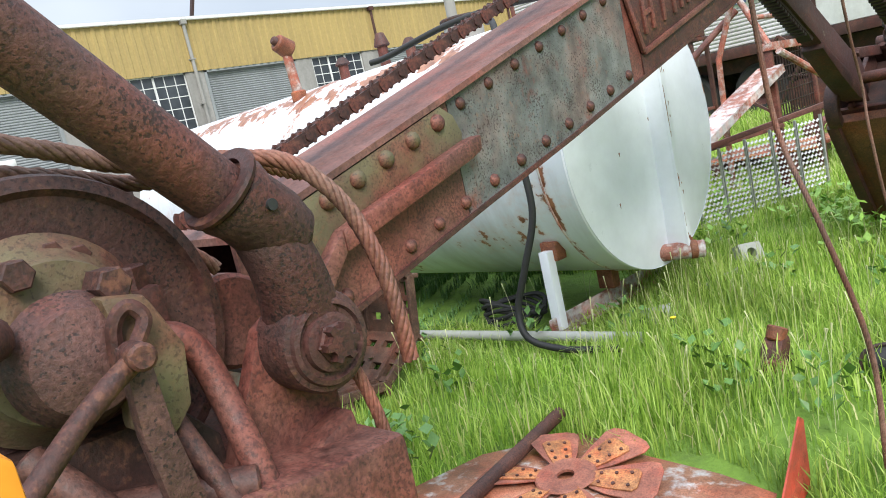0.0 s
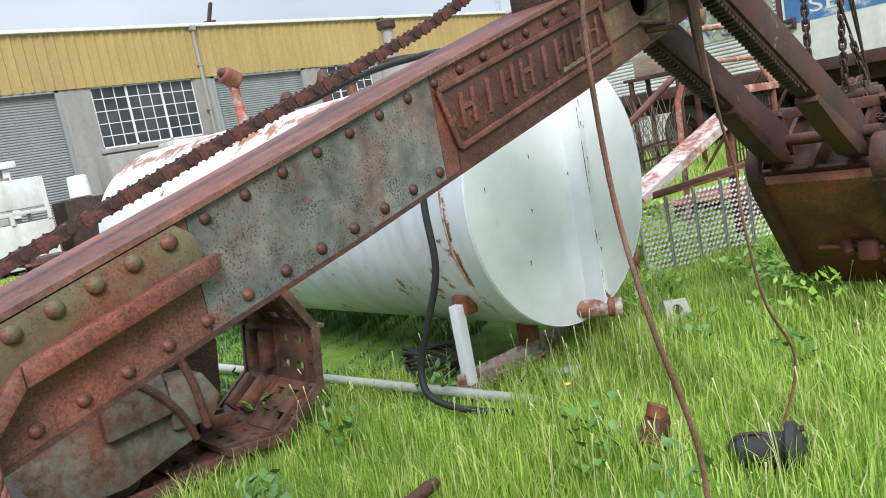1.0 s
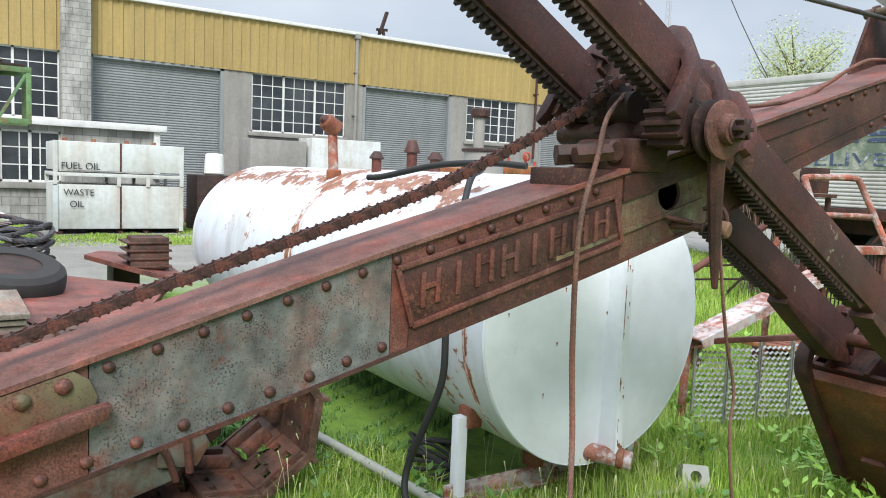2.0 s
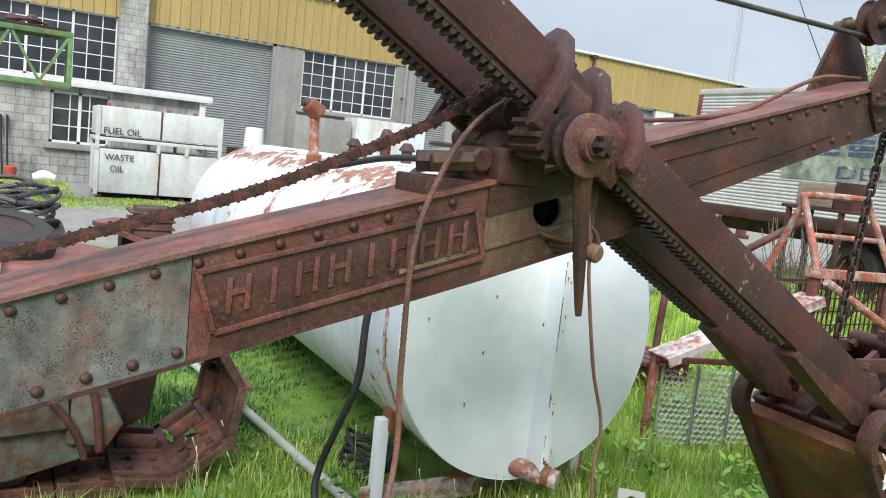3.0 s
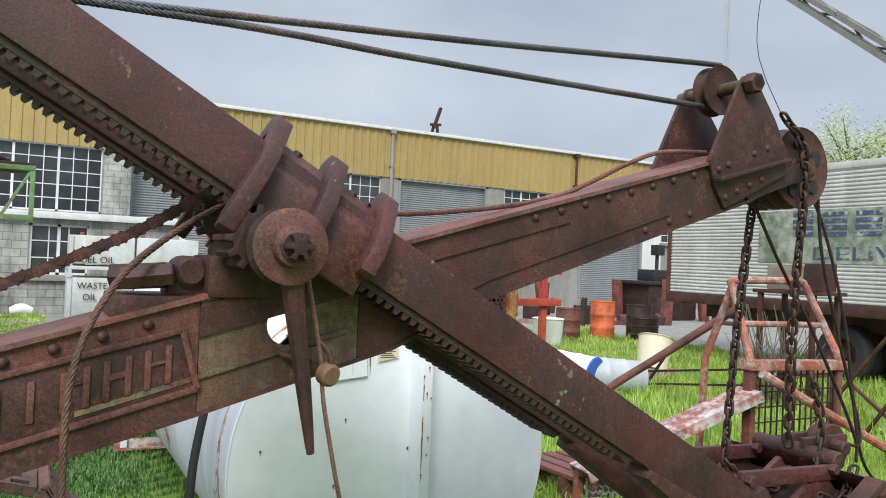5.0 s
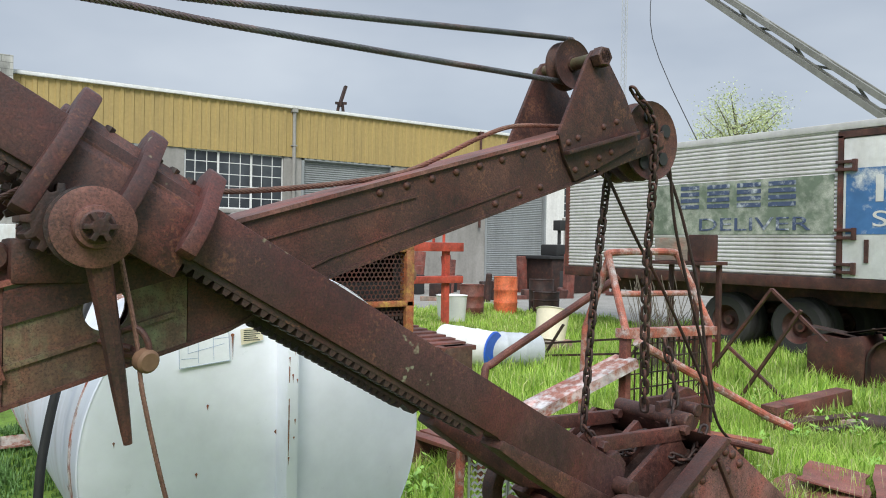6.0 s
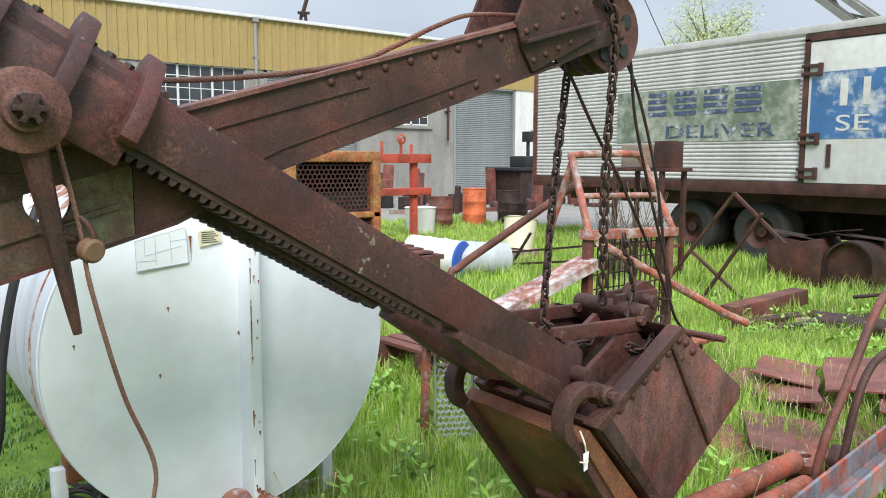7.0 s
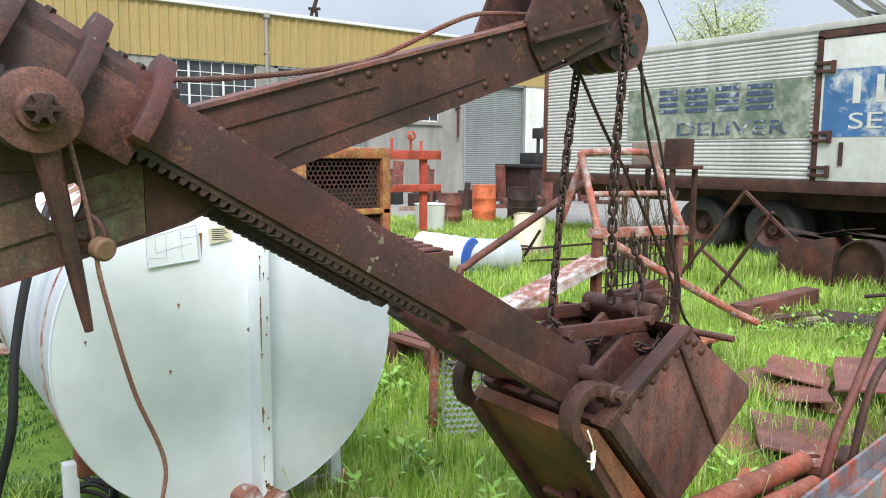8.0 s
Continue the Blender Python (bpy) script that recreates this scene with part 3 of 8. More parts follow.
def window(parent, fx, a, b, z0, z1, cols, rows, groups=3, sill=True):
    """A steel window: a white frame, heavy mullions, thin bars and panes."""
    win = new("window")
    hang(win, parent)
    tagged(win, "steel-framed window with many small dark panes")
    bm = BM()
    for g in range(groups + 1):
        yy = a + (b - a) * g / groups
        lo = max(a, yy - 0.04)
        box(bm, (fx - 0.16, lo, z0), (fx - 0.08, min(b, lo + 0.08), z1))
    box(bm, (fx - 0.16, a, z0), (fx - 0.08, b, z0 + 0.06))
    box(bm, (fx - 0.16, a, z1 - 0.06), (fx - 0.08, b, z1))
    for c in range(1, cols):
        yy = a + (b - a) * c / cols
        box(bm, (fx - 0.14, yy - 0.015, z0), (fx - 0.10, yy + 0.015, z1))
    for r in range(1, rows):
        z = z0 + (z1 - z0) * r / rows
        box(bm, (fx - 0.139, a, z - 0.015), (fx - 0.101, b, z + 0.015))
    subs = [part("window_frame", bm, TRIM_WHITE, parent)]
    for c in range(cols):
        for r in range(rows):
            bm = BM()
            t = random.uniform(-0.006, 0.006)
            y0, y1 = a + (b - a) * c / cols, a + (b - a) * (c + 1) / cols
            p, q = z0 + (z1 - z0) * r / rows, z0 + (z1 - z0) * (r + 1) / rows
            box(bm, (fx - 0.122, y0, p), (fx - 0.116, y1, q), Matrix.Translation((t, 0, 0)))
            subs.append(part("pane", bm, glass, parent))
    if sill:
        bm = BM()
        box(bm, (fx - 0.1, a - 0.12, z0 - 0.16), (fx + 0.12, b + 0.12, z0 - 0.002), bevel=0.015)
        subs.append(part("sill", bm, CONCRETE, parent))
    for ob in subs:
        ob.parent = win
        ob.matrix_parent_inverse = Matrix.Identity(4)


for a, b, z0 in WINDOWS:
    window(building, FX, a, b, z0, 5.2, 9 if b - a > 3.5 else 6, 5)

# ---- box trailer ----
TY, TX0, TX1, TZ0, TZ1 = 14.9, -10.4, 5.5, 1.30, 3.76
trailer = thing("box_trailer", "old aluminium box trailer with faded sign painting, on flat dark tyres", "trailer", (-4, TY + 1.2, 0))
bm = BM()
prof = []
z = TZ0 + 0.06
while z < TZ1 - 0.14:
    prof += [(z, 0.0), (z + 0.022, -0.022), (z + 0.045, -0.022), (z + 0.067, 0.0)]
    z += 0.068
la = [bm.verts.new((TX0, TY + d, z)) for z, d in prof]
lb = [bm.verts.new((-4.50, TY + d, z)) for z, d in prof]
lc = [bm.verts.new((-2.2, TY + d, z)) for z, d in prof]
ld = [bm.verts.new((TX1, TY + d, z)) for z, d in prof]
for p, q in ((la, lb), (lc, ld)):
    for i in range(len(prof) - 1):
        p_, q_ = p[i], q[i]
        bm.faces.new((p_, q_, q[i + 1], p[i + 1]))
part("side_panel", bm, TRAILER_ALU, trailer, "corrugated weathered aluminium side", 20)
bm = BM()
box(bm, (TX0, TY + 0.02, TZ0), (TX1, TY + 2.4, TZ1 - 0.02))
part("body", bm, TRAILER_ALU, trailer)
bm = BM()
box(bm, (TX0 - 0.03, TY - 0.04, TZ1 - 0.12), (TX1, TY + 2.44, TZ1), bevel=0.02)
part("roof_rail", bm, TRAILER_ALU, trailer)
bm = BM()
box(bm, (TX0 - 0.03, TY - 0.05, TZ0 - 0.14), (TX1, TY + 0.06, TZ0 + 0.05), bevel=0.01)
for k in range(16):
    box(bm, (TX0 + 0.3 + k, TY + 0.06, TZ0 - 0.16), (TX0 + 0.36 + k, TY + 2.4, TZ0 - 0.02))
box(bm, (TX0 + 0.5, TY + 0.6, TZ0 - 0.42), (TX1, TY + 0.75, TZ0 - 0.16))
box(bm, (TX0 + 0.5, TY + 1.65, TZ0 - 0.42), (TX1, TY + 1.8, TZ0 - 0.16))
part("chassis", bm, RUST, trailer, "rusty bottom rail and frame beams")
bm = BM()
box(bm, (TX0 - 0.05, TY - 0.035, TZ0), (TX0 + 0.06, TY + 0.02, TZ1 - 0.12), bevel=0.01)
part("corner_post", bm, RUST_RED, trailer)
bm = BM()
box(bm, (-4.50, TY - 0.05, TZ0 + 0.05), (-4.42, TY + 0.03, 3.55))
box(bm, (-2.28, TY - 0.05, TZ0 + 0.05), (-2.2, TY + 0.03, 3.55))
box(bm, (-4.50, TY - 0.05, 3.52), (-2.2, TY + 0.03, 3.62))
part("door_frame", bm, RUST, trailer)
sdoor = part("side_door", box(BM(), (-4.415, TY - 0.035, TZ0 + 0.06), (-2.285, TY + 0.02, 3.5), bevel=0.008), PAINT_CREAM, trailer, "white side door with a faded blue painted panel")
hinges = []
for z in (3.0, 1.95, 1.42):
    bm = BM()
    box(bm, (-4.52, TY - 0.09, z), (-4.24, TY - 0.036, z + 0.05), bevel=0.008)
    box(bm, (-4.52, TY - 0.09, z + 0.12), (-4.24, TY - 0.036, z + 0.17), bevel=0.008)
    box(bm, (-4.26, TY - 0.1, z - 0.01), (-4.20, TY - 0.036, z + 0.18), bevel=0.01)
    hinges.append(part("hinge", bm, RUST, trailer))
hinges.append(part("latch", box(BM(), (-4.08, TY - 0.06, 1.6), (-4.02, TY - 0.036, 1.95)), RUST, trailer))
for ob in (*hinges, part("sign_panel", box(BM(), (-4.37, TY - 0.04, 2.03), (-2.3, TY - 0.036, 3.04)), BLUE_SIGN, trailer, "faded blue painted sign area")):
    ob.parent = sdoor
    ob.matrix_parent_inverse = Matrix.Identity(4)


def letters(name, text, size, m, mat, parent, depth=0.002, label=""):
    cu = bpy.data.curves.new(name, "FONT")
    cu.body, cu.size, cu.extrude = text, size, depth
    tmp = bpy.data.objects.new(name, cu)
    scene.collection.objects.link(tmp)
    me = bpy.data.meshes.new_from_object(tmp.evaluated_get(bpy.context.evaluated_depsgraph_get()))
    bpy.data.objects.remove(tmp)
    me.transform(m)
    me.materials.clear()
    me.materials.append(mat)
    ob = new(name, me)
    hang(ob, parent)
    return tagged(ob, label)


UP_Y = Matrix.Rotation(radians(90), 4, "X")
bm = BM()
box(bm, (-8.14, TY - 0.028, 2.03), (-4.56, TY - 0.024, 2.97))
part("sign_field", bm, SIGN_GREEN, trailer, "weathered green painted sign field")
# a faded trade name stands as plain strokes in its colour
for x0, x1 in ((-7.42, -7.02), (-6.85, -6.40), (-6.25, -5.80), (-5.66, -5.18)):
    for k in range(4):
        part("sign_stroke", box(BM(), (x0, TY - 0.036, 2.50 + 0.115 * k), (x1, TY - 0.030, 2.572 + 0.115 * k)), LETTER_GREY, trailer, "faded blue-grey painted bar")
letters("sign_lettering", "DELIVER", 0.46, Matrix.Translation((-7.05, TY - 0.034, 2.10)) @ UP_Y @ Matrix.Diagonal((1.25, 0.70, 1, 1)), LETTER_GREY, trailer, label="faded painted lettering")
letters("sign_lettering", "SE", 0.34, Matrix.Translation((-3.99, TY - 0.044, 2.15)) @ UP_Y @ Matrix.Diagonal((1.6, 1, 1, 1)), PAINT_CREAM, trailer, label="white lettering")
for x0, x1 in ((-3.93, -3.82), (-3.6, -3.5), (-3.25, -3.15)):
    part("sign_stroke", box(BM(), (x0, TY - 0.046, 2.52), (x1, TY - 0.041, 2.92)), PAINT_CREAM, trailer, "white stroke on the blue panel")


def wheel(parent, c, axis, r, w, rim_mat=RUST, label=""):
    """A tyre on a dished rim, its axle along axis."""
    m, _ = frame_to(Vector(c) - Vector(axis) * w / 2, Vector(c) + Vector(axis) * w / 2)
    bm = BM()
    lathe(bm, [(r * 0.55, 0), (r * 0.85, -0.01), (r * 0.97, w * 0.12), (r, w * 0.3), (r, w * 0.7), (r * 0.97, w * 0.88), (r * 0.85, w + 0.01), (r * 0.55, w)], 32, m, True)
    wh = part("tyre", bm, TYRE, parent, label)
    bm = BM()
    lathe(bm, [(0, w * 0.35), (r * 0.16, w * 0.30), (r * 0.18, w * 0.55), (r * 0.36, w * 0.6), (r * 0.5, w * 0.2), (r * 0.56, w * 0.05), (r * 0.56, w * 0.95), (r * 0.3, w * 0.9), (0, w * 0.9)], 24, m)
    rim = part("rim", bm, rim_mat, parent)
    return wh, rim


for x in (-6.6, -5.25):
    for yy in (TY + 0.35, TY + 2.05):
        wheel(trailer, (x, yy, 0.5), (0, 1, 0), 0.5, 0.28)
        wheel(trailer, (x, yy + 0.32 if yy < TY + 1 else yy - 0.32, 0.5), (0, 1, 0), 0.5, 0.28)
    part("axle", cyl(BM(), (x, TY + 0.3, 0.5), (x, TY + 2.1, 0.5), 0.07), RUST_DARK, trailer)
part("side_guard", box(BM(), (-6.2, TY + 2.28, 0.28), (1.5, TY + 2.33, TZ0 - 0.01), bevel=0.004), RUST_DARK, trailer, "dark guard below the far side")
# ---- white storage tank ----
KY, KZ, KR, KX0, KX1 = 4.325, 0.930, 0.722, -1.375, -6.28
tank = thing("storage_tank", "white cylindrical steel storage tank with rust streaks, on a welded skid", "tank", (-3.8, KY, 0))
m_axis, length = frame_to((KX0, KY, KZ), (KX1, KY, KZ))
bm = BM()
prof = [(KR, 0.0), (KR, 0.35), (KR, 1.1), (KR, 2.2), (KR, 3.3), (KR, length - 0.25), (KR * 0.97, length - 0.12), (KR * 0.86, length - 0.03), (KR * 0.5, length + 0.05), (0, length + 0.07)]
lathe(bm, prof, 96, m_axis)
part("shell", bm, TANK_SHELL, tank, "", 30)
for h in (0.16, 2.3):
    bm = BM()
    lathe(bm, [(KR - 0.01, h), (KR + 0.004, h + 0.003), (KR + 0.005, h + 0.011), (KR - 0.01, h + 0.015)], 96, m_axis)
    part("weld_seam", bm, CHANNEL_WHITE, tank, "rusty weld seam")
bm = BM()
lathe(bm, [(0, -0.02), (KR * 0.6, -0.014), (KR * 0.97, -0.004), (KR, 0.004), (KR + 0.004, 0.012), (KR - 0.02, 0.03)], 96, m_axis)
part("end_plate", bm, TANK_WHITE, tank, "flat white end plate with rust spots", 30)
bm = BM()
box(bm, (KX0 - 0.01, 4.345, 0.28), (-1.262, 4.357, 1.62), bevel=0.003)
box(bm, (-1.262, 4.345, 0.28), (-1.248, 4.392, 1.62), bevel=0.004)
part("stiffener", bm, TANK_WHITE, tank, "upright angle-iron stiffener with bleeding rust")
bm = BM()
tube(bm, [(-1.42, 4.27, 0.275), (-1.33, 4.33, 0.272), (-1.215, 4.415, 0.262)], 0.046, 16, 4)
cyl(bm, (-1.222, 4.41, 0.262), (-1.205, 4.422, 0.260), 0.048, seg=16, edge=0.006)
part("outlet_pipe", bm, CHANNEL_WHITE, tank, "short white outlet pipe flaking to rust")
part("outlet_valve", cyl(BM(), (-1.265, 4.375, 0.268), (-1.235, 4.398, 0.266), 0.051, seg=16, edge=0.006), RUST_ORANGE, tank, "rust-orange outlet collar")
for x in (-1.67, -5.6):
    for yy in (3.70, 4.90):
        part("leg", box(BM(), (x - 0.028, yy - 0.028, 0.05), (x + 0.028, yy + 0.028, 0.46), bevel=0.004), TANK_WHITE, tank, "white angle-iron leg")
    bm = BM()
    box(bm, (x - 0.06, 3.62, 0.03), (x + 0.06, 4.98, 0.045))
    box(bm, (x - 0.005, 3.62, 0.045), (x + 0.006, 4.98, 0.12), bevel=0.002)
    part("skid_beam", bm, CHANNEL_WHITE, tank)
    part("saddle", box(BM(), (x - 0.05, 3.72, 0.40), (x + 0.05, 3.80, 0.50), bevel=0.01), RUST_ORANGE, tank, "rusty saddle pad")
    part("saddle", box(BM(), (x - 0.05, 4.15, 0.12), (x + 0.05, 4.22, 0.24), bevel=0.01), RUST_ORANGE, tank, "rusty saddle pad")

# ---- shovel boom ----
BX, BX2 = -0.30, -0.54
TOP = [(1.33, 1.090), (1.81, 1.231), (2.46, 1.428), (3.207, 1.638), (3.60, 1.748), (3.80, 1.812), (4.888, 2.127), (5.08, 2.185)]
BOT = [(1.33, 0.880), (1.44, 0.910), (1.86, 1.022), (2.20, 1.107), (2.557, 1.204), (3.07, 1.342), (3.276, 1.400), (3.76, 1.543), (4.04, 1.674), (4.77, 1.922), (5.10, 2.030)]


def edge_z(line, y):
    for (a, za), (b, zb) in zip(line, line[1:]):
        if y <= b:
            return za + (zb - za) * (y - a) / (b - a)
    return line[-1][1]


def span(y0, y1, lo=0.0, hi=0.0):
    """The boom's side outline from y0 to y1, drawn in by lo and hi."""
    up = [(y0, edge_z(TOP, y0) - hi)] + [(y, z - hi) for y, z in TOP if y0 < y < y1] + [(y1, edge_z(TOP, y1) - hi)]
    dn = [(y0, edge_z(BOT, y0) + lo)] + [(y, z + lo) for y, z in BOT if y0 < y < y1] + [(y1, edge_z(BOT, y1) + lo)]
    return up + dn[::-1]


boom = thing("shovel_boom", "riveted rusty power shovel boom with flaking grey-green paint", "shovel boom", (-0.42, 3.2, 0.9))
for x0, x1 in ((BX - 0.012, BX), (BX2, BX2 + 0.012)):
    near = x1 == BX
    part("web_plate", prism(BM(), span(2.50, 3.27, 0.0, 0.0), x0, x1), RUST_RED, boom, "rusty side plate")
    part("web_plate", prism(BM(), span(1.83, 2.498), x0, x1), BOOM_PAINT if near else RUST, boom, "side plate with flaking grey paint")
    part("web_plate", prism(BM(), span(1.33, 1.828), x0, x1), RUST_RED if near else RUST, boom, "red-brown rusty side plate")
    part("web_plate", plate_hole(BM(), span(3.272, 3.66), (3.477, 1.599), 0.050 if near else 0.092, x0, x1), BOOM_GREEN, boom, "mossy green side plate with a round hole")
    part("web_plate", prism(BM(), span(3.662, 5.06), x0, x1), RUST, boom, "brown rusty side plate")
bm = prism(BM(), [(a, za) for a, za in TOP] + [(a, za + 0.012) for a, za in TOP[::-1]], BX2 - 0.012, BX + 0.012)
part("top_flange", bm, worn("dusty_flange_rust", ((0.095, 0.042, 0.033), (0.165, 0.073, 0.056), (0.235, 0.112, 0.088)), patch=9, grain=60, relief=0.2, pits=0.25), boom, "dusty red-brown top flange")
for x0, x1 in ((BX2 - 0.006, BX2 + 0.05), (BX - 0.05, BX + 0.006)):
    part("bottom_flange", prism(BM(), [(a, za) for a, za in BOT] + [(a, za - 0.010) for a, za in BOT[::-1]], x0, x1), RUST, boom)
part("bottom_plate", prism(BM(), [(a, za) for a, za in BOT] + [(a, za + 0.006) for a, za in BOT[::-1]], BX2 + 0.013, BX - 0.013), RUST_DARK, boom)


def strip(y0, y1, z_off, h, x0, x1, line=BOT, steps=8, bevel=0.0):
    bm = BM()
    ys = [y0 + (y1 - y0) * k / steps for k in range(steps + 1)]
    poly = [(y, edge_z(line, y) + z_off + h) for y in ys] + [(y, edge_z(line, y) + z_off) for y in ys[::-1]]
    return prism(bm, poly, x0, x1, bevel)


part("edge_strip", strip(3.02, 3.63, 0.075, 0.012, BX, BX + 0.008), BOOM_GREEN, boom)
part("edge_strip", strip(3.95, 4.72, 0.045, 0.006, BX, BX + 0.006), RUST, boom)
part("edge_strip", strip(3.83, 4.32, -0.062, 0.008, BX, BX + 0.007, TOP), RUST, boom)
part("splice_plate", strip(3.27, 3.66, -0.085, 0.075, BX + 0.001, BX + 0.008, TOP), RUST, boom, "rusty lapped plate")
part("lap_edge", strip(2.55, 3.27, 0.0, 0.05, BX, BX + 0.004), RUST, boom)
# raised frame round the cast panel, and its worn strokes
A, B, C, D = (2.510, 1.399), (3.232, 1.588), (3.270, 1.455), (2.555, 1.256)
cast = part("name_panel", prism(BM(), [A, (2.525, 1.404), B, (3.250, 1.560), C, D], BX, BX + 0.006, 0.002), RUST, boom, "cast panel with raised worn strokes")
bm = BM()
for p, q in ((A, B), (B, C), (C, D), (D, A)):
    dy, dz = q[0] - p[0], q[1] - p[1]
    L = math.hypot(dy, dz)
    n_ = (-dz / L * 0.007, dy / L * 0.007)
    prism(bm, [(p[0] - n_[0], p[1] - n_[1]), (q[0] - n_[0], q[1] - n_[1]), (q[0] + n_[0], q[1] + n_[1]), (p[0] + n_[0], p[1] + n_[1])], BX + 0.005, BX + 0.014, 0.002)
ob = part("border", bm, RUST_RED, boom)
ob.parent, ob.matrix_parent_inverse = cast, Matrix.Identity(4)
for k in range(8):
    c = (k + 0.5) / 8
    wid = 0.032 if k in (1, 4) else 0.06
    strokes = [-0.5, 0.5] if wid > 0.04 else [0.0]
    for s in strokes:
        bm = BM()
        y0 = 2.565 + c * 0.660 + s * wid * 0.72
        mid = 1.338 + 0.270 * (y0 - 2.565)
        prism(bm, [(y0 - 0.007, mid - 0.044), (y0 + 0.007, mid - 0.042), (y0 + 0.007, mid + 0.045), (y0 - 0.007, mid + 0.043)], BX + 0.005, BX + 0.012, 0.002)
        if s < 0:
            prism(bm, [(y0, mid + 0.006 * (k % 3)), (y0 + wid * 0.72, mid + 0.012 + 0.006 * (k % 3)), (y0 + wid * 0.72, mid + 0.024), (y0, mid + 0.014)], BX + 0.005, BX + 0.011)
        ob = part("raised_stroke", bm, RUST_RED, boom)
        ob.parent, ob.matrix_parent_inverse = cast, Matrix.Identity(4)
# lower end: a second plate with a raised flange that bends up to the foot
part("doubler", prism(BM(), [(1.40, 1.108), (1.80, 1.226), (1.83, 1.205), (1.845, 1.170), (1.84, 1.150), (1.50, 1.060), (1.40, 0.955)], BX, BX + 0.010, 0.003), BOOM_OLIVE, boom, "olive-tinted riveted doubling plate")
bm = BM()
prism(bm, [(1.50, 1.066), (1.83, 1.155), (1.865, 1.160), (1.86, 1.130), (1.83, 1.118), (1.50, 1.028)], BX + 0.008, BX + 0.040, 0.006)
prism(bm, [(1.50, 1.066), (1.50, 1.028), (1.40, 0.918), (1.37, 0.948)], BX + 0.008, BX + 0.040, 0.006)
part("doubler_rib", bm, RUST_RED, boom, "raised rusty angle rib")
for k in range(5):
    yv = 1.504 + k * 0.070
    rivet(boom, BX + 0.011, yv, edge_z(TOP, yv) - 0.026, 0.0165, BOOM_OLIVE if k < 4 else RUST_RED)
for k in range(15):
    yv = 1.866 + k * 0.0924
    rivet(boom, BX + 0.004 * (yv > 2.55), yv, edge_z(TOP, yv) - 0.024, 0.0125, RUST)
for k in range(12):
    yv = 1.824 + (k - 4) * (0.080 if k < 4 else 0.0935)
    rivet(boom, BX, yv, edge_z(BOT, yv) + 0.026, 0.0135, RUST_RED if yv < 2.0 else RUST)
for k in range(8):
    yv = 4.198 + k * 0.0892
    rivet(boom, BX, yv, edge_z(TOP, yv) - 0.020, 0.0125, RUST)
for yv in (4.62, 4.72, 4.81):
    rivet(boom, BX, yv, edge_z(BOT, yv) + 0.024, 0.012, RUST)

# boom head: side brackets, top sheave and two point sheaves
HEAD = [(4.875, 2.140), (5.005, 2.410), (5.03, 2.445), (5.07, 2.458), (5.10, 2.430), (5.197, 2.312), (5.262, 2.205), (5.275, 2.135), (4.955, 1.985), (4.905, 2.06)]
for x0, x1 in ((BX, BX + 0.016), (BX2 - 0.016, BX2)):
    part("head_bracket", prism(BM(), HEAD, x0, x1, 0.004), RUST, boom, "rusty riveted head bracket")
bm = BM()
prism(bm, [(4.90, 2.070), (5.25, 2.172), (5.25, 2.184), (4.90, 2.084)], BX + 0.01, BX + 0.045, 0.003)
part("bracket_rib", bm, RUST, boom)
for yv, zv in ((4.92, 2.115), (4.965, 2.135), (5.09, 2.185), (5.155, 2.21), (4.955, 2.025), (5.01, 2.050), (5.07, 2.075), (5.13, 2.10)):
    rivet(boom, BX + 0.016, yv, zv, 0.0115, RUST)


def sheave(parent, y, z, r, x0, x1, groove, mat, holes=0):
    """A grooved rope wheel whose axle lies along x."""
    m, w = frame_to((x0, y, z), (x1, y, z))
    bm = BM()
    lathe(bm, [(0.012, 0), (r * 0.3, 0), (r * 0.32, w * 0.12), (r * 0.9, w * 0.12), (r, 0.002), (r, w * 0.16), (r - groove, w * 0.42), (r - groove, w * 0.58), (r, w * 0.84), (r, w - 0.002), (r * 0.9, w * 0.88), (r * 0.32, w * 0.88), (r * 0.3, w), (0.012, w)], 32, m, True)
    sh = part("sheave", bm, mat, parent, "grooved rope sheave")
    for k in range(holes):
        a = 2 * math.pi * k / holes + 0.5
        bm = BM()
        c = (x1 - w * 0.1 + 0.001, y + math.cos(a) * r * 0.62, z + math.sin(a) * r * 0.62)
        cyl(bm, (c[0] - 0.012, c[1], c[2]), (c[0] + 0.006, c[1], c[2]), r * 0.17, seg=14)
        ob = part("lightening_hole", bm, BLACK, parent)
        ob.parent, ob.matrix_parent_inverse = sh, Matrix.Identity(4)
    return sh


sheave(boom, 5.047, 2.418, 0.088, -0.45, -0.39, 0.03, RUST)
part("head_pin", cyl(BM(), (BX2 - 0.05, 5.047, 2.418), (BX + 0.06, 5.047, 2.418), 0.022), BOOM_OLIVE, boom, "worn axle pin")
part("pin_nut", hexagon(BM(), (BX + 0.018, 5.047, 2.418), (BX + 0.06, 5.047, 2.418), 0.036), RUST, boom)
sheave(boom, 5.400, 2.170, 0.150, -0.40, -0.325, 0.035, RUST, 5)
sheave(boom, 5.400, 2.170, 0.150, -0.51, -0.435, 0.035, RUST)
part("point_pin", cyl(BM(), (-0.56, 5.400, 2.170), (-0.29, 5.400, 2.170), 0.028), RUST, boom)
for x0 in (BX - 0.014, BX2 + 0.002):
    part("point_arm", prism(BM(), [(5.05, 2.06), (5.2, 2.12), (5.44, 2.21), (5.44, 2.14), (5.2, 2.06), (5.1, 2.02)], x0, x0 + 0.012, 0.003), RUST_DARK, boom)

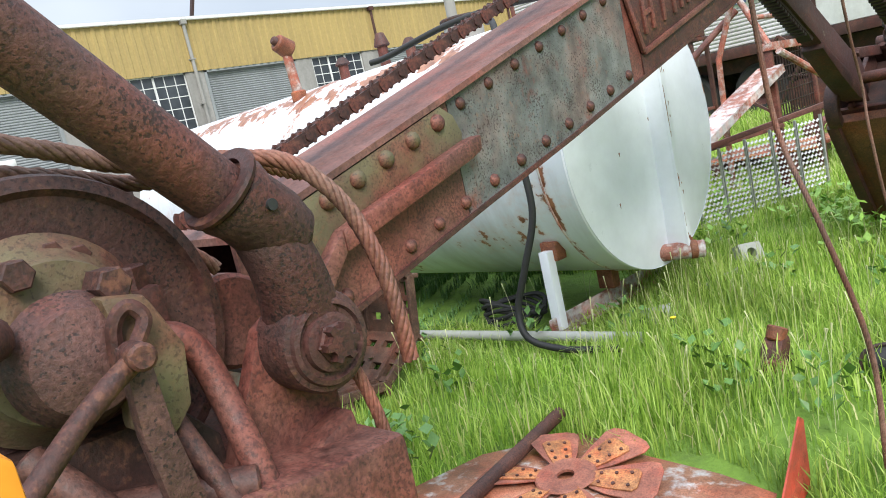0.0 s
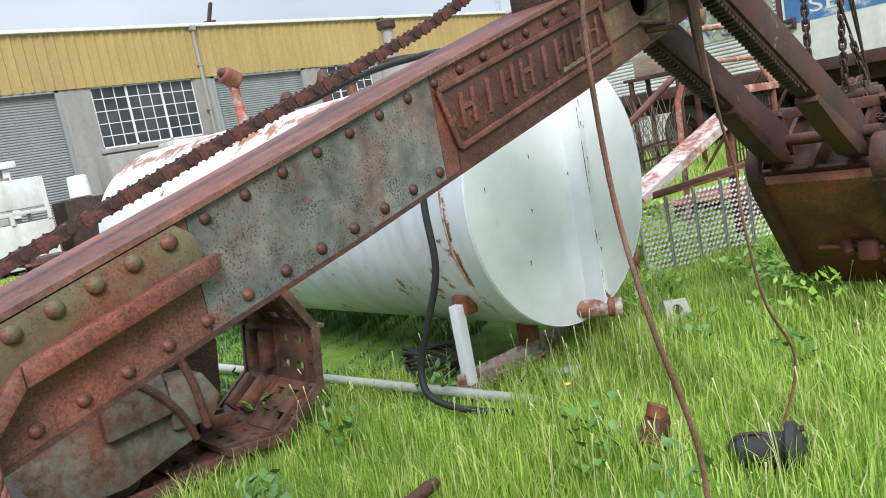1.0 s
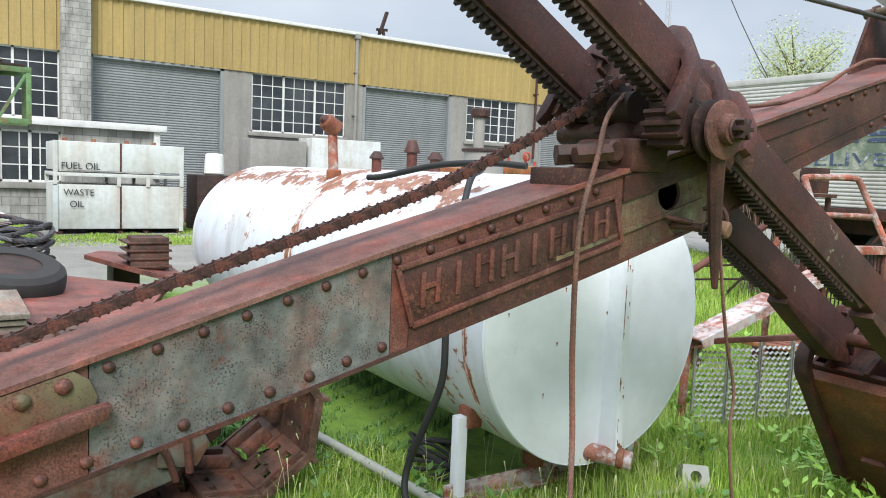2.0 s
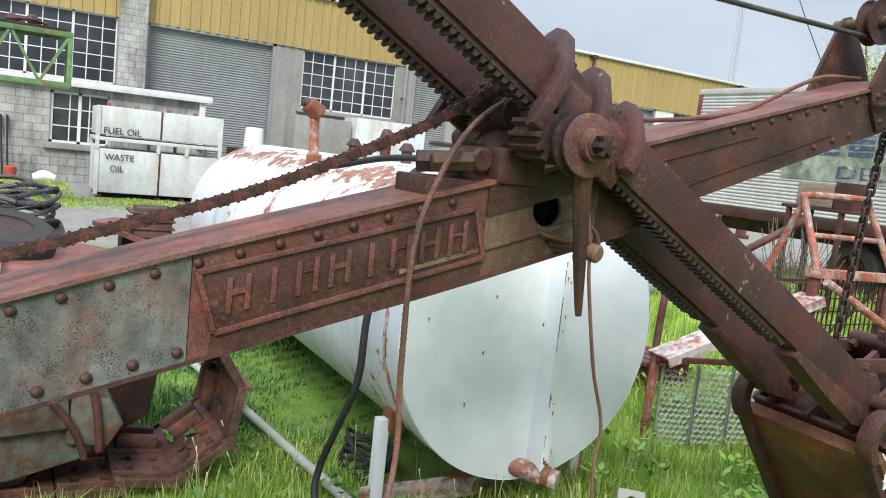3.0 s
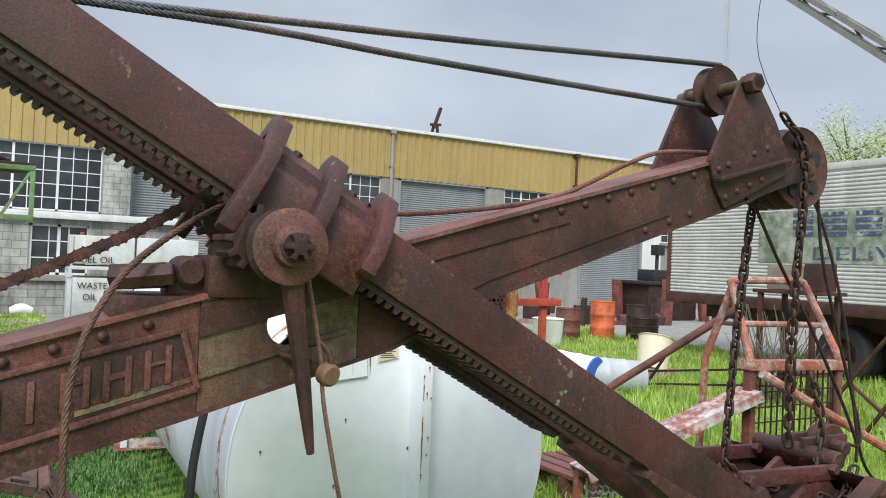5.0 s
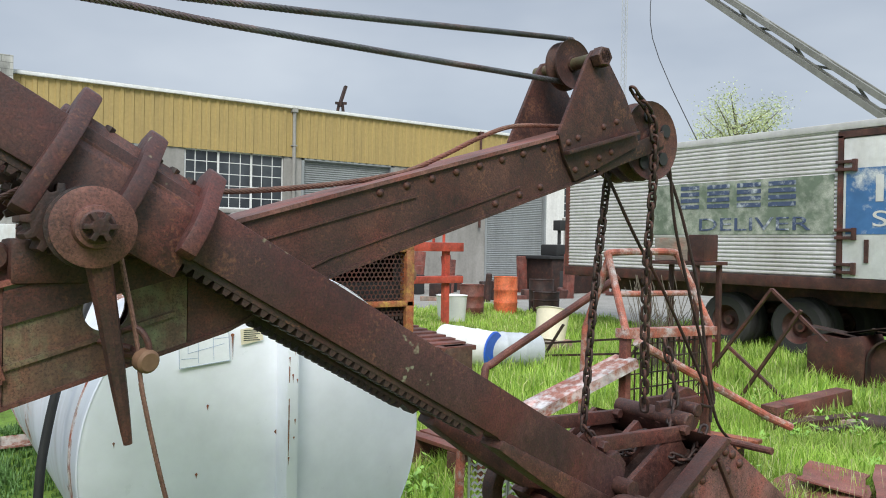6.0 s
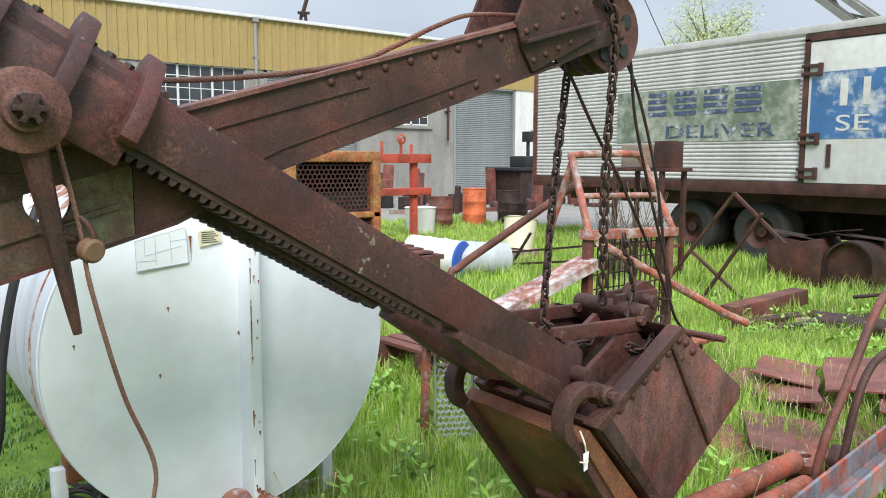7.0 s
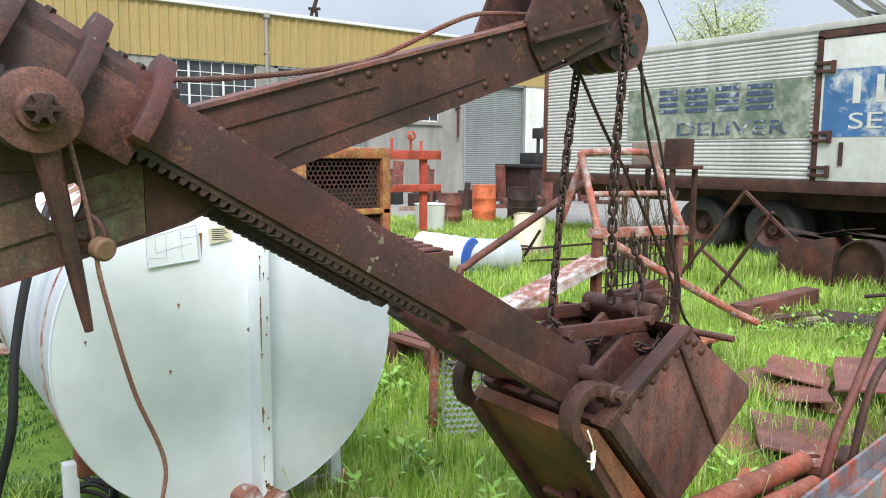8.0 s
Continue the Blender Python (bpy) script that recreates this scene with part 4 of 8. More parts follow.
# saddle block and crowd drive on the boom
d_, n_v, o_ = Vector((0, 0.8657, -0.5005)), Vector((0, 0.5005, 0.8657)), Vector((0, 3.36, 1.995))


def across(profile, s0, s1, flip, bevel, lean=0.0):
    """Extrude a profile of (x, height over the handle) from s0 to s1 along the handle."""
    bm = BM()
    ends = []
    for s in (s0, s1):
        ring = []
        for x, h in profile:
            p = o_ + d_ * (s - lean * min(h - 0.05, 0)) + n_v * h
            ring.append(bm.verts.new((-0.84 - x if flip else x, p.y, p.z)))
        ends.append(ring)
    a, b = ends
    bm.faces.new(a)
    bm.faces.new(b[::-1])
    for k in range(len(a)):
        bm.faces.new((a[k], b[k], b[(k + 1) % len(a)], a[(k + 1) % len(a)]))
    bmesh.ops.recalc_face_normals(bm, faces=bm.faces[:])
    if bevel:
        bmesh.ops.bevel(bm, geom=[e for e in bm.edges if e.calc_face_angle(0) > 0.4], offset=bevel, segments=2, affect="EDGES", profile=0.6)
    return bm


for flip in (False, True):
    sad = part("saddle_block", across([(-0.30, 0.012), (-0.30, 0.068), (-0.255, 0.066), (-0.182, -0.015), (-0.172, -0.06), (-0.170, -0.16), (-0.197, -0.16), (-0.197, 0.010)], 0.02, 0.36, flip, 0.004), RUST, boom, "rusty cast saddle block with three ribs")
    for s in (0.0, 0.165, 0.325):
        low = 0.09 if s > 0.3 else 0.0
        ob = part("rib", across([(-0.325, 0.03), (-0.325, 0.105), (-0.29, 0.128), (-0.235, 0.112), (-0.150, 0.005), (-0.128, -0.05), (-0.126, -0.19 + low), (-0.150, -0.205 + low), (-0.172, -0.16 + low * 0.8), (-0.180, -0.03), (-0.250, 0.062)], s, s + 0.042, flip, 0.007), RUST_HANDLE, boom)
        ob.parent, ob.matrix_parent_inverse = sad, Matrix.Identity(4)
    for s in (0.09, 0.21, 0.255, 0.30):
        p = o_ + d_ * s + n_v * 0.04
        ob = part("saddle_bolt", hexagon(BM(), (-0.84 + 0.26 if flip else -0.26, p.y, p.z), (-0.84 + 0.26 if flip else -0.26, p.y + 0.016, p.z + 0.028), 0.013), RUST_DARK, boom)
        ob.parent, ob.matrix_parent_inverse = sad, Matrix.Identity(4)
AX = (3.405, 1.785)
part("shipper_shaft", cyl(BM(), (-0.72, *AX), (-0.02, *AX), 0.034, seg=20, edge=0.004), RUST, boom)
disc = part("flange_disc", lathe(BM(), [(0.03, 0), (0.070, 0.0), (0.082, 0.006), (0.082, 0.014), (0.070, 0.018), (0.045, 0.02), (0.042, 0.045), (0.03, 0.048), (0, 0.048)], 36, frame_to((-0.075, *AX), (0, *AX))[0]), RUST_RED, boom, "round rusty flange with a bolted cap")
part("flange_disc", lathe(BM(), [(0.03, 0), (0.070, 0.0), (0.086, 0.006), (0.086, 0.016), (0.070, 0.020), (0.03, 0.020)], 36, frame_to((-0.115, *AX), (0, *AX))[0]), RUST_DARK, boom)
bm = BM()
prism(bm, toothed(AX, 6, 0.017, 0.031), -0.03, 0.007, 0.002)
ob = part("castle_nut", bm, RUST_DARK, boom, "castellated nut")
lev = Vector((-0.10, 3.415, 1.755)), Vector((-0.115, 3.487, 1.325))
bm = BM()
tube(bm, [(-0.085, 3.41, 1.76), (-0.10, 3.43, 1.66), (-0.112, 3.462, 1.48), (-0.118, 3.487, 1.33)], lambda u: 0.021 * (1 - u) ** 0.8 + 0.009, 8, 6)
part("hanging_lever", bm, RUST, boom, "tapered rusty hanging lever")
# gear and bearing on top of the boom behind the disc
bm = BM()
prism(bm, toothed((3.355, 1.80), 12, 0.057, 0.074), -0.26, -0.13, 0.002)
part("pinion", bm, RUST_DARK, boom, "toothed pinion")
bm = BM()
gm_, gw = frame_to((-0.48, 3.38, 1.86), (-0.36, 3.38, 1.86))
lathe(bm, [(0, 0), (0.085, 0), (0.085, 0.03), (0.05, 0.035), (0.05, gw), (0, gw)], 24, gm_)
prism(bm, toothed((3.38, 1.86), 14, 0.084, 0.105), -0.479, -0.452, 0.002)
part("chain_sprocket", bm, RUST_DARK, boom)
part("bearing_base", box(BM(), (-0.50, 3.08, 1.60), (-0.31, 3.32, 1.665), bevel=0.008), RUST, boom)
part("bearing_cap", cyl(BM(), (-0.46, 3.25, 1.72), (-0.31, 3.25, 1.72), 0.036, seg=16, edge=0.008), RUST, boom)
part("bearing_housing", box(BM(), (-0.44, 3.20, 1.66), (-0.33, 3.30, 1.73), bevel=0.01), RUST, boom, "bolted bearing housing with litter on it")
part("hex_bolt", hexagon(BM(), (-0.40, 3.09, 1.70), (-0.34, 3.20, 1.71), 0.034), RUST_DARK, boom)
part("hex_bolt", hexagon(BM(), (-0.33, 3.10, 1.70), (-0.30, 3.21, 1.715), 0.028), RUST, boom)
part("guide_roller", cyl(BM(), (-0.44, 3.33, 1.74), (-0.40, 3.42, 1.80), 0.05, seg=14, edge=0.01), RUST_DARK, boom)
part("gear_case", box(BM(), (-0.5, 3.28, 1.66), (-0.28, 3.44, 1.76), bevel=0.015), RUST, boom)
bm = BM()
cyl(bm, (-0.30, 3.50, 1.505), (-0.22, 3.545, 1.50), 0.014, seg=10)
cyl(bm, (-0.30, 3.46, 1.53), (-0.24, 3.52, 1.515), 0.008, seg=8)
part("latch_pin", bm, RUST, boom)

part("pulley_disc", cyl(BM(), (-0.145, 3.518, 1.505), (-0.112, 3.528, 1.500), 0.026, seg=20, edge=0.006), BRASS, boom, "small tan wooden pulley")
part("shackle", tube(BM(), [(-0.17, 3.475, 1.56), (-0.14, 3.505, 1.572), (-0.125, 3.525, 1.545), (-0.125, 3.53, 1.51)], 0.007, 8, 4), RUST, boom)

# ---- dipper handles ----
def handle_line(s, h):
    """A place s along the handle from its bucket end, h above its underside."""
    d = Vector((0, -0.8657, 0.5005))
    n = Vector((0, 0.5005, 0.8657))
    return Vector((0, 5.0994, 0.873)) + d * s + n * h


handle = thing("dipper_stick", "pair of long rusty dipper arms with toothed racks beneath", "dipper arm", (-0.42, 4.0, 0.9))
for x0, x1 in ((-0.285, -0.20), (-0.64, -0.555)):
    poly = [tuple(handle_line(s, h)[1:]) for s, h in ((-0.05, 0.02), (-0.04, 0.05), (0.05, 0.135), (3.6, 0.135), (3.6, 0.0), (0.62, 0.0), (0.55, -0.02))]
    beam = part("handle_beam", prism(BM(), poly, x0, x1, 0.005), RUST_HANDLE, handle, "dark brown rusty box beam speckled with lichen")
    bm = BM()
    poly = [tuple(handle_line(s, h)[1:]) for s, h in ((0.66, 0.002), (0.68, -0.026), (0.72, -0.016), (3.5, -0.016), (3.5, 0.002))]
    prism(bm, poly, x0 + 0.012, x1 - 0.012)
    rack = part("rack_bar", bm, RUST_DARK, handle)
    tooth = None
    for k in range(99):
        s = 0.745 + k * 0.0275
        if tooth is None:
            bm = BM()
            prism(bm, [(-0.012, 0.002), (-0.008, -0.016), (0.003, -0.016), (0.011, 0.002)], x0 + 0.014, x1 - 0.014)
            tooth = mesh_of("rack_tooth", bm, RUST_DARK)
        ob = new("rack_tooth", tooth)
        hang(ob, handle)
        ob.parent, ob.matrix_parent_inverse = rack, Matrix.Identity(4)
        p = handle_line(s, -0.016)
        ob.matrix_basis = Matrix.Translation((0, p.y, p.z)) @ Matrix.Rotation(math.atan2(0.5005, -0.8657) + math.pi, 4, "X")
    bm = BM()
    poly = [tuple(handle_line(s, h)[1:]) for s, h in ((-0.06, -0.02), (0.02, 0.02), (0.60, 0.0), (0.60, -0.03), (0.35, -0.055), (0.1, -0.065))]
    prism(bm, poly, x0 - 0.006, x1 + 0.006, 0.006)
    part("end_casting", bm, RUST, handle, "cast lower end that holds the bucket")
    bm = BM()
    poly = [tuple(handle_line(s, h)[1:]) for s, h in ((-0.01, 0.06), (0.02, 0.15), (0.08, 0.17), (0.12, 0.13))]
    prism(bm, poly, x0 + 0.01, x1 - 0.01, 0.008)
    part("lug", bm, RUST, handle)


def sub(ob, parent):
    """Hang ob, built in world coordinates, under a part that is a mesh."""
    ob.parent, ob.matrix_parent_inverse = parent, Matrix.Identity(4)
    return ob


def bar(name, p0, p1, w, h, mat, parent, label="", bevel=0.003):
    """A flat bar from p0 to p1."""
    m, d = frame_to(p0, p1)
    return part(name, box(BM(), (-w / 2, -h / 2, 0), (w / 2, h / 2, d), m, bevel), mat, parent, label)


def rod(name, pts, r, mat, parent, label="", seg=10, n=5):
    return part(name, tube(BM(), pts, r, seg, n), mat, parent, label)


# ---- dipper bucket ----
bucket = thing("dipper_bucket", "rusty riveted dipper bucket hanging under the handles", "bucket", (-0.39, 5.5, 0.05))
QA, QB, QC, QF, QD = (5.515, 1.079), (5.950, 0.752), (5.715, 0.560), (5.445, 0.365), (5.062, 0.805)
SIDE = [QA, (5.925, 0.795), (5.945, 0.775), QB, (5.940, 0.725), QC, QF, QD]
side = part("side_plate", prism(BM(), SIDE, -0.085, -0.065, 0.004), RUST_SIDE, bucket, "purple-brown rusty side plate")
part("side_plate", prism(BM(), SIDE, -0.715, -0.695, 0.004), RUST, bucket)
bm = BM()
prism(bm, [(5.92, 0.76), (5.955, 0.785), QB, (5.945, 0.715), QC, QF, (5.49, 0.43), (5.73, 0.585)], -0.695, -0.085)
part("back_plate", bm, RUST, bucket)
part("front_lip", prism(BM(), [(5.53, 1.05), QA, (5.955, 0.785), (5.93, 0.77)], -0.695, -0.085), RUST, bucket)
part("heel_plate", prism(BM(), [QD, (QD[0] + 0.022, QD[1] + 0.012), (QF[0] + 0.024, QF[1] + 0.02), QF], -0.695, -0.085, 0.003), RUST, bucket, "brown heel plate behind the door")
bm = BM()
prism(bm, [(QD[0] + 0.075, QD[1] - 0.055), (QA[0] + 0.045, QA[1] - 0.085), (QA[0] + 0.07, QA[1] - 0.13), (QD[0] + 0.11, QD[1] - 0.10)], -0.69, -0.09)
part("inner_floor", bm, RUST_DARK, bucket, "dark dirt-filled top")
for x in (-0.62, -0.44, -0.26):
    part("top_web", prism(BM(), [(QD[0] - 0.02, QD[1] + 0.015), (QA[0] - 0.04, QA[1] + 0.0), (QA[0] + 0.03, QA[1] - 0.09), (QD[0] + 0.07, QD[1] - 0.06)], x - 0.012, x + 0.012, 0.003), RUST, bucket)
part("rim_bar", prism(BM(), [(QD[0] - 0.02, QD[1] + 0.0), (QA[0] - 0.015, QA[1] + 0.012), (QA[0] + 0.01, QA[1] - 0.002), (QD[0] + 0.01, QD[1] - 0.02)], -0.11, -0.045, 0.004), RUST, bucket, "riveted rim along the side plate")
part("side_rib", prism(BM(), [(5.46, 1.01), (5.475, 1.02), (5.735, 0.60), (5.72, 0.585)], -0.066, -0.050, 0.004), RUST, bucket)
part("corner_strap", prism(BM(), [QD, (QD[0] + 0.055, QD[1] + 0.03), (QF[0] + 0.03, QF[1] + 0.02), QF], -0.066, -0.048, 0.004), RUST_DARK, bucket)
for k in range(7):
    f = 0.06 + k * 0.145
    rivet(bucket, -0.065, QD[0] + (QA[0] - QD[0]) * f + 0.03, QD[1] + (QA[1] - QD[1]) * f - 0.024, 0.017, RUST)
for yy, zz in ((5.555, 1.02), (5.525, 0.965), (5.60, 0.98)):
    rivet(bucket, -0.065, yy, zz, 0.017, RUST)
part("tooth", prism(BM(), [(5.91, 0.79), (5.975, 0.755), (5.980, 0.735), (5.93, 0.73)], -0.24, -0.17, 0.008), RUST, bucket, "worn digging tooth with a bright tip")
part("tooth", prism(BM(), [(5.93, 0.79), (6.03, 0.735), (6.035, 0.715), (5.95, 0.73)], -0.43, -0.35, 0.008), RUST, bucket)
part("tooth", prism(BM(), [(5.93, 0.79), (6.03, 0.735), (6.035, 0.715), (5.95, 0.73)], -0.70, -0.62, 0.008), RUST, bucket)
# hinged bottom door with its latch
DOOR = [(5.020, 0.745), (5.058, 0.785), (5.10, 0.735), (5.455, 0.325), (5.545, 0.15), (5.53, 0.10), (5.44, 0.18)]
door = part("bottom_door", prism(BM(), DOOR, -0.72, -0.085, 0.008), worn("rust_door", ((0.065, 0.027, 0.014), (0.150, 0.060, 0.027), (0.24, 0.10, 0.045)), patch=5, pits=0.6), bucket, "orange-brown hinged bottom door")
for x in (-0.70, -0.13):
    sub(part("door_strap", prism(BM(), [(4.995, 0.725), (5.035, 0.755), (5.435, 0.20), (5.405, 0.165)], x - 0.03, x + 0.03, 0.006), RUST, bucket), door)
bm = BM()
cyl(bm, (-0.52, 5.25, 0.36), (-0.22, 5.28, 0.35), 0.016, seg=10)
box(bm, (-0.32, 5.20, 0.30), (-0.24, 5.30, 0.40), bevel=0.012)
cyl(bm, (-0.40, 5.28, 0.38), (-0.36, 5.22, 0.33), 0.03, seg=12, edge=0.006)
sub(part("latch", bm, RUST, bucket, "seized latch"), door)
bm = BM()
cyl(bm, (-0.26, 5.36, 0.27), (-0.12, 5.40, 0.22), 0.022, seg=10)
box(bm, (-0.24, 5.33, 0.18), (-0.14, 5.40, 0.26), bevel=0.012)
sub(part("latch_keeper", bm, RUST, bucket), door)
for x in (-0.105, -0.665):
    bm = BM()
    c, rr_ = (5.035, 0.83), (0.118 if x > -0.2 else 0.135)
    arc = []
    for k in range(15):
        a = radians(20 + k * 15.0)
        arc.append((c[0] + math.cos(a) * rr_, c[1] + math.sin(a) * rr_))
    inner = [(c[0] + (y - c[0]) * 0.62, c[1] + (z - c[1]) * 0.62) for y, z in arc]
    prism(bm, arc + inner[::-1], x - 0.034, x + 0.034, 0.010)
    part("hinge_arm", bm, RUST, bucket, "curved hinge arm")
    part("hinge_pin", cyl(BM(), (x - 0.05, 5.115, 0.90), (x + 0.055, 5.115, 0.90), 0.032, seg=16, edge=0.006), RUST, bucket)
    part("hinge_bolt", hexagon(BM(), (x + 0.05, 5.115, 0.90), (x + 0.08, 5.115, 0.90), 0.02), RUST, bucket)
part("cross_tube", cyl(BM(), (-0.66, 5.10, 0.95), (-0.13, 5.10, 0.95), 0.03), RUST, bucket)
for x in (-0.255, -0.585):
    bm = BM()
    prism(bm, [(5.03, 1.055), (5.04, 1.11), (5.52, 1.09), (5.53, 1.035)], x - 0.014, x + 0.014, 0.008)
    part("bail_link", bm, RUST, bucket, "flat pitch-brace link")
    for yy in (5.06, 5.50):
        part("link_bolt", hexagon(BM(), (x + 0.012, yy, 1.08), (x + 0.04, yy, 1.08), 0.02), RUST, bucket)
part("padlock_sheave", lathe(BM(), [(0.01, 0), (0.10, 0), (0.105, 0.012), (0.08, 0.03), (0.105, 0.048), (0.10, 0.06), (0.01, 0.06)], 28, frame_to((-0.45, 5.72, 1.09), (-0.39, 5.72, 1.09))[0], True), RUST, bucket)
bm = BM()
cyl(bm, (-0.60, 5.55, 1.10), (-0.24, 5.55, 1.10), 0.035, seg=16, edge=0.006)
cyl(bm, (-0.50, 5.68, 1.12), (-0.30, 5.68, 1.12), 0.028, seg=14, edge=0.005)
box(bm, (-0.47, 5.52, 1.06), (-0.44, 5.78, 1.16), bevel=0.012)
box(bm, (-0.39, 5.52, 1.06), (-0.36, 5.78, 1.16), bevel=0.012)
part("bail_block", bm, RUST, bucket)
rod("side_rod", [(-0.6, 5.75, 1.0), (-0.05, 5.79, 1.0)], 0.014, RUST_RED, bucket)
rod("tie_wire", [(-0.07, 4.99, 0.80), (-0.04, 4.98, 0.77), (-0.05, 5.0, 0.73), (-0.03, 4.985, 0.705), (-0.03, 4.95, 0.715)], 0.0028, CREAM_PLASTIC, bucket, "pale loop of cord")
part("tag", prism(BM(), [(4.98, 0.73), (5.005, 0.735), (5.0, 0.675), (4.985, 0.67)], -0.045, -0.042), PAPER, bucket, "pale tag")


# ---- chains ----
def oval_link(pitch, r, wide):
    bm = BM()
    pts = []
    for k in range(16):
        a = 2 * math.pi * k / 16
        pts.append(Vector((math.sin(a) * wide, 0, math.cos(a) * wide + (pitch * 0.5 - wide * 0.4) * (1 if math.cos(a) > 0 else -1))))
    rings = []
    for i, p in enumerate(pts):
        d = (pts[(i + 1) % 16] - pts[i - 1]).normalized()
        s = d.cross(Vector((0, 1, 0)))
        rings.append([bm.verts.new(p + s * math.cos(b) * r + Vector((0, 1, 0)) * math.sin(b) * r) for b in (0, 1.257, 2.513, 3.77, 5.027)])
    for i in range(16):
        a, b = rings[i], rings[(i + 1) % 16]
        for k in range(5):
            bm.faces.new((a[k], a[(k + 1) % 5], b[(k + 1) % 5], b[k]))
    bmesh.ops.recalc_face_normals(bm, faces=bm.faces[:])
    return mesh_of("link", bm, RUST_DARK, 80)


LINK = oval_link(0.042, 0.0062, 0.0135)


def chain(label, pts, group="hoist chains"):
    path = smooth_path(pts, 30)
    low = min(pts, key=lambda p: p[2])
    th = thing("chain", label, "chain", low, group)
    run, k, nxt = 0.0, 0, 0.0
    for a, b in zip(path, path[1:]):
        L = (b - a).length
        while nxt <= run + L:
            p = a.lerp(b, (nxt - run) / L)
            ob = new("link", LINK)
            hang(ob, th)
            q = (b - a).to_track_quat("Z", "Y").to_matrix().to_4x4()
            ob.matrix_basis = Matrix.Translation(p) @ q @ Matrix.Rotation(radians(90 * (k % 2)) + random.uniform(-0.25, 0.25), 4, "Z")
            nxt += 0.036
            k += 1
        run += L
    return th


chain("rusty hoist chain hanging from the boom point", [(-0.47, 5.32, 2.06), (-0.46, 5.247, 1.60), (-0.45, 5.186, 1.07)])
chain("rusty hoist chain hanging to the bucket bail", [(-0.30, 5.27, 2.33), (-0.295, 5.36, 2.24), (-0.30, 5.38, 2.05), (-0.33, 5.39, 1.73), (-0.36, 5.42, 1.45), (-0.38, 5.45, 1.14)])
chain("slack rusty chain looped over the bail", [(-0.36, 5.55, 1.38), (-0.33, 5.57, 1.2), (-0.30, 5.50, 1.06), (-0.25, 5.45, 0.99), (-0.21, 5.52, 0.98), (-0.22, 5.60, 1.07)])
chain("rusty chain ends lying in the bucket top", [(-0.45, 5.21, 1.07), (-0.42, 5.26, 1.0), (-0.36, 5.34, 0.99), (-0.40, 5.43, 1.03), (-0.34, 5.47, 1.05)])

# roller chain of the crowd drive
crowd = thing("roller_chain", "heavy rusty roller chain running up the boom", "chain", (-0.42, 1.6, 1.2))
plate_bm = BM()
for s in (-1, 1):
    out = []
    for k in range(18):
        a = 2 * math.pi * k / 18
        yy = math.cos(a) * 0.0185 + (0.022 if math.cos(a) > 0 else -0.022)
        zz = math.sin(a) * 0.0185 * (1.0 if abs(math.cos(a)) > 0.3 else 0.62)
        out.append((yy, zz))
    prism(plate_bm, out, s * 0.014 - 0.003, s * 0.014 + 0.003)
cyl(plate_bm, (-0.020, 0.022, 0), (0.020, 0.022, 0), 0.008, seg=8)
cyl(plate_bm, (-0.014, 0.022, 0), (0.014, 0.022, 0), 0.014, seg=10)
plate_me = mesh_of("chain_link", plate_bm, RUST)
crowd_pts = smooth_path([(-0.42, 1.35, 1.145), (-0.42, 1.49, 1.195), (-0.42, 1.63, 1.24), (-0.42, 1.91, 1.335), (-0.42, 2.34, 1.475), (-0.42, 2.65, 1.58), (-0.42, 2.93, 1.705), (-0.42, 3.14, 1.81), (-0.42, 3.33, 1.93), (-0.42, 3.40, 1.955)], 24)
run, nxt, k = 0.0, 0.0, 0
for a, b in zip(crowd_pts, crowd_pts[1:]):
    L = (b - a).length
    while nxt <= run + L:
        p = a.lerp(b, (nxt - run) / L)
        ob = new("chain_link", plate_me)
        hang(ob, crowd)
        ob.matrix_basis = Matrix.Translation(p) @ Matrix.Rotation(math.atan2(b.z - a.z, b.y - a.y), 4, "X") @ Matrix.Diagonal((1.0 if k % 2 else 0.8, 1, 1, 1))
        nxt += 0.044
        k += 1
    run += L


# ---- ropes and cables ----
def rope(label, pts, r, mat, name="wire_rope", pitch=0.09):
    ob = part(name, wire_rope(BM(), pts, r, 6, pitch), mat, None, "", 80)
    return tagged(ob, label, "wire rope")


rope("grey steel boom-hoist cable", [(-0.44, -0.6, 2.08), (-0.44, 1.5, 2.20), (-0.42, 3.05, 2.335), (-0.42, 4.0, 2.415), (-0.42, 4.95, 2.505), (-0.42, 5.07, 2.51)], 0.0105, STEEL_ROPE)
rope("grey steel boom-hoist cable", [(-0.40, -0.6, 2.16), (-0.40, 1.5, 2.26), (-0.42, 3.22, 2.335), (-0.42, 3.87, 2.338), (-0.42, 4.99, 2.355), (-0.42, 5.06, 2.36)], 0.0105, STEEL_ROPE)
rope("rusty wire rope lying along the boom top", [(-0.44, 3.60, 1.92), (-0.42, 3.754, 1.892), (-0.42, 4.079, 1.928), (-0.42, 4.335, 1.980), (-0.42, 4.496, 2.046), (-0.42, 4.645, 2.118), (-0.42, 4.792, 2.172), (-0.42, 5.005, 2.195)], 0.0085, ROPE_RUST)
rope("frayed rusty wire rope draped over the strut", [(-0.155, 0.79, 1.35), (-0.145, 1.05, 1.265), (-0.135, 1.14, 1.228), (-0.12, 1.26, 1.210), (-0.10, 1.325, 1.19), (-0.07, 1.368, 1.13), (-0.047, 1.386, 1.05), (-0.037, 1.391, 0.97), (-0.036, 1.393, 0.905)], 0.0115, ROPE_RUST)
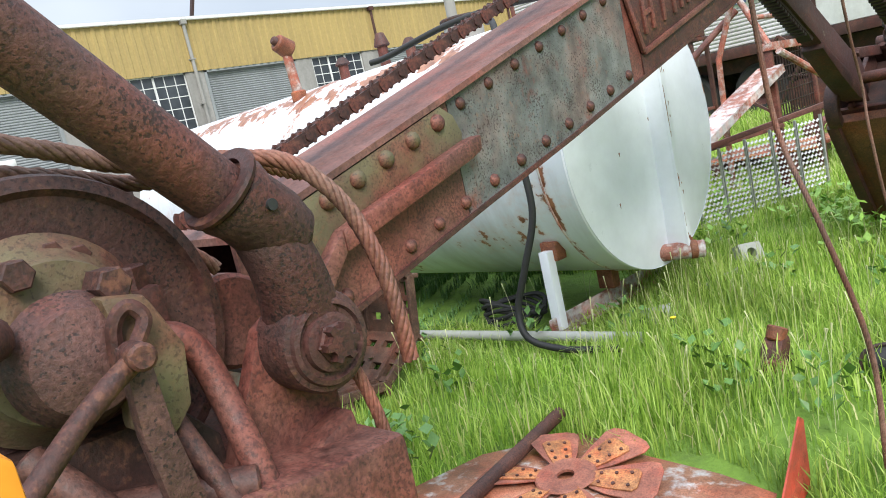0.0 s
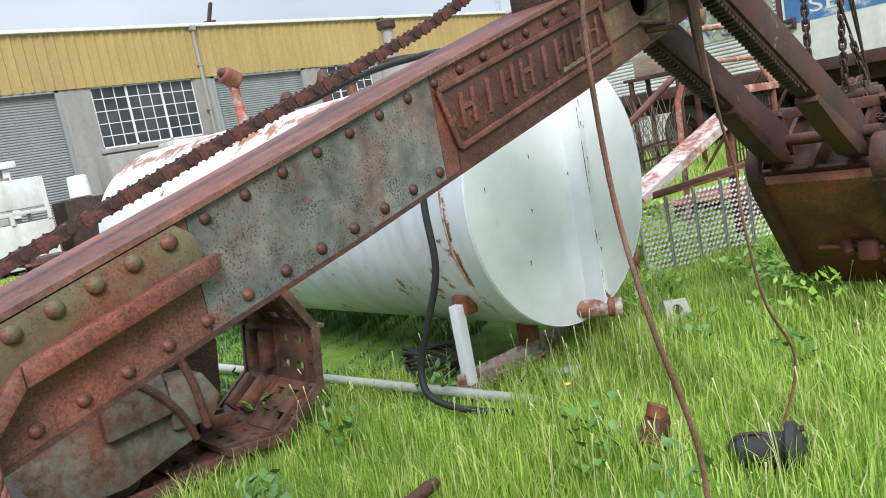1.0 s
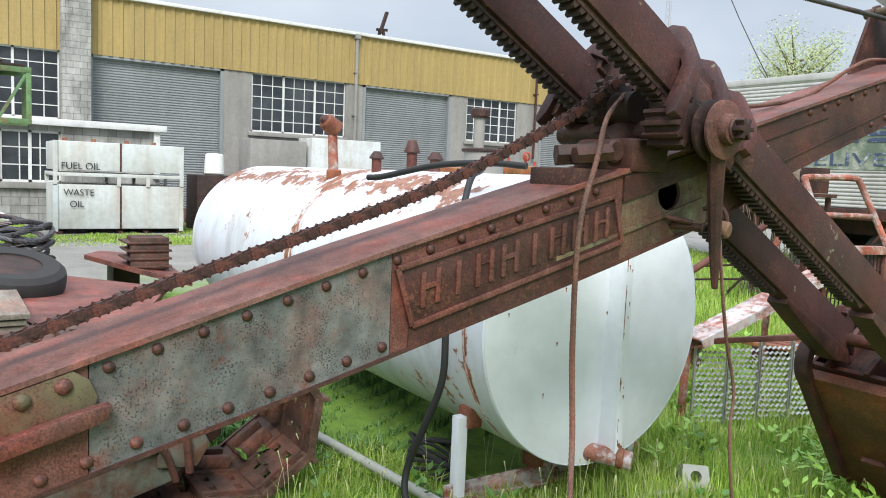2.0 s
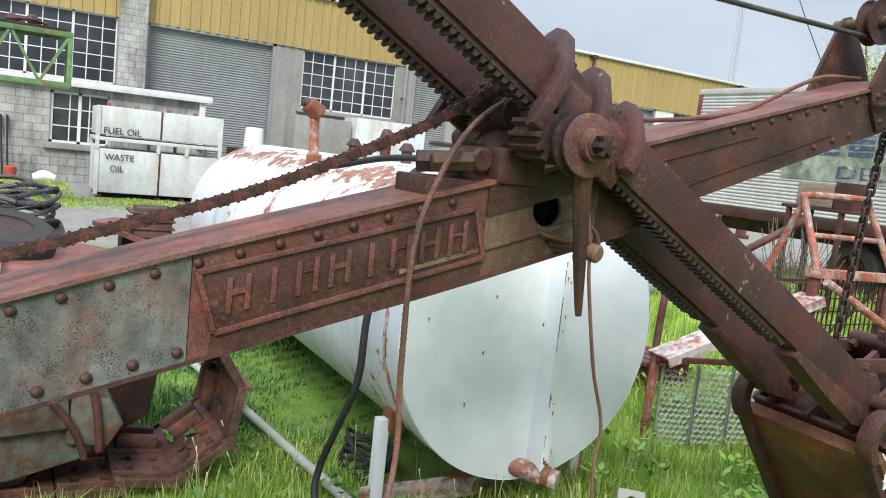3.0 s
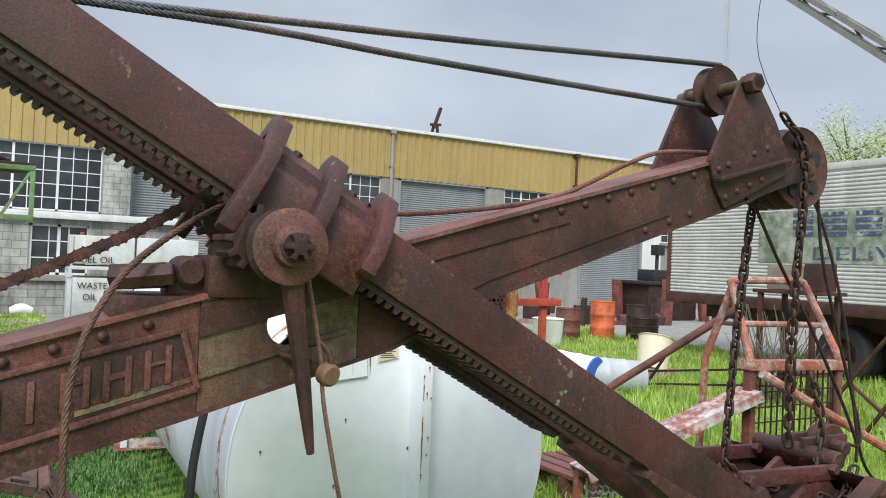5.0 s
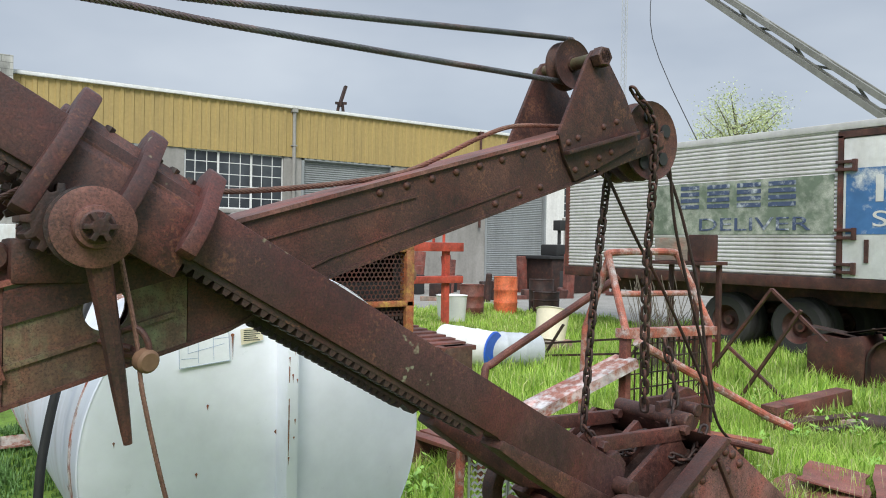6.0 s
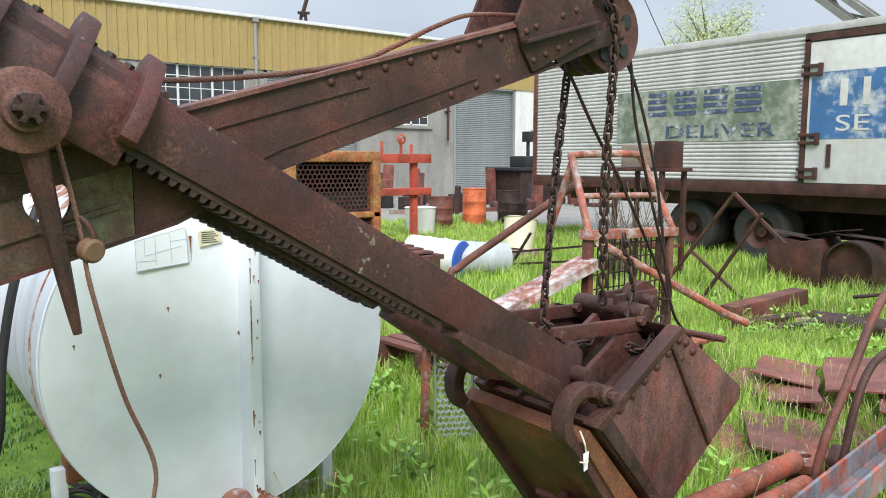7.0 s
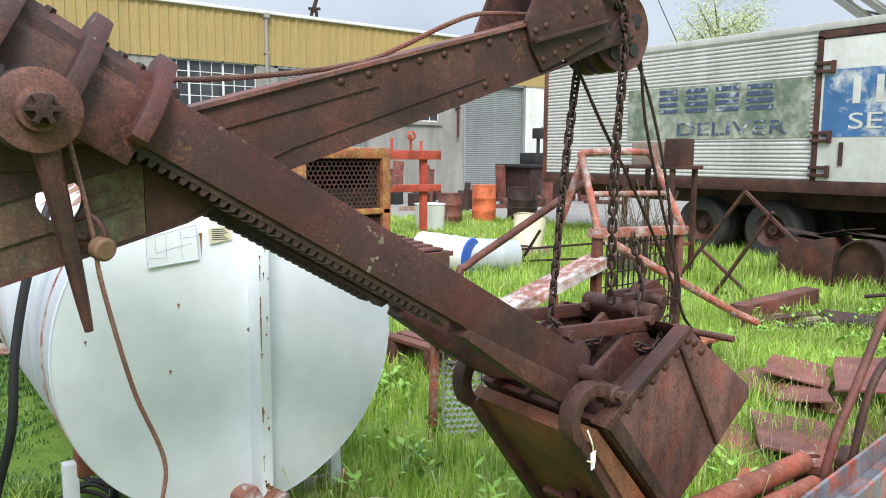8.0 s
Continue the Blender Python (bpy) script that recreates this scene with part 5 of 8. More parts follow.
rope("second rusty wire rope beside the drum", [(-0.175, 0.792, 1.3), (-0.175, 1.062, 1.235), (-0.165, 1.162, 1.205), (-0.165, 1.292, 1.202), (-0.195, 1.402, 1.17)], 0.0105, ROPE_RUST)
rope("rusty rope leading off the drum", [(-0.195, 0.792, 1.28), (-0.195, 1.042, 1.21), (-0.185, 1.142, 1.17), (-0.175, 1.202, 1.11), (-0.175, 1.232, 1.08)], 0.010, ROPE_RUST)
rope("rusty rope hanging beside the boom foot", [(-0.075, 1.292, 0.98), (-0.045, 1.307, 0.93), (-0.035, 1.322, 0.85), (-0.035, 1.327, 0.76), (-0.015, 1.332, 0.48), (-0.015, 1.372, 0.0)], 0.0085, ROPE_RUST)
rope("long rusty wire rope hanging from the crowd drive to the grass", [(-0.40, 3.36, 1.90), (-0.33, 3.22, 1.815), (-0.22, 3.08, 1.69), (-0.195, 3.005, 1.50), (-0.19, 3.0, 1.2), (-0.17, 3.0, 0.95), (-0.06, 2.91, 0.70), (0.02, 2.92, 0.35), (0.03, 2.90, 0.0)], 0.0085, ROPE_RUST)
rope("thin rusty rope dangling from the lever to the grass", [(-0.16, 3.475, 1.73), (-0.135, 3.505, 1.55), (-0.13, 3.52, 1.42), (-0.13, 3.575, 1.18), (-0.13, 3.635, 1.0), (-0.12, 3.62, 0.85), (-0.10, 3.66, 0.55), (-0.06, 3.75, 0.30), (-0.12, 3.64, 0.0)], 0.0055, ROPE_RUST, pitch=0.06)
rope("dark hoist rope from the boom point to the bail", [(-0.38, 5.53, 2.17), (-0.40, 5.60, 2.08), (-0.42, 5.67, 1.845), (-0.42, 5.80, 1.50), (-0.42, 5.95, 1.114), (-0.42, 5.80, 1.12)], 0.007, RUST_DARK)
rope("dark hoist rope bowed behind the bail", [(-0.46, 5.48, 2.16), (-0.46, 5.68, 2.05), (-0.43, 5.83, 1.62), (-0.42, 5.95, 1.07), (-0.42, 6.10, 0.90), (-0.42, 6.13, 0.82), (-0.42, 6.06, 0.76), (-0.42, 5.93, 0.79)], 0.007, RUST_DARK)
rope("dark slack rope from the sheave to the bail", [(-0.45, 5.27, 2.07), (-0.42, 5.30, 1.98), (-0.42, 5.433, 1.795), (-0.42, 5.614, 1.573), (-0.42, 5.90, 1.15), (-0.42, 5.93, 1.02)], 0.007, RUST_DARK)

# ---- hose, pole and small things by the tank ----
hose = part("hose", tube(BM(), [(-2.0, 4.0, 1.665), (-1.75, 3.75, 1.60), (-1.62, 3.60, 1.30), (-1.56, 3.52, 0.98), (-1.53, 3.49, 0.70), (-1.60, 3.44, 0.45), (-1.66, 3.40, 0.25), (-1.60, 3.37, 0.12), (-1.42, 3.42, 0.06), (-1.20, 3.50, 0.05)], 0.017, 12, 8), RUBBER)
tagged(hose, "black rubber hose hanging down the tank to the grass", "hose")
hose2 = part("hose", tube(BM(), [(-2.56, 3.62, 1.60), (-2.45, 3.66, 1.61), (-2.1, 3.78, 1.68), (-1.80, 3.90, 1.70), (-1.60, 3.98, 1.69)], 0.017, 12, 8), RUBBER)
tagged(hose2, "short black hose lying on the tank top", "hose")
pole = part("pole", cyl(BM(), (-4.1, 3.27, 0.07), (-1.15, 3.62, 0.06), 0.026, seg=14, edge=0.004), POLE_GREY)
tagged(pole, "pale painted pole lying in the grass", "pole")
coil = thing("cable_coil", "dark coil of old cable beneath the tank", "cable coil", (-2.1, 3.85, 0.0))
for k in range(7):
    bm = BM()
    pts = [(-2.1 + math.cos(a) * (0.16 + 0.012 * k), 3.85 + math.sin(a) * (0.15 - 0.01 * k), 0.03 + 0.018 * k + 0.03 * math.sin(2 * a + k)) for a in (2 * math.pi * j / 12 for j in range(13))]
    tube(bm, pts, 0.011, 6, 3)
    part("turn", bm, BLACK, coil)
for nm, c, lab in (("concrete_block", (-1.2, 3.86, 0.05), "pale broken block with a hole lying in the grass"), ("concrete_block", (-1.2, 4.90, 0.08), "pale ring-shaped fitting half sunk in the grass")):
    bm = BM()
    plate_hole(bm, [(-0.07, -0.05), (0.08, -0.06), (0.075, 0.065), (-0.06, 0.075)], (0.005, 0.01), 0.03, -0.035, 0.035)
    bm.transform(Matrix.Translation(c) @ Matrix.Rotation(radians(-30), 4, "Z") @ Matrix.Rotation(radians(-25), 4, "Y"))
    ob = tagged(part(nm, bm, POLE_GREY), lab, "block")
drain = tagged(part("drain_pipe", cyl(BM(), (-1.22, 4.38, 0.06), (-1.15, 4.95, 0.05), 0.018, seg=12), CONCRETE), "pale thin pipe lying by the tank outlet", "pipe")
# what stands on the tank top
valve = thing("vent_valve", "pale riser with a tilted rust-orange flange standing on the tank", "valve", (-3.88, 4.02, 1.60))
part("riser", cyl(BM(), (-3.88, 4.03, 1.55), (-3.88, 4.01, 1.93), 0.038, 0.034, 16), PEEL_WHITE, valve)
part("flange", cyl(BM(), (-3.88, 4.05, 1.925), (-3.88, 3.945, 1.995), 0.070, 0.062, 18, 0.010), RUST_ORANGE, valve, "tilted orange flange")
part("bonnet", cyl(BM(), (-3.88, 3.98, 1.975), (-3.88, 3.92, 2.015), 0.040, 0.030, 14, 0.008), RUST, valve)
part("base_ring", cyl(BM(), (-3.88, 4.03, 1.56), (-3.88, 4.03, 1.64), 0.055, seg=16, edge=0.008), RUST_ORANGE, valve)
for c, h in (((-3.15, 4.26), 0.20), ((-3.5, 4.18), 0.12), ((-2.95, 4.32), 0.12)):
    v = thing("filler_cap", "small rusty filler cap on the tank", "cap", (c[0], c[1], 1.64), "filler caps on the tank")
    part("neck", cyl(BM(), (c[0], c[1], 1.62), (c[0], c[1], 1.66 + h * 0.6), 0.035, seg=14), RUST_RED, v)
    part("cap", cyl(BM(), (c[0], c[1], 1.66 + h * 0.55), (c[0], c[1], 1.66 + h), 0.055, 0.03, 14, 0.008), RUST, v)
man = thing("manhole", "grey raised manhole with a flat lid on the tank", "manhole", (-2.55, 4.42, 1.64))
part("collar", cyl(BM(), (-2.55, 4.42, 1.58), (-2.55, 4.42, 1.78), 0.125, seg=28), CONCRETE, man)
part("lid", cyl(BM(), (-2.55, 4.42, 1.78), (-2.55, 4.42, 1.805), 0.14, seg=28, edge=0.008), RUST_DARK, man)
part("vent_pipe", cyl(BM(), (-2.65, 4.45, 1.80), (-2.65, 4.45, 2.02), 0.035, seg=12), CONCRETE, man)
part("vent_cap", cyl(BM(), (-2.65, 4.45, 2.0), (-2.65, 4.45, 2.06), 0.06, seg=12, edge=0.01), RUST, man)
chart = thing("paper_chart", "white paper diagram stuck to the tank end", "paper", (-1.374, 4.02, 1.25))
part("sheet", prism(BM(), [(3.945, 1.388), (4.135, 1.430), (4.144, 1.293), (3.948, 1.274)], KX0 + 0.021, KX0 + 0.025), PAPER, chart)
bm = BM()
for p, q in (((3.945, 1.388), (4.135, 1.430)), ((4.135, 1.430), (4.144, 1.293)), ((4.144, 1.293), (3.948, 1.274)), ((3.948, 1.274), (3.945, 1.388)), ((3.98, 1.33), (4.12, 1.36)), ((4.02, 1.29), (4.02, 1.40)), ((4.08, 1.30), (4.075, 1.41)), ((3.955, 1.31), (4.02, 1.31)), ((4.075, 1.38), (4.14, 1.385)), ((3.98, 1.33), (3.98, 1.39))):
    cyl(bm, (KX0 + 0.026, *p), (KX0 + 0.0255, *q), 0.0008, seg=4)
tagged(part("drawn_lines", bm, INK, chart, "thin blue drawn lines"), kind="stuff")
note = thing("paper_notice", "small weathered printed notice on the tank end", "paper", (-1.374, 4.22, 1.33))
part("sheet", prism(BM(), [(4.185, 1.411), (4.275, 1.425), (4.280, 1.365), (4.191, 1.350)], KX0 + 0.021, KX0 + 0.025), CREAM_PLASTIC, note)
bm = BM()
for k in range(6):
    box(bm, (KX0 + 0.0255, 4.198, 1.366 + k * 0.008), (KX0 + 0.0265, 4.265 - 0.008 * (k % 3), 1.369 + k * 0.008))
tagged(part("print", bm, STENCIL, note, "rows of tiny print as plain bars"), kind="stuff")
def rust_spot(y, z, r, run, x):
    """A small ragged bleed of rust with a thin run below it."""
    rim = [(y + math.cos(a) * r * random.uniform(0.6, 1.1), z + math.sin(a) * r * random.uniform(0.6, 1.2)) for a in (k * math.pi / 5 for k in range(6))]
    low = [(y - r * 0.35, z - r * 0.9), (y - r * 0.2, z - r - run * random.uniform(0.5, 0.8)), (y + r * 0.02, z - r * 0.8), (y + r * 0.22, z - r - run), (y + r * 0.5, z - r * 0.6)]
    part("rust_spot", prism(BM(), rim + low, x, x + 0.0012), RUST_ORANGE, tank, "small bleeding rust spot")


random.seed(44)
rust_spot(4.352, 0.985, 0.016, 0.085, KX0 + 0.0190)
for y, z in ((3.72, 1.02), (3.95, 0.62), (4.06, 1.12), (4.02, 0.86)):
    rust_spot(y, z, random.uniform(0.004, 0.007), random.uniform(0.002, 0.02), KX0 + 0.0185)
for z in (1.335, 1.30, 1.23, 1.21, 1.05, 0.98, 0.90, 0.66, 0.63, 0.585, 0.47, 0.36):
    rust_spot(random.uniform(4.350, 4.388), z, random.uniform(0.003, 0.006), random.uniform(0.004, 0.03), -1.2482)
for z in (0.325, 0.31, 0.34):
    rust_spot(random.uniform(4.355, 4.382), z, 0.012, 0.01, -1.2480)
rust_spot(4.155, 1.39, 0.008, 0.09, KX0 + 0.0188)

random.seed(33)
for k in range(10):
    zz = random.uniform(0.32, 1.6)
    r_, h = random.uniform(0.002, 0.009), random.uniform(0.008, 0.07)
    part("rust_streak", prism(BM(), [(4.352 - r_ * 0.5, zz), (4.352, zz + r_ * 1.5), (4.352 + r_ * 0.5, zz), (4.352 + r_ * 0.3, zz - h), (4.352 - r_ * 0.3, zz - h)], -1.2485, -1.2472), RUST_ORANGE, tank)
# ---- swing machinery and strut at the boom foot ----
mach = thing("winch_machinery", "heavy pitted winch drum and brake castings with bolts and linkage", "machinery", (-0.1, 0.95, 0.55))
CX, CY, CZ = -0.10, 0.98, 1.07
m_d, _ = frame_to((CX - 0.05, CY, CZ), (CX, CY, CZ))
part("drum_flange", lathe(BM(), [(0, 0), (0.175, 0), (0.188, 0.008), (0.19, 0.03), (0.186, 0.045), (0.172, 0.05), (0.165, 0.042), (0.10, 0.038), (0.09, 0.05), (0, 0.05)], 64, m_d), RUST_PIT, mach, "large pitted round flange")
part("inner_drum", cyl(BM(), (-0.45, CY, CZ), (CX - 0.05, CY, CZ), 0.12, seg=40), RUST_DARK, mach)
part("shoulder", lathe(BM(), [(0, 0), (0.105, 0), (0.11, 0.02), (0.085, 0.05), (0.08, 0.075), (0, 0.08)], 40, frame_to((CX - 0.01, 0.965, 1.09), (CX + 0.05, 0.965, 1.09))[0]), BOOM_OLIVE, mach, "olive-stained bearing cover")
part("cap", lathe(BM(), [(0, 0), (0.062, 0), (0.066, 0.015), (0.05, 0.05), (0.02, 0.06), (0, 0.06)], 36, frame_to((-0.03, 0.965, 1.075), (0.06, 0.965, 1.075))[0]), RUST_PIT, mach)
for p, r in (((0.0, 1.01, 1.135), 0.018), ((-0.03, 0.94, 1.165), 0.016), ((0.0, 0.895, 1.12), 0.016), ((0.01, 1.03, 1.045), 0.014), ((-0.085, 1.015, 1.165), 0.012), ((-0.085, 0.99, 1.175), 0.012)):
    part("bolt", hexagon(BM(), (p[0] - 0.03, p[1], p[2]), (p[0] + 0.015, p[1], p[2]), r), RUST, mach)
bm = BM()
box(bm, (-0.11, 1.03, 1.0), (-0.06, 1.085, 1.115), bevel=0.01)
hexagon(bm, (-0.085, 1.058, 1.105), (-0.085, 1.058, 1.14), 0.022)
part("lug_block", bm, RUST, mach)
bm = BM()
prism(bm, [(0.985, 1.13), (1.03, 1.12), (1.055, 1.06), (1.045, 1.0), (1.02, 0.975), (0.99, 0.99), (1.0, 1.05)], -0.03, 0.03, 0.01)
part("bracket", bm, BOOM_OLIVE, mach, "worn olive-brown bracket casting")
rod("pipe", [(-0.08, 1.03, 1.04), (-0.06, 1.055, 1.058), (-0.04, 1.075, 1.055), (-0.03, 1.09, 1.03), (-0.01, 1.095, 0.98), (0.03, 1.09, 0.92), (0.05, 1.09, 0.85)], 0.0165, RUST_RED, mach, "bent rusty pipe", 14, 6)
rod("link_rod", [(0.075, 0.985, 1.072), (0.085, 0.955, 1.06), (0.10, 0.915, 1.04), (0.13, 0.86, 1.01)], 0.010, RUST, mach, "round linkage rod", 12, 4)
bm = BM()
cyl(bm, (0.055, 0.99, 1.075), (0.10, 0.985, 1.077), 0.013, seg=14, edge=0.003)
part("clevis_pin", bm, RUST, mach)
bm = BM()
prism(bm, [(0.978, 1.085), (1.002, 1.085), (1.005, 1.0), (1.02, 0.90), (0.985, 0.90), (0.975, 1.0)], 0.05, 0.07, 0.005)
part("link_arm", bm, RUST_PIT, mach)
bm = BM()
tube(bm, [(0.03, 0.985, 1.055), (0.035, 0.99, 1.10), (0.04, 1.005, 1.115), (0.045, 1.015, 1.10), (0.05, 1.0, 1.08)], 0.008, 8, 5)
part("hook_lever", bm, RUST, mach)
for p0, p1, r in (((-0.02, 0.90, 1.0), (0.06, 0.96, 0.90), 0.018), ((0.0, 1.03, 0.99), (0.06, 1.05, 0.88), 0.012), ((-0.05, 0.88, 0.93), (0.05, 1.08, 0.90), 0.02), ((0.05, 0.86, 1.12), (0.0, 0.90, 1.12), 0.022)):
    part("stay", cyl(BM(), p0, p1, r, seg=12, edge=0.003), RUST, mach)
bm = BM()
prism(bm, [(0.70, 1.0), (1.06, 0.98), (1.10, 0.93), (1.10, 0.60), (0.70, 0.60)], -0.40, -0.05, 0.01)
part("base_casting", bm, RUST_DARK, mach)
bm = BM()
prism(bm, [(0.60, 0.90), (1.07, 0.90), (1.16, 0.885), (1.255, 0.88), (1.25, 0.55), (0.60, 0.55)], -0.42, 0.08, 0.012)
part("deck_frame", bm, RUST_RED, mach, "red-brown deck frame")
part("rope_drum", cyl(BM(), (-0.45, 1.19, 1.03), (-0.13, 1.19, 1.03), 0.062, seg=28, edge=0.006), RUST_RED, mach, "pale brown rope drum")
part("post", box(BM(), (-0.45, 0.60, 0.0), (0.05, 1.2, 0.56)), RUST_DARK, mach, "dark underframe")
part("guard_corner", prism(BM(), [(0.60, 1.156), (0.797, 1.141), (0.808, 1.129), (0.809, 1.02), (0.60, 1.02)], 0.420, 0.435, 0.004), YELLOW_EDGE, mach, "orange-yellow painted guard")
part("guard_post", box(BM(), (0.395, 0.58, -0.15), (0.419, 0.66, 1.10)), YELLOW_EDGE, mach)

strut = thing("boom_strut", "pitted tubular strut with a forked foot on a large pin", "strut", (0.0, 1.2, 0.6))
part("tube", cyl(BM(), (0.0, 1.155, 1.185), (0.115, 0.62, 1.71), 0.0355, seg=36), RUST_PIT, strut, "dark pitted round tube")
fork = BM()
lathe(fork, [(0, 0.0), (0.038, 0.0), (0.046, 0.004), (0.048, 0.012), (0.044, 0.03), (0.046, 0.07), (0.040, 0.10), (0.02, 0.118), (0, 0.12)], 36, frame_to((0.006, 1.148, 1.197), (-0.004, 1.235, 1.11))[0])
tube(fork, [(0.0, 1.185, 1.15), (0.0, 1.202, 1.10), (-0.008, 1.213, 1.055), (-0.018, 1.218, 1.01)], lambda u: 0.037 + 0.012 * u, 20, 6)
part("fork", fork, RUST_PIT, strut, "cast fork socket")
part("socket_lip", lathe(BM(), [(0.036, 0), (0.05, 0), (0.052, 0.004), (0.05, 0.009), (0.036, 0.009)], 36, frame_to((0.007, 1.142, 1.203), (-0.004, 1.235, 1.11))[0], True), RUST, strut)
part("pin_hole", cyl(BM(), (0.0420, 1.1756, 1.1720), (0.0514, 1.1765, 1.1718), 0.0065, seg=14), BLACK, strut)
PB = (1.218, 1.001)
part("boss", lathe(BM(), [(0, 0), (0.054, 0), (0.060, 0.008), (0.061, 0.062), (0.058, 0.068), (0.052, 0.070), (0.050, 0.076), (0.044, 0.078), (0.042, 0.072), (0.036, 0.072), (0.034, 0.080), (0.028, 0.082), (0, 0.082)], 44, frame_to((-0.045, *PB), (0.02, *PB))[0]), RUST_PIT, strut, "round pin boss with stepped rings")
nut = BM()
hexagon(nut, (0.03, *PB), (0.044, *PB), 0.025)
prism(nut, toothed(PB, 6, 0.016, 0.023), 0.040, 0.056)
part("castle_nut", nut, RUST, strut, "castellated nut with a split pin")
foot = BM()
prism(foot, [(1.055, 0.82), (1.097, 0.904), (1.165, 1.03), (1.20, 1.05), (1.250, 0.985), (1.250, 0.78), (1.06, 0.78)], -0.055, -0.030, 0.004)
prism(foot, [(1.08, 0.80), (1.10, 0.853), (1.145, 0.870), (1.19, 0.892), (1.238, 0.908), (1.240, 0.78), (1.10, 0.76)], -0.032, 0.015, 0.010)
part("bracket", foot, RUST_RED, strut, "red-brown bracket plate")

for ob in (mach, strut):
    ob.location += Vector((-0.035, 0.042, -0.020))

# ---- crawler track ----
crawler = thing("crawler_track", "rusty crawler track with cast shoes and frame, sunk in the grass", "crawler track", (-2.1, 1.6, 0.0))
shoe = BM()
gx = [-0.36, -0.27, -0.20, -0.12, -0.05, 0.03, 0.10, 0.16, 0.23, 0.28, 0.335, 0.36]
gy = [-0.145, -0.115, -0.085, -0.045, -0.02, 0.02, 0.045, 0.085, 0.115, 0.145]
HOLES = {(1, 2), (1, 6), (3, 2), (3, 6), (5, 2), (5, 6), (7, 2), (7, 6), (9, 1), (9, 2), (9, 4), (9, 6), (9, 7)}
for i in range(11):
    for j in range(9):
        if (i, j) not in HOLES:
            box(shoe, (gx[i], gy[j], 0.0), (gx[i + 1], gy[j + 1], 0.026))
bmesh.ops.remove_doubles(shoe, verts=shoe.verts[:], dist=0.0005)
for x in (-0.36, -0.02, 0.255, 0.338):
    box(shoe, (x, -0.145, -0.016), (x + 0.022, 0.145, 0.004), bevel=0.004)
for x in (-0.22, -0.09):
    box(shoe, (x, -0.10, -0.07), (x + 0.05, 0.10, 0.002), bevel=0.014)
box(shoe, (-0.36, -0.152, 0.012), (0.36, -0.128, 0.058), bevel=0.007)
shoe_me = mesh_of("track_shoe", shoe, TRACK_RUST)
CXT = -2.05
loop = []
cy_, cz_, cr_ = 2.51, 0.43, 0.355
for k in range(6):
    loop.append((cy_ + 0.02 - 0.30 * (6 - k), cz_ + cr_, 0.0))
for k in range(5):
    a = radians(76 - k * 43)
    loop.append((cy_ + math.cos(a) * cr_, cz_ + math.sin(a) * cr_, a - math.pi / 2))
for k in range(6):
    loop.append((cy_ - 0.12 - 0.30 * (k + 0.5), cz_ - cr_ - 0.02, math.pi))
for yy, zz, a in loop:
    ob = new("track_shoe", shoe_me)
    hang(ob, crawler)
    ob.matrix_basis = Matrix.Translation((CXT, yy, zz)) @ Matrix.Rotation(a + random.uniform(-0.05, 0.05), 4, "X") @ Matrix.Rotation(random.uniform(-0.02, 0.02), 4, "Z")
part("frame", prism(BM(), [(0.7, 0.14), (0.7, 0.50), (2.0, 0.50), (2.22, 0.46), (2.30, 0.34), (2.2, 0.20), (1.9, 0.12)], CXT + 0.12, CXT + 0.30, 0.015), TRACK_PAINT, crawler, "grey-green painted side frame")
# added dark filler: stands for the shade between frame and shoes
part("inner_shade_block", prism(BM(), [(1.2, 0.16), (1.2, 0.72), (2.42, 0.72), (2.56, 0.52), (2.52, 0.26), (2.3, 0.14)], CXT - 0.30, CXT - 0.02, 0.02), RUST_DARK, crawler, "dark block added inside the track to stand for the shade there")
part("frame_cover", prism(BM(), [(2.12, 0.28), (2.14, 0.50), (2.30, 0.48), (2.36, 0.36), (2.30, 0.26)], CXT + 0.14, CXT + 0.33, 0.015), TRACK_PAINT, crawler)
part("frame_cover", prism(BM(), [(1.85, 0.34), (1.85, 0.60), (2.12, 0.58), (2.14, 0.36)], CXT + 0.14, CXT + 0.345, 0.015), TRACK_PAINT, crawler)
for yy in (1.1, 1.5, 1.9):
    part("roller", cyl(BM(), (CXT - 0.2, yy, 0.14), (CXT + 0.2, yy, 0.14), 0.10, seg=20, edge=0.01), TRACK_RUST, crawler)
rod("brake_line", [(CXT + 0.34, 1.9, 0.62), (CXT + 0.36, 2.05, 0.50), (CXT + 0.36, 2.15, 0.36), (CXT + 0.35, 2.2, 0.22)], 0.016, RUST, crawler)
rod("brake_line", [(CXT + 0.34, 2.2, 0.62), (CXT + 0.35, 2.24, 0.45), (CXT + 0.35, 2.26, 0.25)], 0.018, RUST, crawler)
part("carbody", prism(BM(), [(0.40, 0.3), (0.40, 0.62), (1.35, 0.62), (1.38, 0.45), (1.38, 0.3)], CXT + 0.345, -0.45, 0.02), RUST_DARK, crawler, "dark lower frame")

crawler.location += Vector((-0.38, 0.25, 0.0))

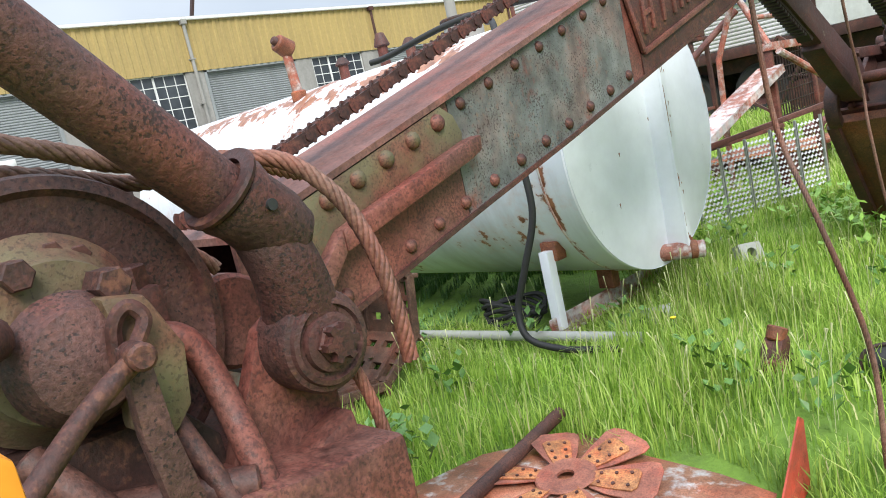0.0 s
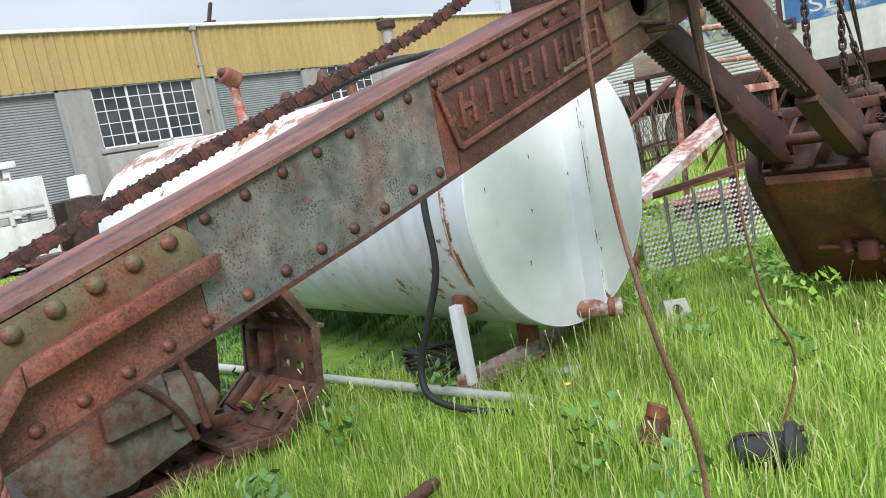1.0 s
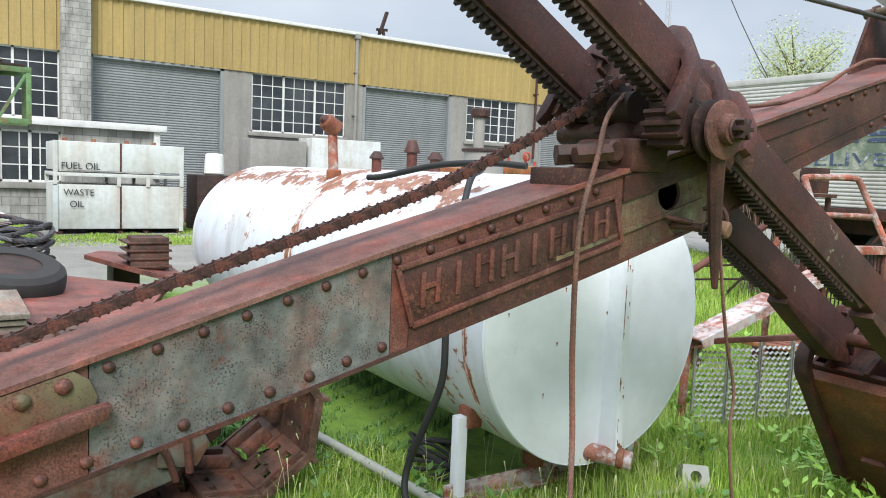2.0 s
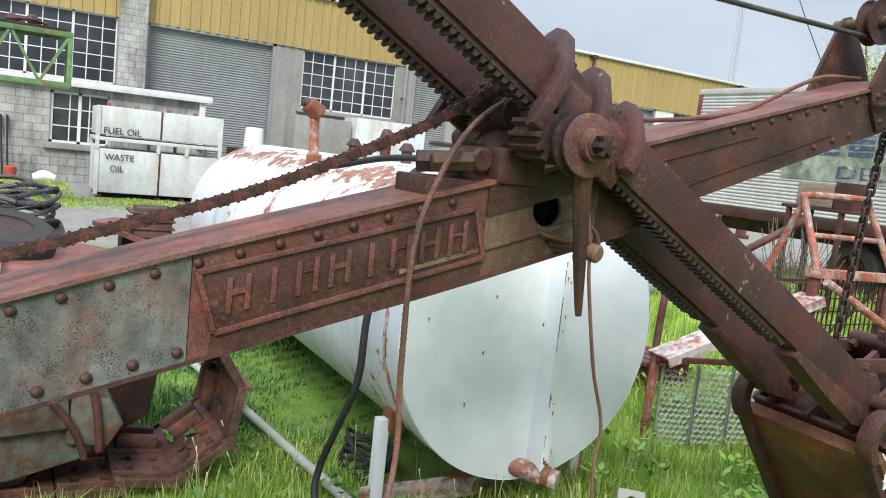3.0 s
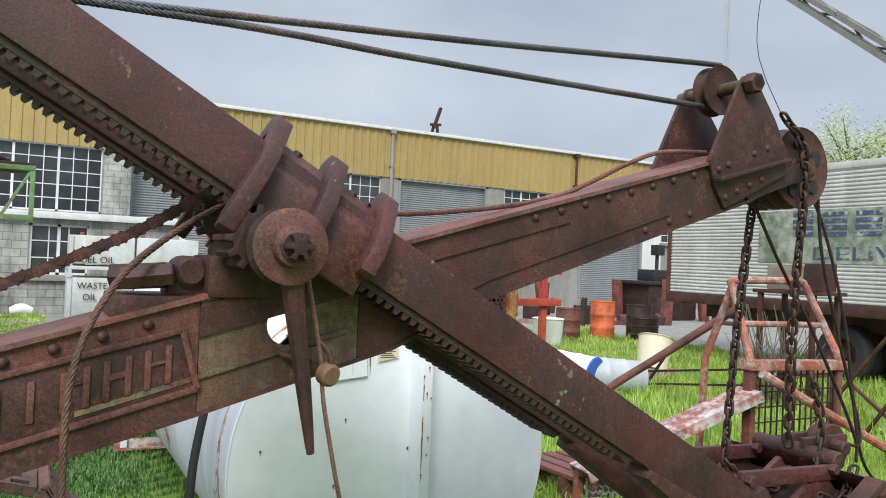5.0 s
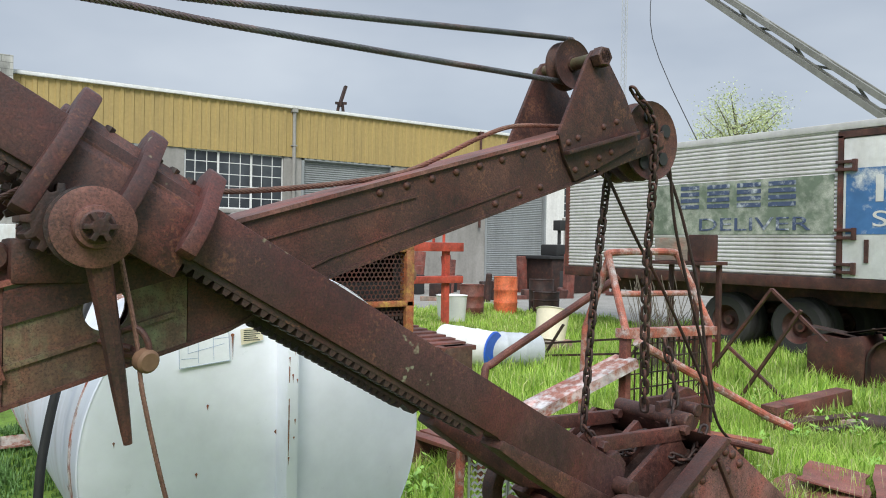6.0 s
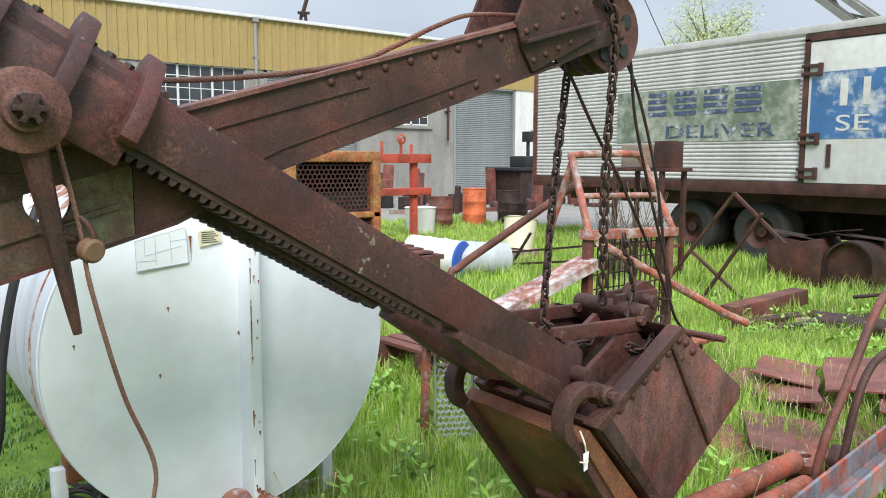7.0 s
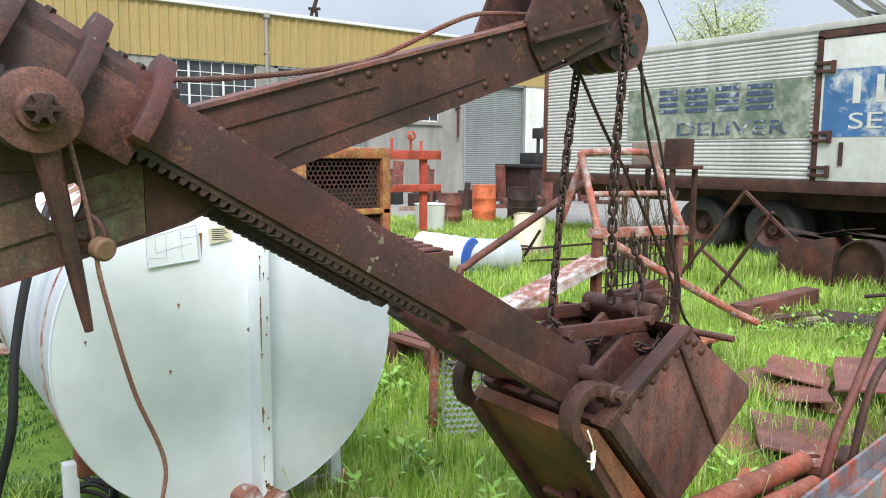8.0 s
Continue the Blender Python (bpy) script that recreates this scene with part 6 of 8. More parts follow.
# ---- fan on a rusty sheet ----
sheet = thing("sheet_metal_panel", "crumpled rusty sheet with peeling white paint in the grass", "metal sheet", (-0.8, 2.6, -0.1))
bm = BM()
out = [(-1.40, 2.18), (-1.28, 2.62), (-1.02, 2.90), (-0.72, 2.82), (-0.42, 2.80), (-0.22, 2.74), (-0.15, 2.40), (-0.40, 1.95), (-0.95, 1.85)]
c0 = bm.verts.new((-0.8, 2.5, -0.045))
mid = [bm.verts.new((-0.8 + (x + 0.8) * 0.55, 2.5 + (y - 2.5) * 0.55, -0.05 + 0.008 * math.sin(i * 2.2))) for i, (x, y) in enumerate(out)]
rim_ = [bm.verts.new((x, y, -0.055 + 0.02 * math.sin(i * 3.1))) for i, (x, y) in enumerate(out)]
n = len(out)
for i in range(n):
    j = (i + 1) % n
    bm.faces.new((c0, mid[i], mid[j]))
    bm.faces.new((mid[i], rim_[i], rim_[j], mid[j]))
bmesh.ops.recalc_face_normals(bm, faces=bm.faces[:])
sh = part("sheet", bm, SHEET_RUST, sheet)
sm = sh.modifiers.new("thick", "SOLIDIFY")
sm.thickness = 0.004
part("red_flap", prism(BM(), [(2.57, -0.12), (2.86, 0.145), (2.885, 0.125), (2.87, -0.12)], -0.180, -0.174), RED_PAINT, sheet, "upturned red painted corner")
fan = thing("cooling_fan", "six-bladed rusty cooling fan lying on a metal sheet", "fan", (-0.83, 2.55, -0.06))
fm = Matrix.Translation((-0.83, 2.55, -0.03)) @ Matrix.Rotation(radians(4), 4, "X")
bm = BM()
lathe(bm, [(0.030, 0.012), (0.10, 0.012), (0.105, 0.016), (0.10, 0.022), (0.030, 0.022)], 30, fm, True)
part("hub", bm, FAN_RED, fan)
for k in range(6):
    m = fm @ Matrix.Rotation(k * math.pi / 3 + 0.25, 4, "Z")
    bm = BM()
    tip = m @ Matrix.Rotation(radians(9), 4, "X") @ Matrix.Rotation(radians(-90), 4, "Y")
    prism(bm, [(-0.038, -0.09), (-0.062, -0.15), (-0.088, -0.27), (-0.080, -0.30), (-0.05, -0.315), (0.05, -0.315), (0.085, -0.298), (0.092, -0.26), (0.06, -0.15), (0.038, -0.09)], 0.008, 0.012, 0, tip)
    blade = part("blade", bm, FAN_RED, fan, "wide flat rusty blade")
    b1 = BM()
    prism(b1, [(-0.030, -0.085), (-0.042, -0.15), (-0.050, -0.235), (-0.034, -0.25), (0.034, -0.25), (0.050, -0.235), (0.042, -0.15), (0.030, -0.085)], 0.013, 0.018, 0.001, tip)
    part("blade_arm", b1, FAN_ORANGE, fan, "orange rusty riveted arm")
    for rr, s in ((0.12, -0.02), (0.12, 0.02), (0.17, -0.024), (0.17, 0.024), (0.22, -0.028), (0.22, 0.028)):
        b2 = BM()
        cyl(b2, (0.017, s, -rr), (0.023, s, -rr), 0.006, seg=8)
        b2.transform(tip)
        part("blade_rivet", b2, RUST, fan)
tagged(part("pipe", cyl(BM(), (-1.02, 2.14, -0.015), (-1.13, 2.93, 0.0), 0.026, seg=14), RUST), "rusty pipe lying across the metal sheet", "pipe")
tagged(part("flat_bar", box(BM(), (-1.25, 2.18, -0.09), (-1.0, 2.24, -0.04), bevel=0.005), RUST_DARK), "short dark rusty bar on the sheet", "bar")
lump = thing("scrap_lump", "corroded orange-brown lump of scrap in the grass", "scrap", (-0.5, 3.5, 0.0))
bm = BM()
prism(bm, [(3.455, -0.03), (3.45, 0.05), (3.47, 0.085), (3.50, 0.12), (3.555, 0.135), (3.575, 0.115), (3.57, 0.04), (3.55, -0.03)], -0.55, -0.47, 0.010)
part("body", bm, RUST, lump)
part("cap", cyl(BM(), (-0.51, 3.525, 0.115), (-0.50, 3.55, 0.165), 0.036, 0.040, 12, 0.006), RUST_ORANGE, lump, "bright orange rusted end")
random.seed(31)
for k in range(9):
    c = Vector((-0.47 + random.uniform(-0.06, 0.02), 3.47 + random.uniform(-0.05, 0.08), random.uniform(-0.01, 0.07)))
    part("rust_flake", box(BM(), (-0.018, -0.024, -0.008), (0.018, 0.024, 0.008), Matrix.Translation(c) @ Matrix.Rotation(random.uniform(0, 3), 4, "X") @ Matrix.Rotation(random.uniform(0, 3), 4, "Z"), bevel=0.004), RUST_DARK if k % 2 else RUST_RED, lump)
junk = thing("black_hub_part", "black greasy mechanical part half hidden in the grass", "machine part", (-0.1, 3.58, 0.0))
part("body", cyl(BM(), (-0.18, 3.50, 0.06), (0.02, 3.56, 0.08), 0.06, seg=16, edge=0.01), BLACK, junk)
part("flange", cyl(BM(), (-0.03, 3.54, 0.08), (0.0, 3.55, 0.08), 0.09, seg=18, edge=0.005), BLACK, junk)
rod("strap", [(-0.20, 3.47, 0.0), (-0.19, 3.48, 0.10), (-0.12, 3.51, 0.13), (-0.04, 3.54, 0.10)], 0.007, RUST_DARK, junk)
for k in range(6):
    a = k * math.pi / 3
    part("bolt", hexagon(BM(), (0.0, 3.55 + math.cos(a) * 0.066, 0.08 + math.sin(a) * 0.066), (0.012, 3.553 + math.cos(a) * 0.066, 0.08 + math.sin(a) * 0.066), 0.011), RUST_DARK, junk)

# ---- tubular cage, chute and mesh panels behind the bucket ----
cage = thing("tube_cage", "rusty tubular guard cage with peeling white paint and a wire grid", "cage", (-1.75, 7.3, 0.0))
ML, MR, TL, TR = (-1.70, 6.85, 1.235), (-1.70, 7.74, 1.205), (-1.95, 6.95, 1.70), (-1.90, 7.62, 1.71)
bar("shelf", (-1.72, 6.83, 1.215), (-1.72, 7.77, 1.19), 0.10, 0.06, PEEL_WHITE, cage, "red-white shelf channel")
rod("tube", [ML, TL], 0.025, PEEL_WHITE, cage, n=1)
rod("tube", [MR, TR], 0.025, PEEL_WHITE, cage, n=1)
rod("tube", [(-1.95, 6.95, 1.70), (-1.96, 7.0, 1.73), (-1.92, 7.55, 1.74), (-1.90, 7.62, 1.71)], 0.025, PEEL_WHITE, cage)
rod("tube", [(-1.83, 6.90, 1.46), (-1.81, 7.68, 1.45)], 0.02, PEEL_WHITE, cage, n=1)
rod("tube", [(-1.95, 6.95, 1.68), (-2.15, 6.95, 1.2), (-2.2, 6.95, 0.02)], 0.025, PEEL_WHITE, cage, n=1)
for yy in (6.87, 7.72):
    bar("post", (-1.72, yy, 0.0), (-1.72, yy, 1.20), 0.06, 0.05, RUST_RED, cage)
rod("diagonal", [(-1.64, 6.88, 1.17), (-1.42, 8.02, 0.60), (-1.36, 8.20, 0.52)], 0.028, PEEL_WHITE, cage, n=1)
for k in range(15):
    bar("grid_wire", (-1.72, 6.91 + k * 0.056, 0.62), (-1.72, 6.91 + k * 0.056, 1.18), 0.008, 0.008, RUST_DARK, cage, bevel=0)
for k in range(6):
    bar("grid_wire", (-1.716, 6.88, 0.66 + k * 0.095), (-1.716, 7.72, 0.66 + k * 0.095), 0.008, 0.008, RUST_DARK, cage, bevel=0)
rod("long_pole", [(-2.62, 6.42, 0.03), (-2.60, 6.42, 0.82), (-2.60, 6.50, 0.93), (-2.42, 6.72, 1.14), (-2.10, 7.10, 1.50), (-2.04, 7.16, 1.56)], 0.028, RUST_RED, cage, "bent rusty pole", 10, 4)

chute = thing("steel_channel", "rusty steel channel with flaking white paint, leaning on the cage", "channel", (-1.8, 6.2, 0.3))
m, d = frame_to((-1.90, 5.70, 0.63), (-1.72, 6.88, 1.06))
bm = BM()
box(bm, (-0.10, -0.006, 0), (0.10, 0.006, d), m)
box(bm, (-0.106, -0.055, 0), (-0.098, 0.006, d), m)
box(bm, (0.098, -0.055, 0), (0.106, 0.006, d), m)
bm.transform(Matrix.Identity(4))
part("channel", bm, CHANNEL_WHITE, chute)
bar("leg", (-1.95, 5.72, 0.0), (-1.95, 5.74, 0.64), 0.04, 0.04, PEEL_WHITE, chute)
bar("rail", (-1.92, 5.72, 0.60), (-0.95, 6.30, 0.80), 0.035, 0.035, RUST_RED, chute)
bar("rail", (-1.92, 5.72, 0.59), (-1.68, 6.86, 0.60), 0.03, 0.03, RUST_RED, chute)

mesh_m = BM()
for r in range(14):
    for c in range(6):
        x0, z0 = c * 0.036 + (0.018 if r % 2 else 0), r * 0.036
        pts = [(x0, z0), (x0 + 0.018, z0 + 0.015), (x0 + 0.036, z0)]
        for (a, za), (b, zb) in zip(pts, pts[1:]):
            v = [mesh_m.verts.new(q) for q in ((a, -0.006, za), (b, -0.006, zb), (b, 0.006, zb + 0.012), (a, 0.006, za + 0.012))]
            mesh_m.faces.new(v)
box(mesh_m, (-0.004, -0.01, -0.01), (0.008, 0.012, 0.52))
box(mesh_m, (0.228, -0.01, -0.01), (0.240, 0.012, 0.52))
mesh_me = mesh_of("mesh_panel", mesh_m, GALV, 20)
m0 = Matrix.Translation((-1.90, 5.76, 0.06)) @ Matrix.Rotation(math.atan2(1.05, 0.55), 4, "Z")
for k in range(5):
    ob = new("expanded_metal_panel", mesh_me)
    ob.matrix_world = Matrix.Translation((-1.90 + 0.105 * k, 5.76 + 0.20 * k, 0.05 + 0.02 * k)) @ Matrix.Rotation(math.atan2(0.20, 0.105), 4, "Z")
    tagged(ob, "galvanised expanded-metal panel standing in the grass", "mesh panel", "expanded-metal panels by the chute")
pallet = thing("rusty_tray", "orange-brown slatted steel tray lying in the grass", "tray", (-2.2, 8.2, 0.0))
for k in range(6):
    bar("slat", (-2.75, 7.55 + k * 0.14, 0.27), (-1.75, 7.75 + k * 0.14, 0.29), 0.11, 0.03, RUST_ORANGE if k % 3 else YELLOW_RAD, pallet)
for x in (-2.6, -1.95):
    bar("runner", (x, 7.5, 0.13), (x, 8.5, 0.13), 0.08, 0.26, RUST, pallet)
tray2 = thing("rusty_tray", "small red-brown ribbed tray beside the tank", "tray", (-3.2, 6.6, 0.0))
for k in range(5):
    bar("slat", (-3.35, 6.3 + k * 0.13, 0.30), (-2.7, 6.35 + k * 0.13, 0.30), 0.10, 0.03, RUST_RED, tray2)
bar("runner", (-3.25, 6.25, 0.14), (-3.25, 6.95, 0.14), 0.08, 0.28, RUST, tray2)
bar("runner", (-2.8, 6.28, 0.14), (-2.8, 6.98, 0.14), 0.08, 0.28, RUST, tray2)

# ---- plates, beams and frames in the grass on the far side of the bucket ----
def plate(label, c, size, rz, tilt, mat, name="steel_plate", jag=0.04, thick=0.012):
    bm = BM()
    out = []
    for u, v in ((-1, -1), (-0.2, -1), (0.5, -1), (1, -1), (1, 0.1), (1, 1), (0.2, 1), (-0.5, 1), (-1, 1), (-1, 0.2)):
        k = jag * (0.35 if abs(u) + abs(v) > 1.9 else 0.8)
        out.append((u * size[0] / 2 + random.uniform(-k, k), v * size[1] / 2 + random.uniform(-k, k)))
    prism(bm, out, -thick / 2, thick / 2)
    bm.transform(Matrix.Translation(c) @ Matrix.Rotation(radians(rz), 4, "Z") @ Matrix.Rotation(radians(tilt), 4, "Y") @ Matrix.Rotation(radians(-90), 4, "Y"))
    ob = part(name, bm, mat)
    return tagged(ob, label, "steel plate", "scrap plates in the grass")


for c, sz, rz, tilt in (((-1.12, 8.35, 0.20), (0.55, 0.40), 20, 6), ((-0.95, 8.12, 0.15), (0.62, 0.35), 30, -5), ((-1.20, 8.12, 0.13), (0.50, 0.42), 8, 4), ((-0.72, 8.55, 0.23), (0.95, 0.40), 25, -6), ((-1.0, 8.3, 0.09), (0.8, 0.5), 15, 2),
                        ((-0.55, 7.25, 0.14), (0.62, 0.42), 35, 4), ((-0.72, 6.95, 0.09), (0.35, 0.4), -20, 12), ((-0.35, 7.9, 0.07), (0.6, 0.3), 10, -4), ((-0.30, 8.3, 0.17), (0.6, 0.35), 25, 5)):
    plate("red-oxide rusty steel offcut stacked in the grass", c, sz, rz, tilt, RED_PLATE)
for i, (p0, p1, w, h, mt) in enumerate((((-2.62, 10.0, 0.16), (-2.55, 11.3, 0.22), 0.18, 0.16, RUST_RED), ((-2.45, 9.9, 0.08), (-2.2, 11.1, 0.08), 0.14, 0.10, RUST), ((-2.8, 10.3, 0.06), (-1.7, 11.0, 0.06), 0.12, 0.10, TIMBER), ((-2.2, 10.1, 0.05), (-1.9, 11.6, 0.05), 0.10, 0.08, RUST_DARK))):
    ob = tagged(bar("beam", p0, p1, w, h, mt, None), "old beam lying in the grass with other scrap", "beam", "scrap beams in the grass")
for c, r in (((-1.95, 10.55, 0.12), 0.13), ((-1.75, 10.75, 0.10), 0.11), ((-1.6, 10.9, 0.08), 0.10)):
    tagged(part("pipe_offcut", cyl(BM(), (c[0] - 0.05, c[1], c[2]), (c[0] + 0.25, c[1] + 0.12, c[2]), r * 0.8, seg=14), RUST_DARK), "dark rusty pipe offcut in the scrap heap", "pipe")
stove = thing("rusty_boiler", "crumpled brown boiler casing with an arched end lying in the grass", "boiler casing", (-3.3, 13.5, 0.0))
def arch(r, n=14):
    return [(-2.96 + math.cos(a) * r, 0.30 + math.sin(a) * r * 1.1) for a in (math.pi * k / n for k in range(n + 1))]


UPRIGHT = Matrix.Rotation(radians(90), 4, "Z") @ Matrix.Diagonal((1, -1, 1, 1))
part("arched_shell", prism(BM(), [(-2.63, 0.0)] + arch(0.33) + [(-3.29, 0.0), (-3.27, 0.0)] + arch(0.305)[::-1] + [(-2.655, 0.0)], 13.3, 14.1, m=UPRIGHT), RUST_DARK, stove, "dark arched shell")
part("arch_end", prism(BM(), [(-2.655, 0.0)] + arch(0.305) + [(-3.265, 0.0)], 13.40, 13.42, m=UPRIGHT), RUST, stove)
part("side_casing", prism(BM(), [(-4.06, -0.02), (-4.07, 0.58), (-3.86, 0.64), (-3.60, 0.60), (-3.36, 0.66), (-3.29, 0.50), (-3.31, -0.02)], 13.28, 13.9, 0.012, m=UPRIGHT), RUST, stove, "dented brown casing side")
for x0, y0, z0, rz, tl in ((-3.75, 13.5, 0.67, 20, 9), (-3.35, 13.6, 0.72, -15, -12), (-3.0, 13.7, 0.70, 35, 7)):
    part("loose_sheet", box(BM(), (-0.34, -0.20, -0.006), (0.34, 0.20, 0.006), Matrix.Translation((x0, y0, z0)) @ Matrix.Rotation(radians(rz), 4, "Z") @ Matrix.Rotation(radians(tl), 4, "Y")), RUST_DARK, stove, "bent loose sheet on top")

fr = thing("bent_tube_stand", "thin rusty bent tube frame standing in the grass", "frame", (-1.3, 11.2, 0.0))
rod("tube", [(-1.95, 11.2, 0.30), (-1.2, 11.45, 0.46), (-0.7, 11.5, 0.44), (-0.65, 11.5, 0.03)], 0.02, RUST_DARK, fr)
rod("tube", [(-1.25, 11.43, 0.45), (-1.3, 11.4, 0.02)], 0.018, RUST_DARK, fr, n=1)
rod("tube", [(-1.3, 11.4, 0.4), (-0.8, 10.8, 0.1)], 0.018, RUST_DARK, fr, n=1)
tri_ = thing("angle_iron_stand", "rusty angle-iron trestle frame standing before the trailer", "trestle", (-3.3, 11.0, 0.0))
for p0, p1 in (((-3.22, 11.0, 1.33), (-4.22, 11.0, 0.03)), ((-3.22, 11.0, 1.33), (-2.62, 11.05, 0.80)), ((-2.88, 11.0, 1.12), (-3.6, 11.0, 0.03)), ((-3.75, 11.0, 0.62), (-3.0, 11.1, 0.03))):
    bar("leg", p0, p1, 0.045, 0.03, RUST, tri_, bevel=0)
bench = thing("work_stand", "tall rusty stand with boxes on it before the trailer", "stand", (-5.2, 12.0, 0.0))
for x in (-5.6, -4.8):
    for yy in (11.8, 12.3):
        bar("leg", (x, yy, 0.0), (x, yy, 1.55), 0.06, 0.06, RUST, bench)
bar("top", (-5.7, 12.05, 1.57), (-4.7, 12.05, 1.57), 0.6, 0.05, RUST, bench)
bar("shelf", (-5.6, 12.05, 0.5), (-4.8, 12.05, 0.5), 0.5, 0.04, RUST_RED, bench)
tagged(part("wooden_box", box(BM(), (-5.55, 11.85, 1.60), (-5.0, 12.2, 1.92), bevel=0.01), TIMBER), "weathered timber box on the stand", "box")
tagged(part("metal_box", box(BM(), (-4.98, 11.85, 1.60), (-4.72, 12.15, 1.96), bevel=0.01), RUST), "rusty metal box on the stand", "box")
lad = thing("steel_lattice", "dark thin steel frame lying in the grass by the drums", "frame", (-6.0, 11.0, 0.0))
for p0, p1 in (((-7.0, 10.9, 0.28), (-4.8, 11.3, 0.62)), ((-7.0, 10.9, 0.10), (-4.8, 11.3, 0.40)), ((-4.8, 11.3, 0.0), (-4.8, 11.3, 0.66)), ((-6.9, 10.9, 0.0), (-6.5, 11.0, 0.62)), ((-5.2, 11.2, 0.5), (-5.6, 11.1, 0.0))):
    bar("rail", p0, p1, 0.04, 0.03, RUST_DARK, lad, bevel=0)

# foreground rack of orange-red steel at the path's end
rack_ = thing("channel_beam", "long red and grey painted steel channel lying on scrap", "channel", (0.1, 6.6, 0.0))
m, d = frame_to((0.33, 5.2, 0.36), (0.03, 7.7, 0.36))
bm = BM()
box(bm, (-0.075, -0.10, 0), (0.075, -0.085, d), m)
box(bm, (-0.075, -0.085, 0), (-0.06, 0.02, d), m)
box(bm, (0.06, -0.085, 0), (0.075, 0.02, d), m)
part("channel", bm, worn("red_grey_channel_paint", ((0.20, 0.06, 0.035), (0.33, 0.10, 0.06), (0.42, 0.16, 0.10)), paint=(0.20, 0.21, 0.225), cover=0.53, edge=0.05, patch=7, pits=0.4), rack_)
for yy in (5.6, 7.6):
    part("packing", box(BM(), (-0.10, yy, 0.0), (0.42, yy + 0.12, 0.27), bevel=0.01), TIMBER, rack_, "timber packing")
ORANGE_STEEL = worn("orange_primer_steel", ((0.13, 0.042, 0.025), (0.25, 0.080, 0.045), (0.35, 0.135, 0.080)), paint=(0.52, 0.44, 0.38), cover=0.40, edge=0.02, patch=9)
tagged(part("steel_tube", cyl(BM(), (-0.12, 5.3, 0.30), (-0.16, 6.62, 0.26), 0.05, seg=20, edge=0.006), ORANGE_STEEL), "orange-primed round steel tube in the scrap row", "tube")
tagged(part("steel_tube", cyl(BM(), (-0.02, 5.25, 0.25), (-0.04, 6.5, 0.22), 0.045, seg=20, edge=0.006), ORANGE_STEEL), "orange-primed round steel tube in the scrap row", "tube")
for c in ((-0.18, 6.75, 0.22), (-0.30, 6.45, 0.16), (-0.05, 6.95, 0.2)):
    bm = BM()
    plate_hole(bm, [(-0.11, -0.09), (0.11, -0.08), (0.13, 0.08), (-0.12, 0.09)], (0.03, 0.0), 0.035, -0.02, 0.02)
    bm.transform(Matrix.Translation(c) @ Matrix.Rotation(radians(25), 4, "Z") @ Matrix.Rotation(radians(82), 4, "Y"))
    tagged(part("lug_plate", bm, ORANGE_STEEL), "orange-brown steel lug with an eye, in the scrap row", "lug")
    part_rest = tagged(part("support_block", box(BM(), (c[0] - 0.06, c[1] - 0.06, 0.0), (c[0] + 0.06, c[1] + 0.06, c[2] - 0.015), bevel=0.008), RUST), "rusty block under the lugs", "block", "blocks under the lugs")
hoop = thing("bent_tube_hoop", "rusty bent tube hoop rising from the scrap", "tube hoop", (0.0, 6.7, 0.0))
rod("tube", [(-0.04, 6.50, 0.05), (-0.02, 6.60, 0.40), (0.0, 6.72, 0.62), (0.02, 6.95, 0.98), (0.03, 7.10, 1.08), (0.05, 7.35, 1.10), (0.06, 7.7, 1.05), (0.06, 7.9, 0.02)], 0.021, RUST_RED, hoop, seg=12)
rod("tube", [(0.0, 6.70, 0.05), (0.02, 6.78, 0.50), (0.03, 6.92, 0.72), (0.05, 7.15, 0.78), (0.07, 7.5, 0.74)], 0.019, RUST, hoop, seg=12)
part("bin", prism(BM(), [(6.80, 0.0), (6.81, 0.24), (6.86, 0.31), (6.92, 0.30), (6.96, 0.0)], -0.11, -0.05, 0.02), RUST, hoop, "rounded rusty guard")

# ---- drums, pails and barrels ----
def drum(label, at, r, h, mat, tilt=(0, 0), name="steel_drum", group="drums in the yard", lid=None, axis=None):
    th = thing(name, label, "drum", at, group)
    prof = [(0, 0), (r * 0.97, 0), (r, 0.015), (r, h * 0.30), (r * 1.03, h * 0.32), (r * 1.03, h * 0.35), (r, h * 0.37), (r, h * 0.63), (r * 1.03, h * 0.65), (r * 1.03, h * 0.68), (r, h * 0.70), (r, h - 0.02), (r * 1.03, h - 0.015), (r * 1.03, h), (r * 0.95, h), (r * 0.94, h - 0.02), (0, h - 0.02)]
    m = Matrix.Translation(at) @ Matrix.Rotation(radians(tilt[0]), 4, "X") @ Matrix.Rotation(radians(tilt[1]), 4, "Y")
    if axis:
        m = frame_to(at, Vector(at) + Vector(axis))[0]
    part("body", lathe(BM(), prof, 28, m), mat, th)
    if lid:
        part("lid", lathe(BM(), [(0, h - 0.02), (r * 0.9, h - 0.02), (r * 1.02, h + 0.005), (r * 0.96, h + 0.02), (r * 0.3, h + 0.012), (0, h + 0.012)], 28, m), lid, th, "coloured end lid")
    else:
        part("bung", lathe(BM(), [(0, h - 0.02), (0.035, h - 0.02), (0.035, h + 0.004), (0, h + 0.004)], 12, m @ Matrix.Translation((r * 0.6, 0, 0))), mat, th)
    return th


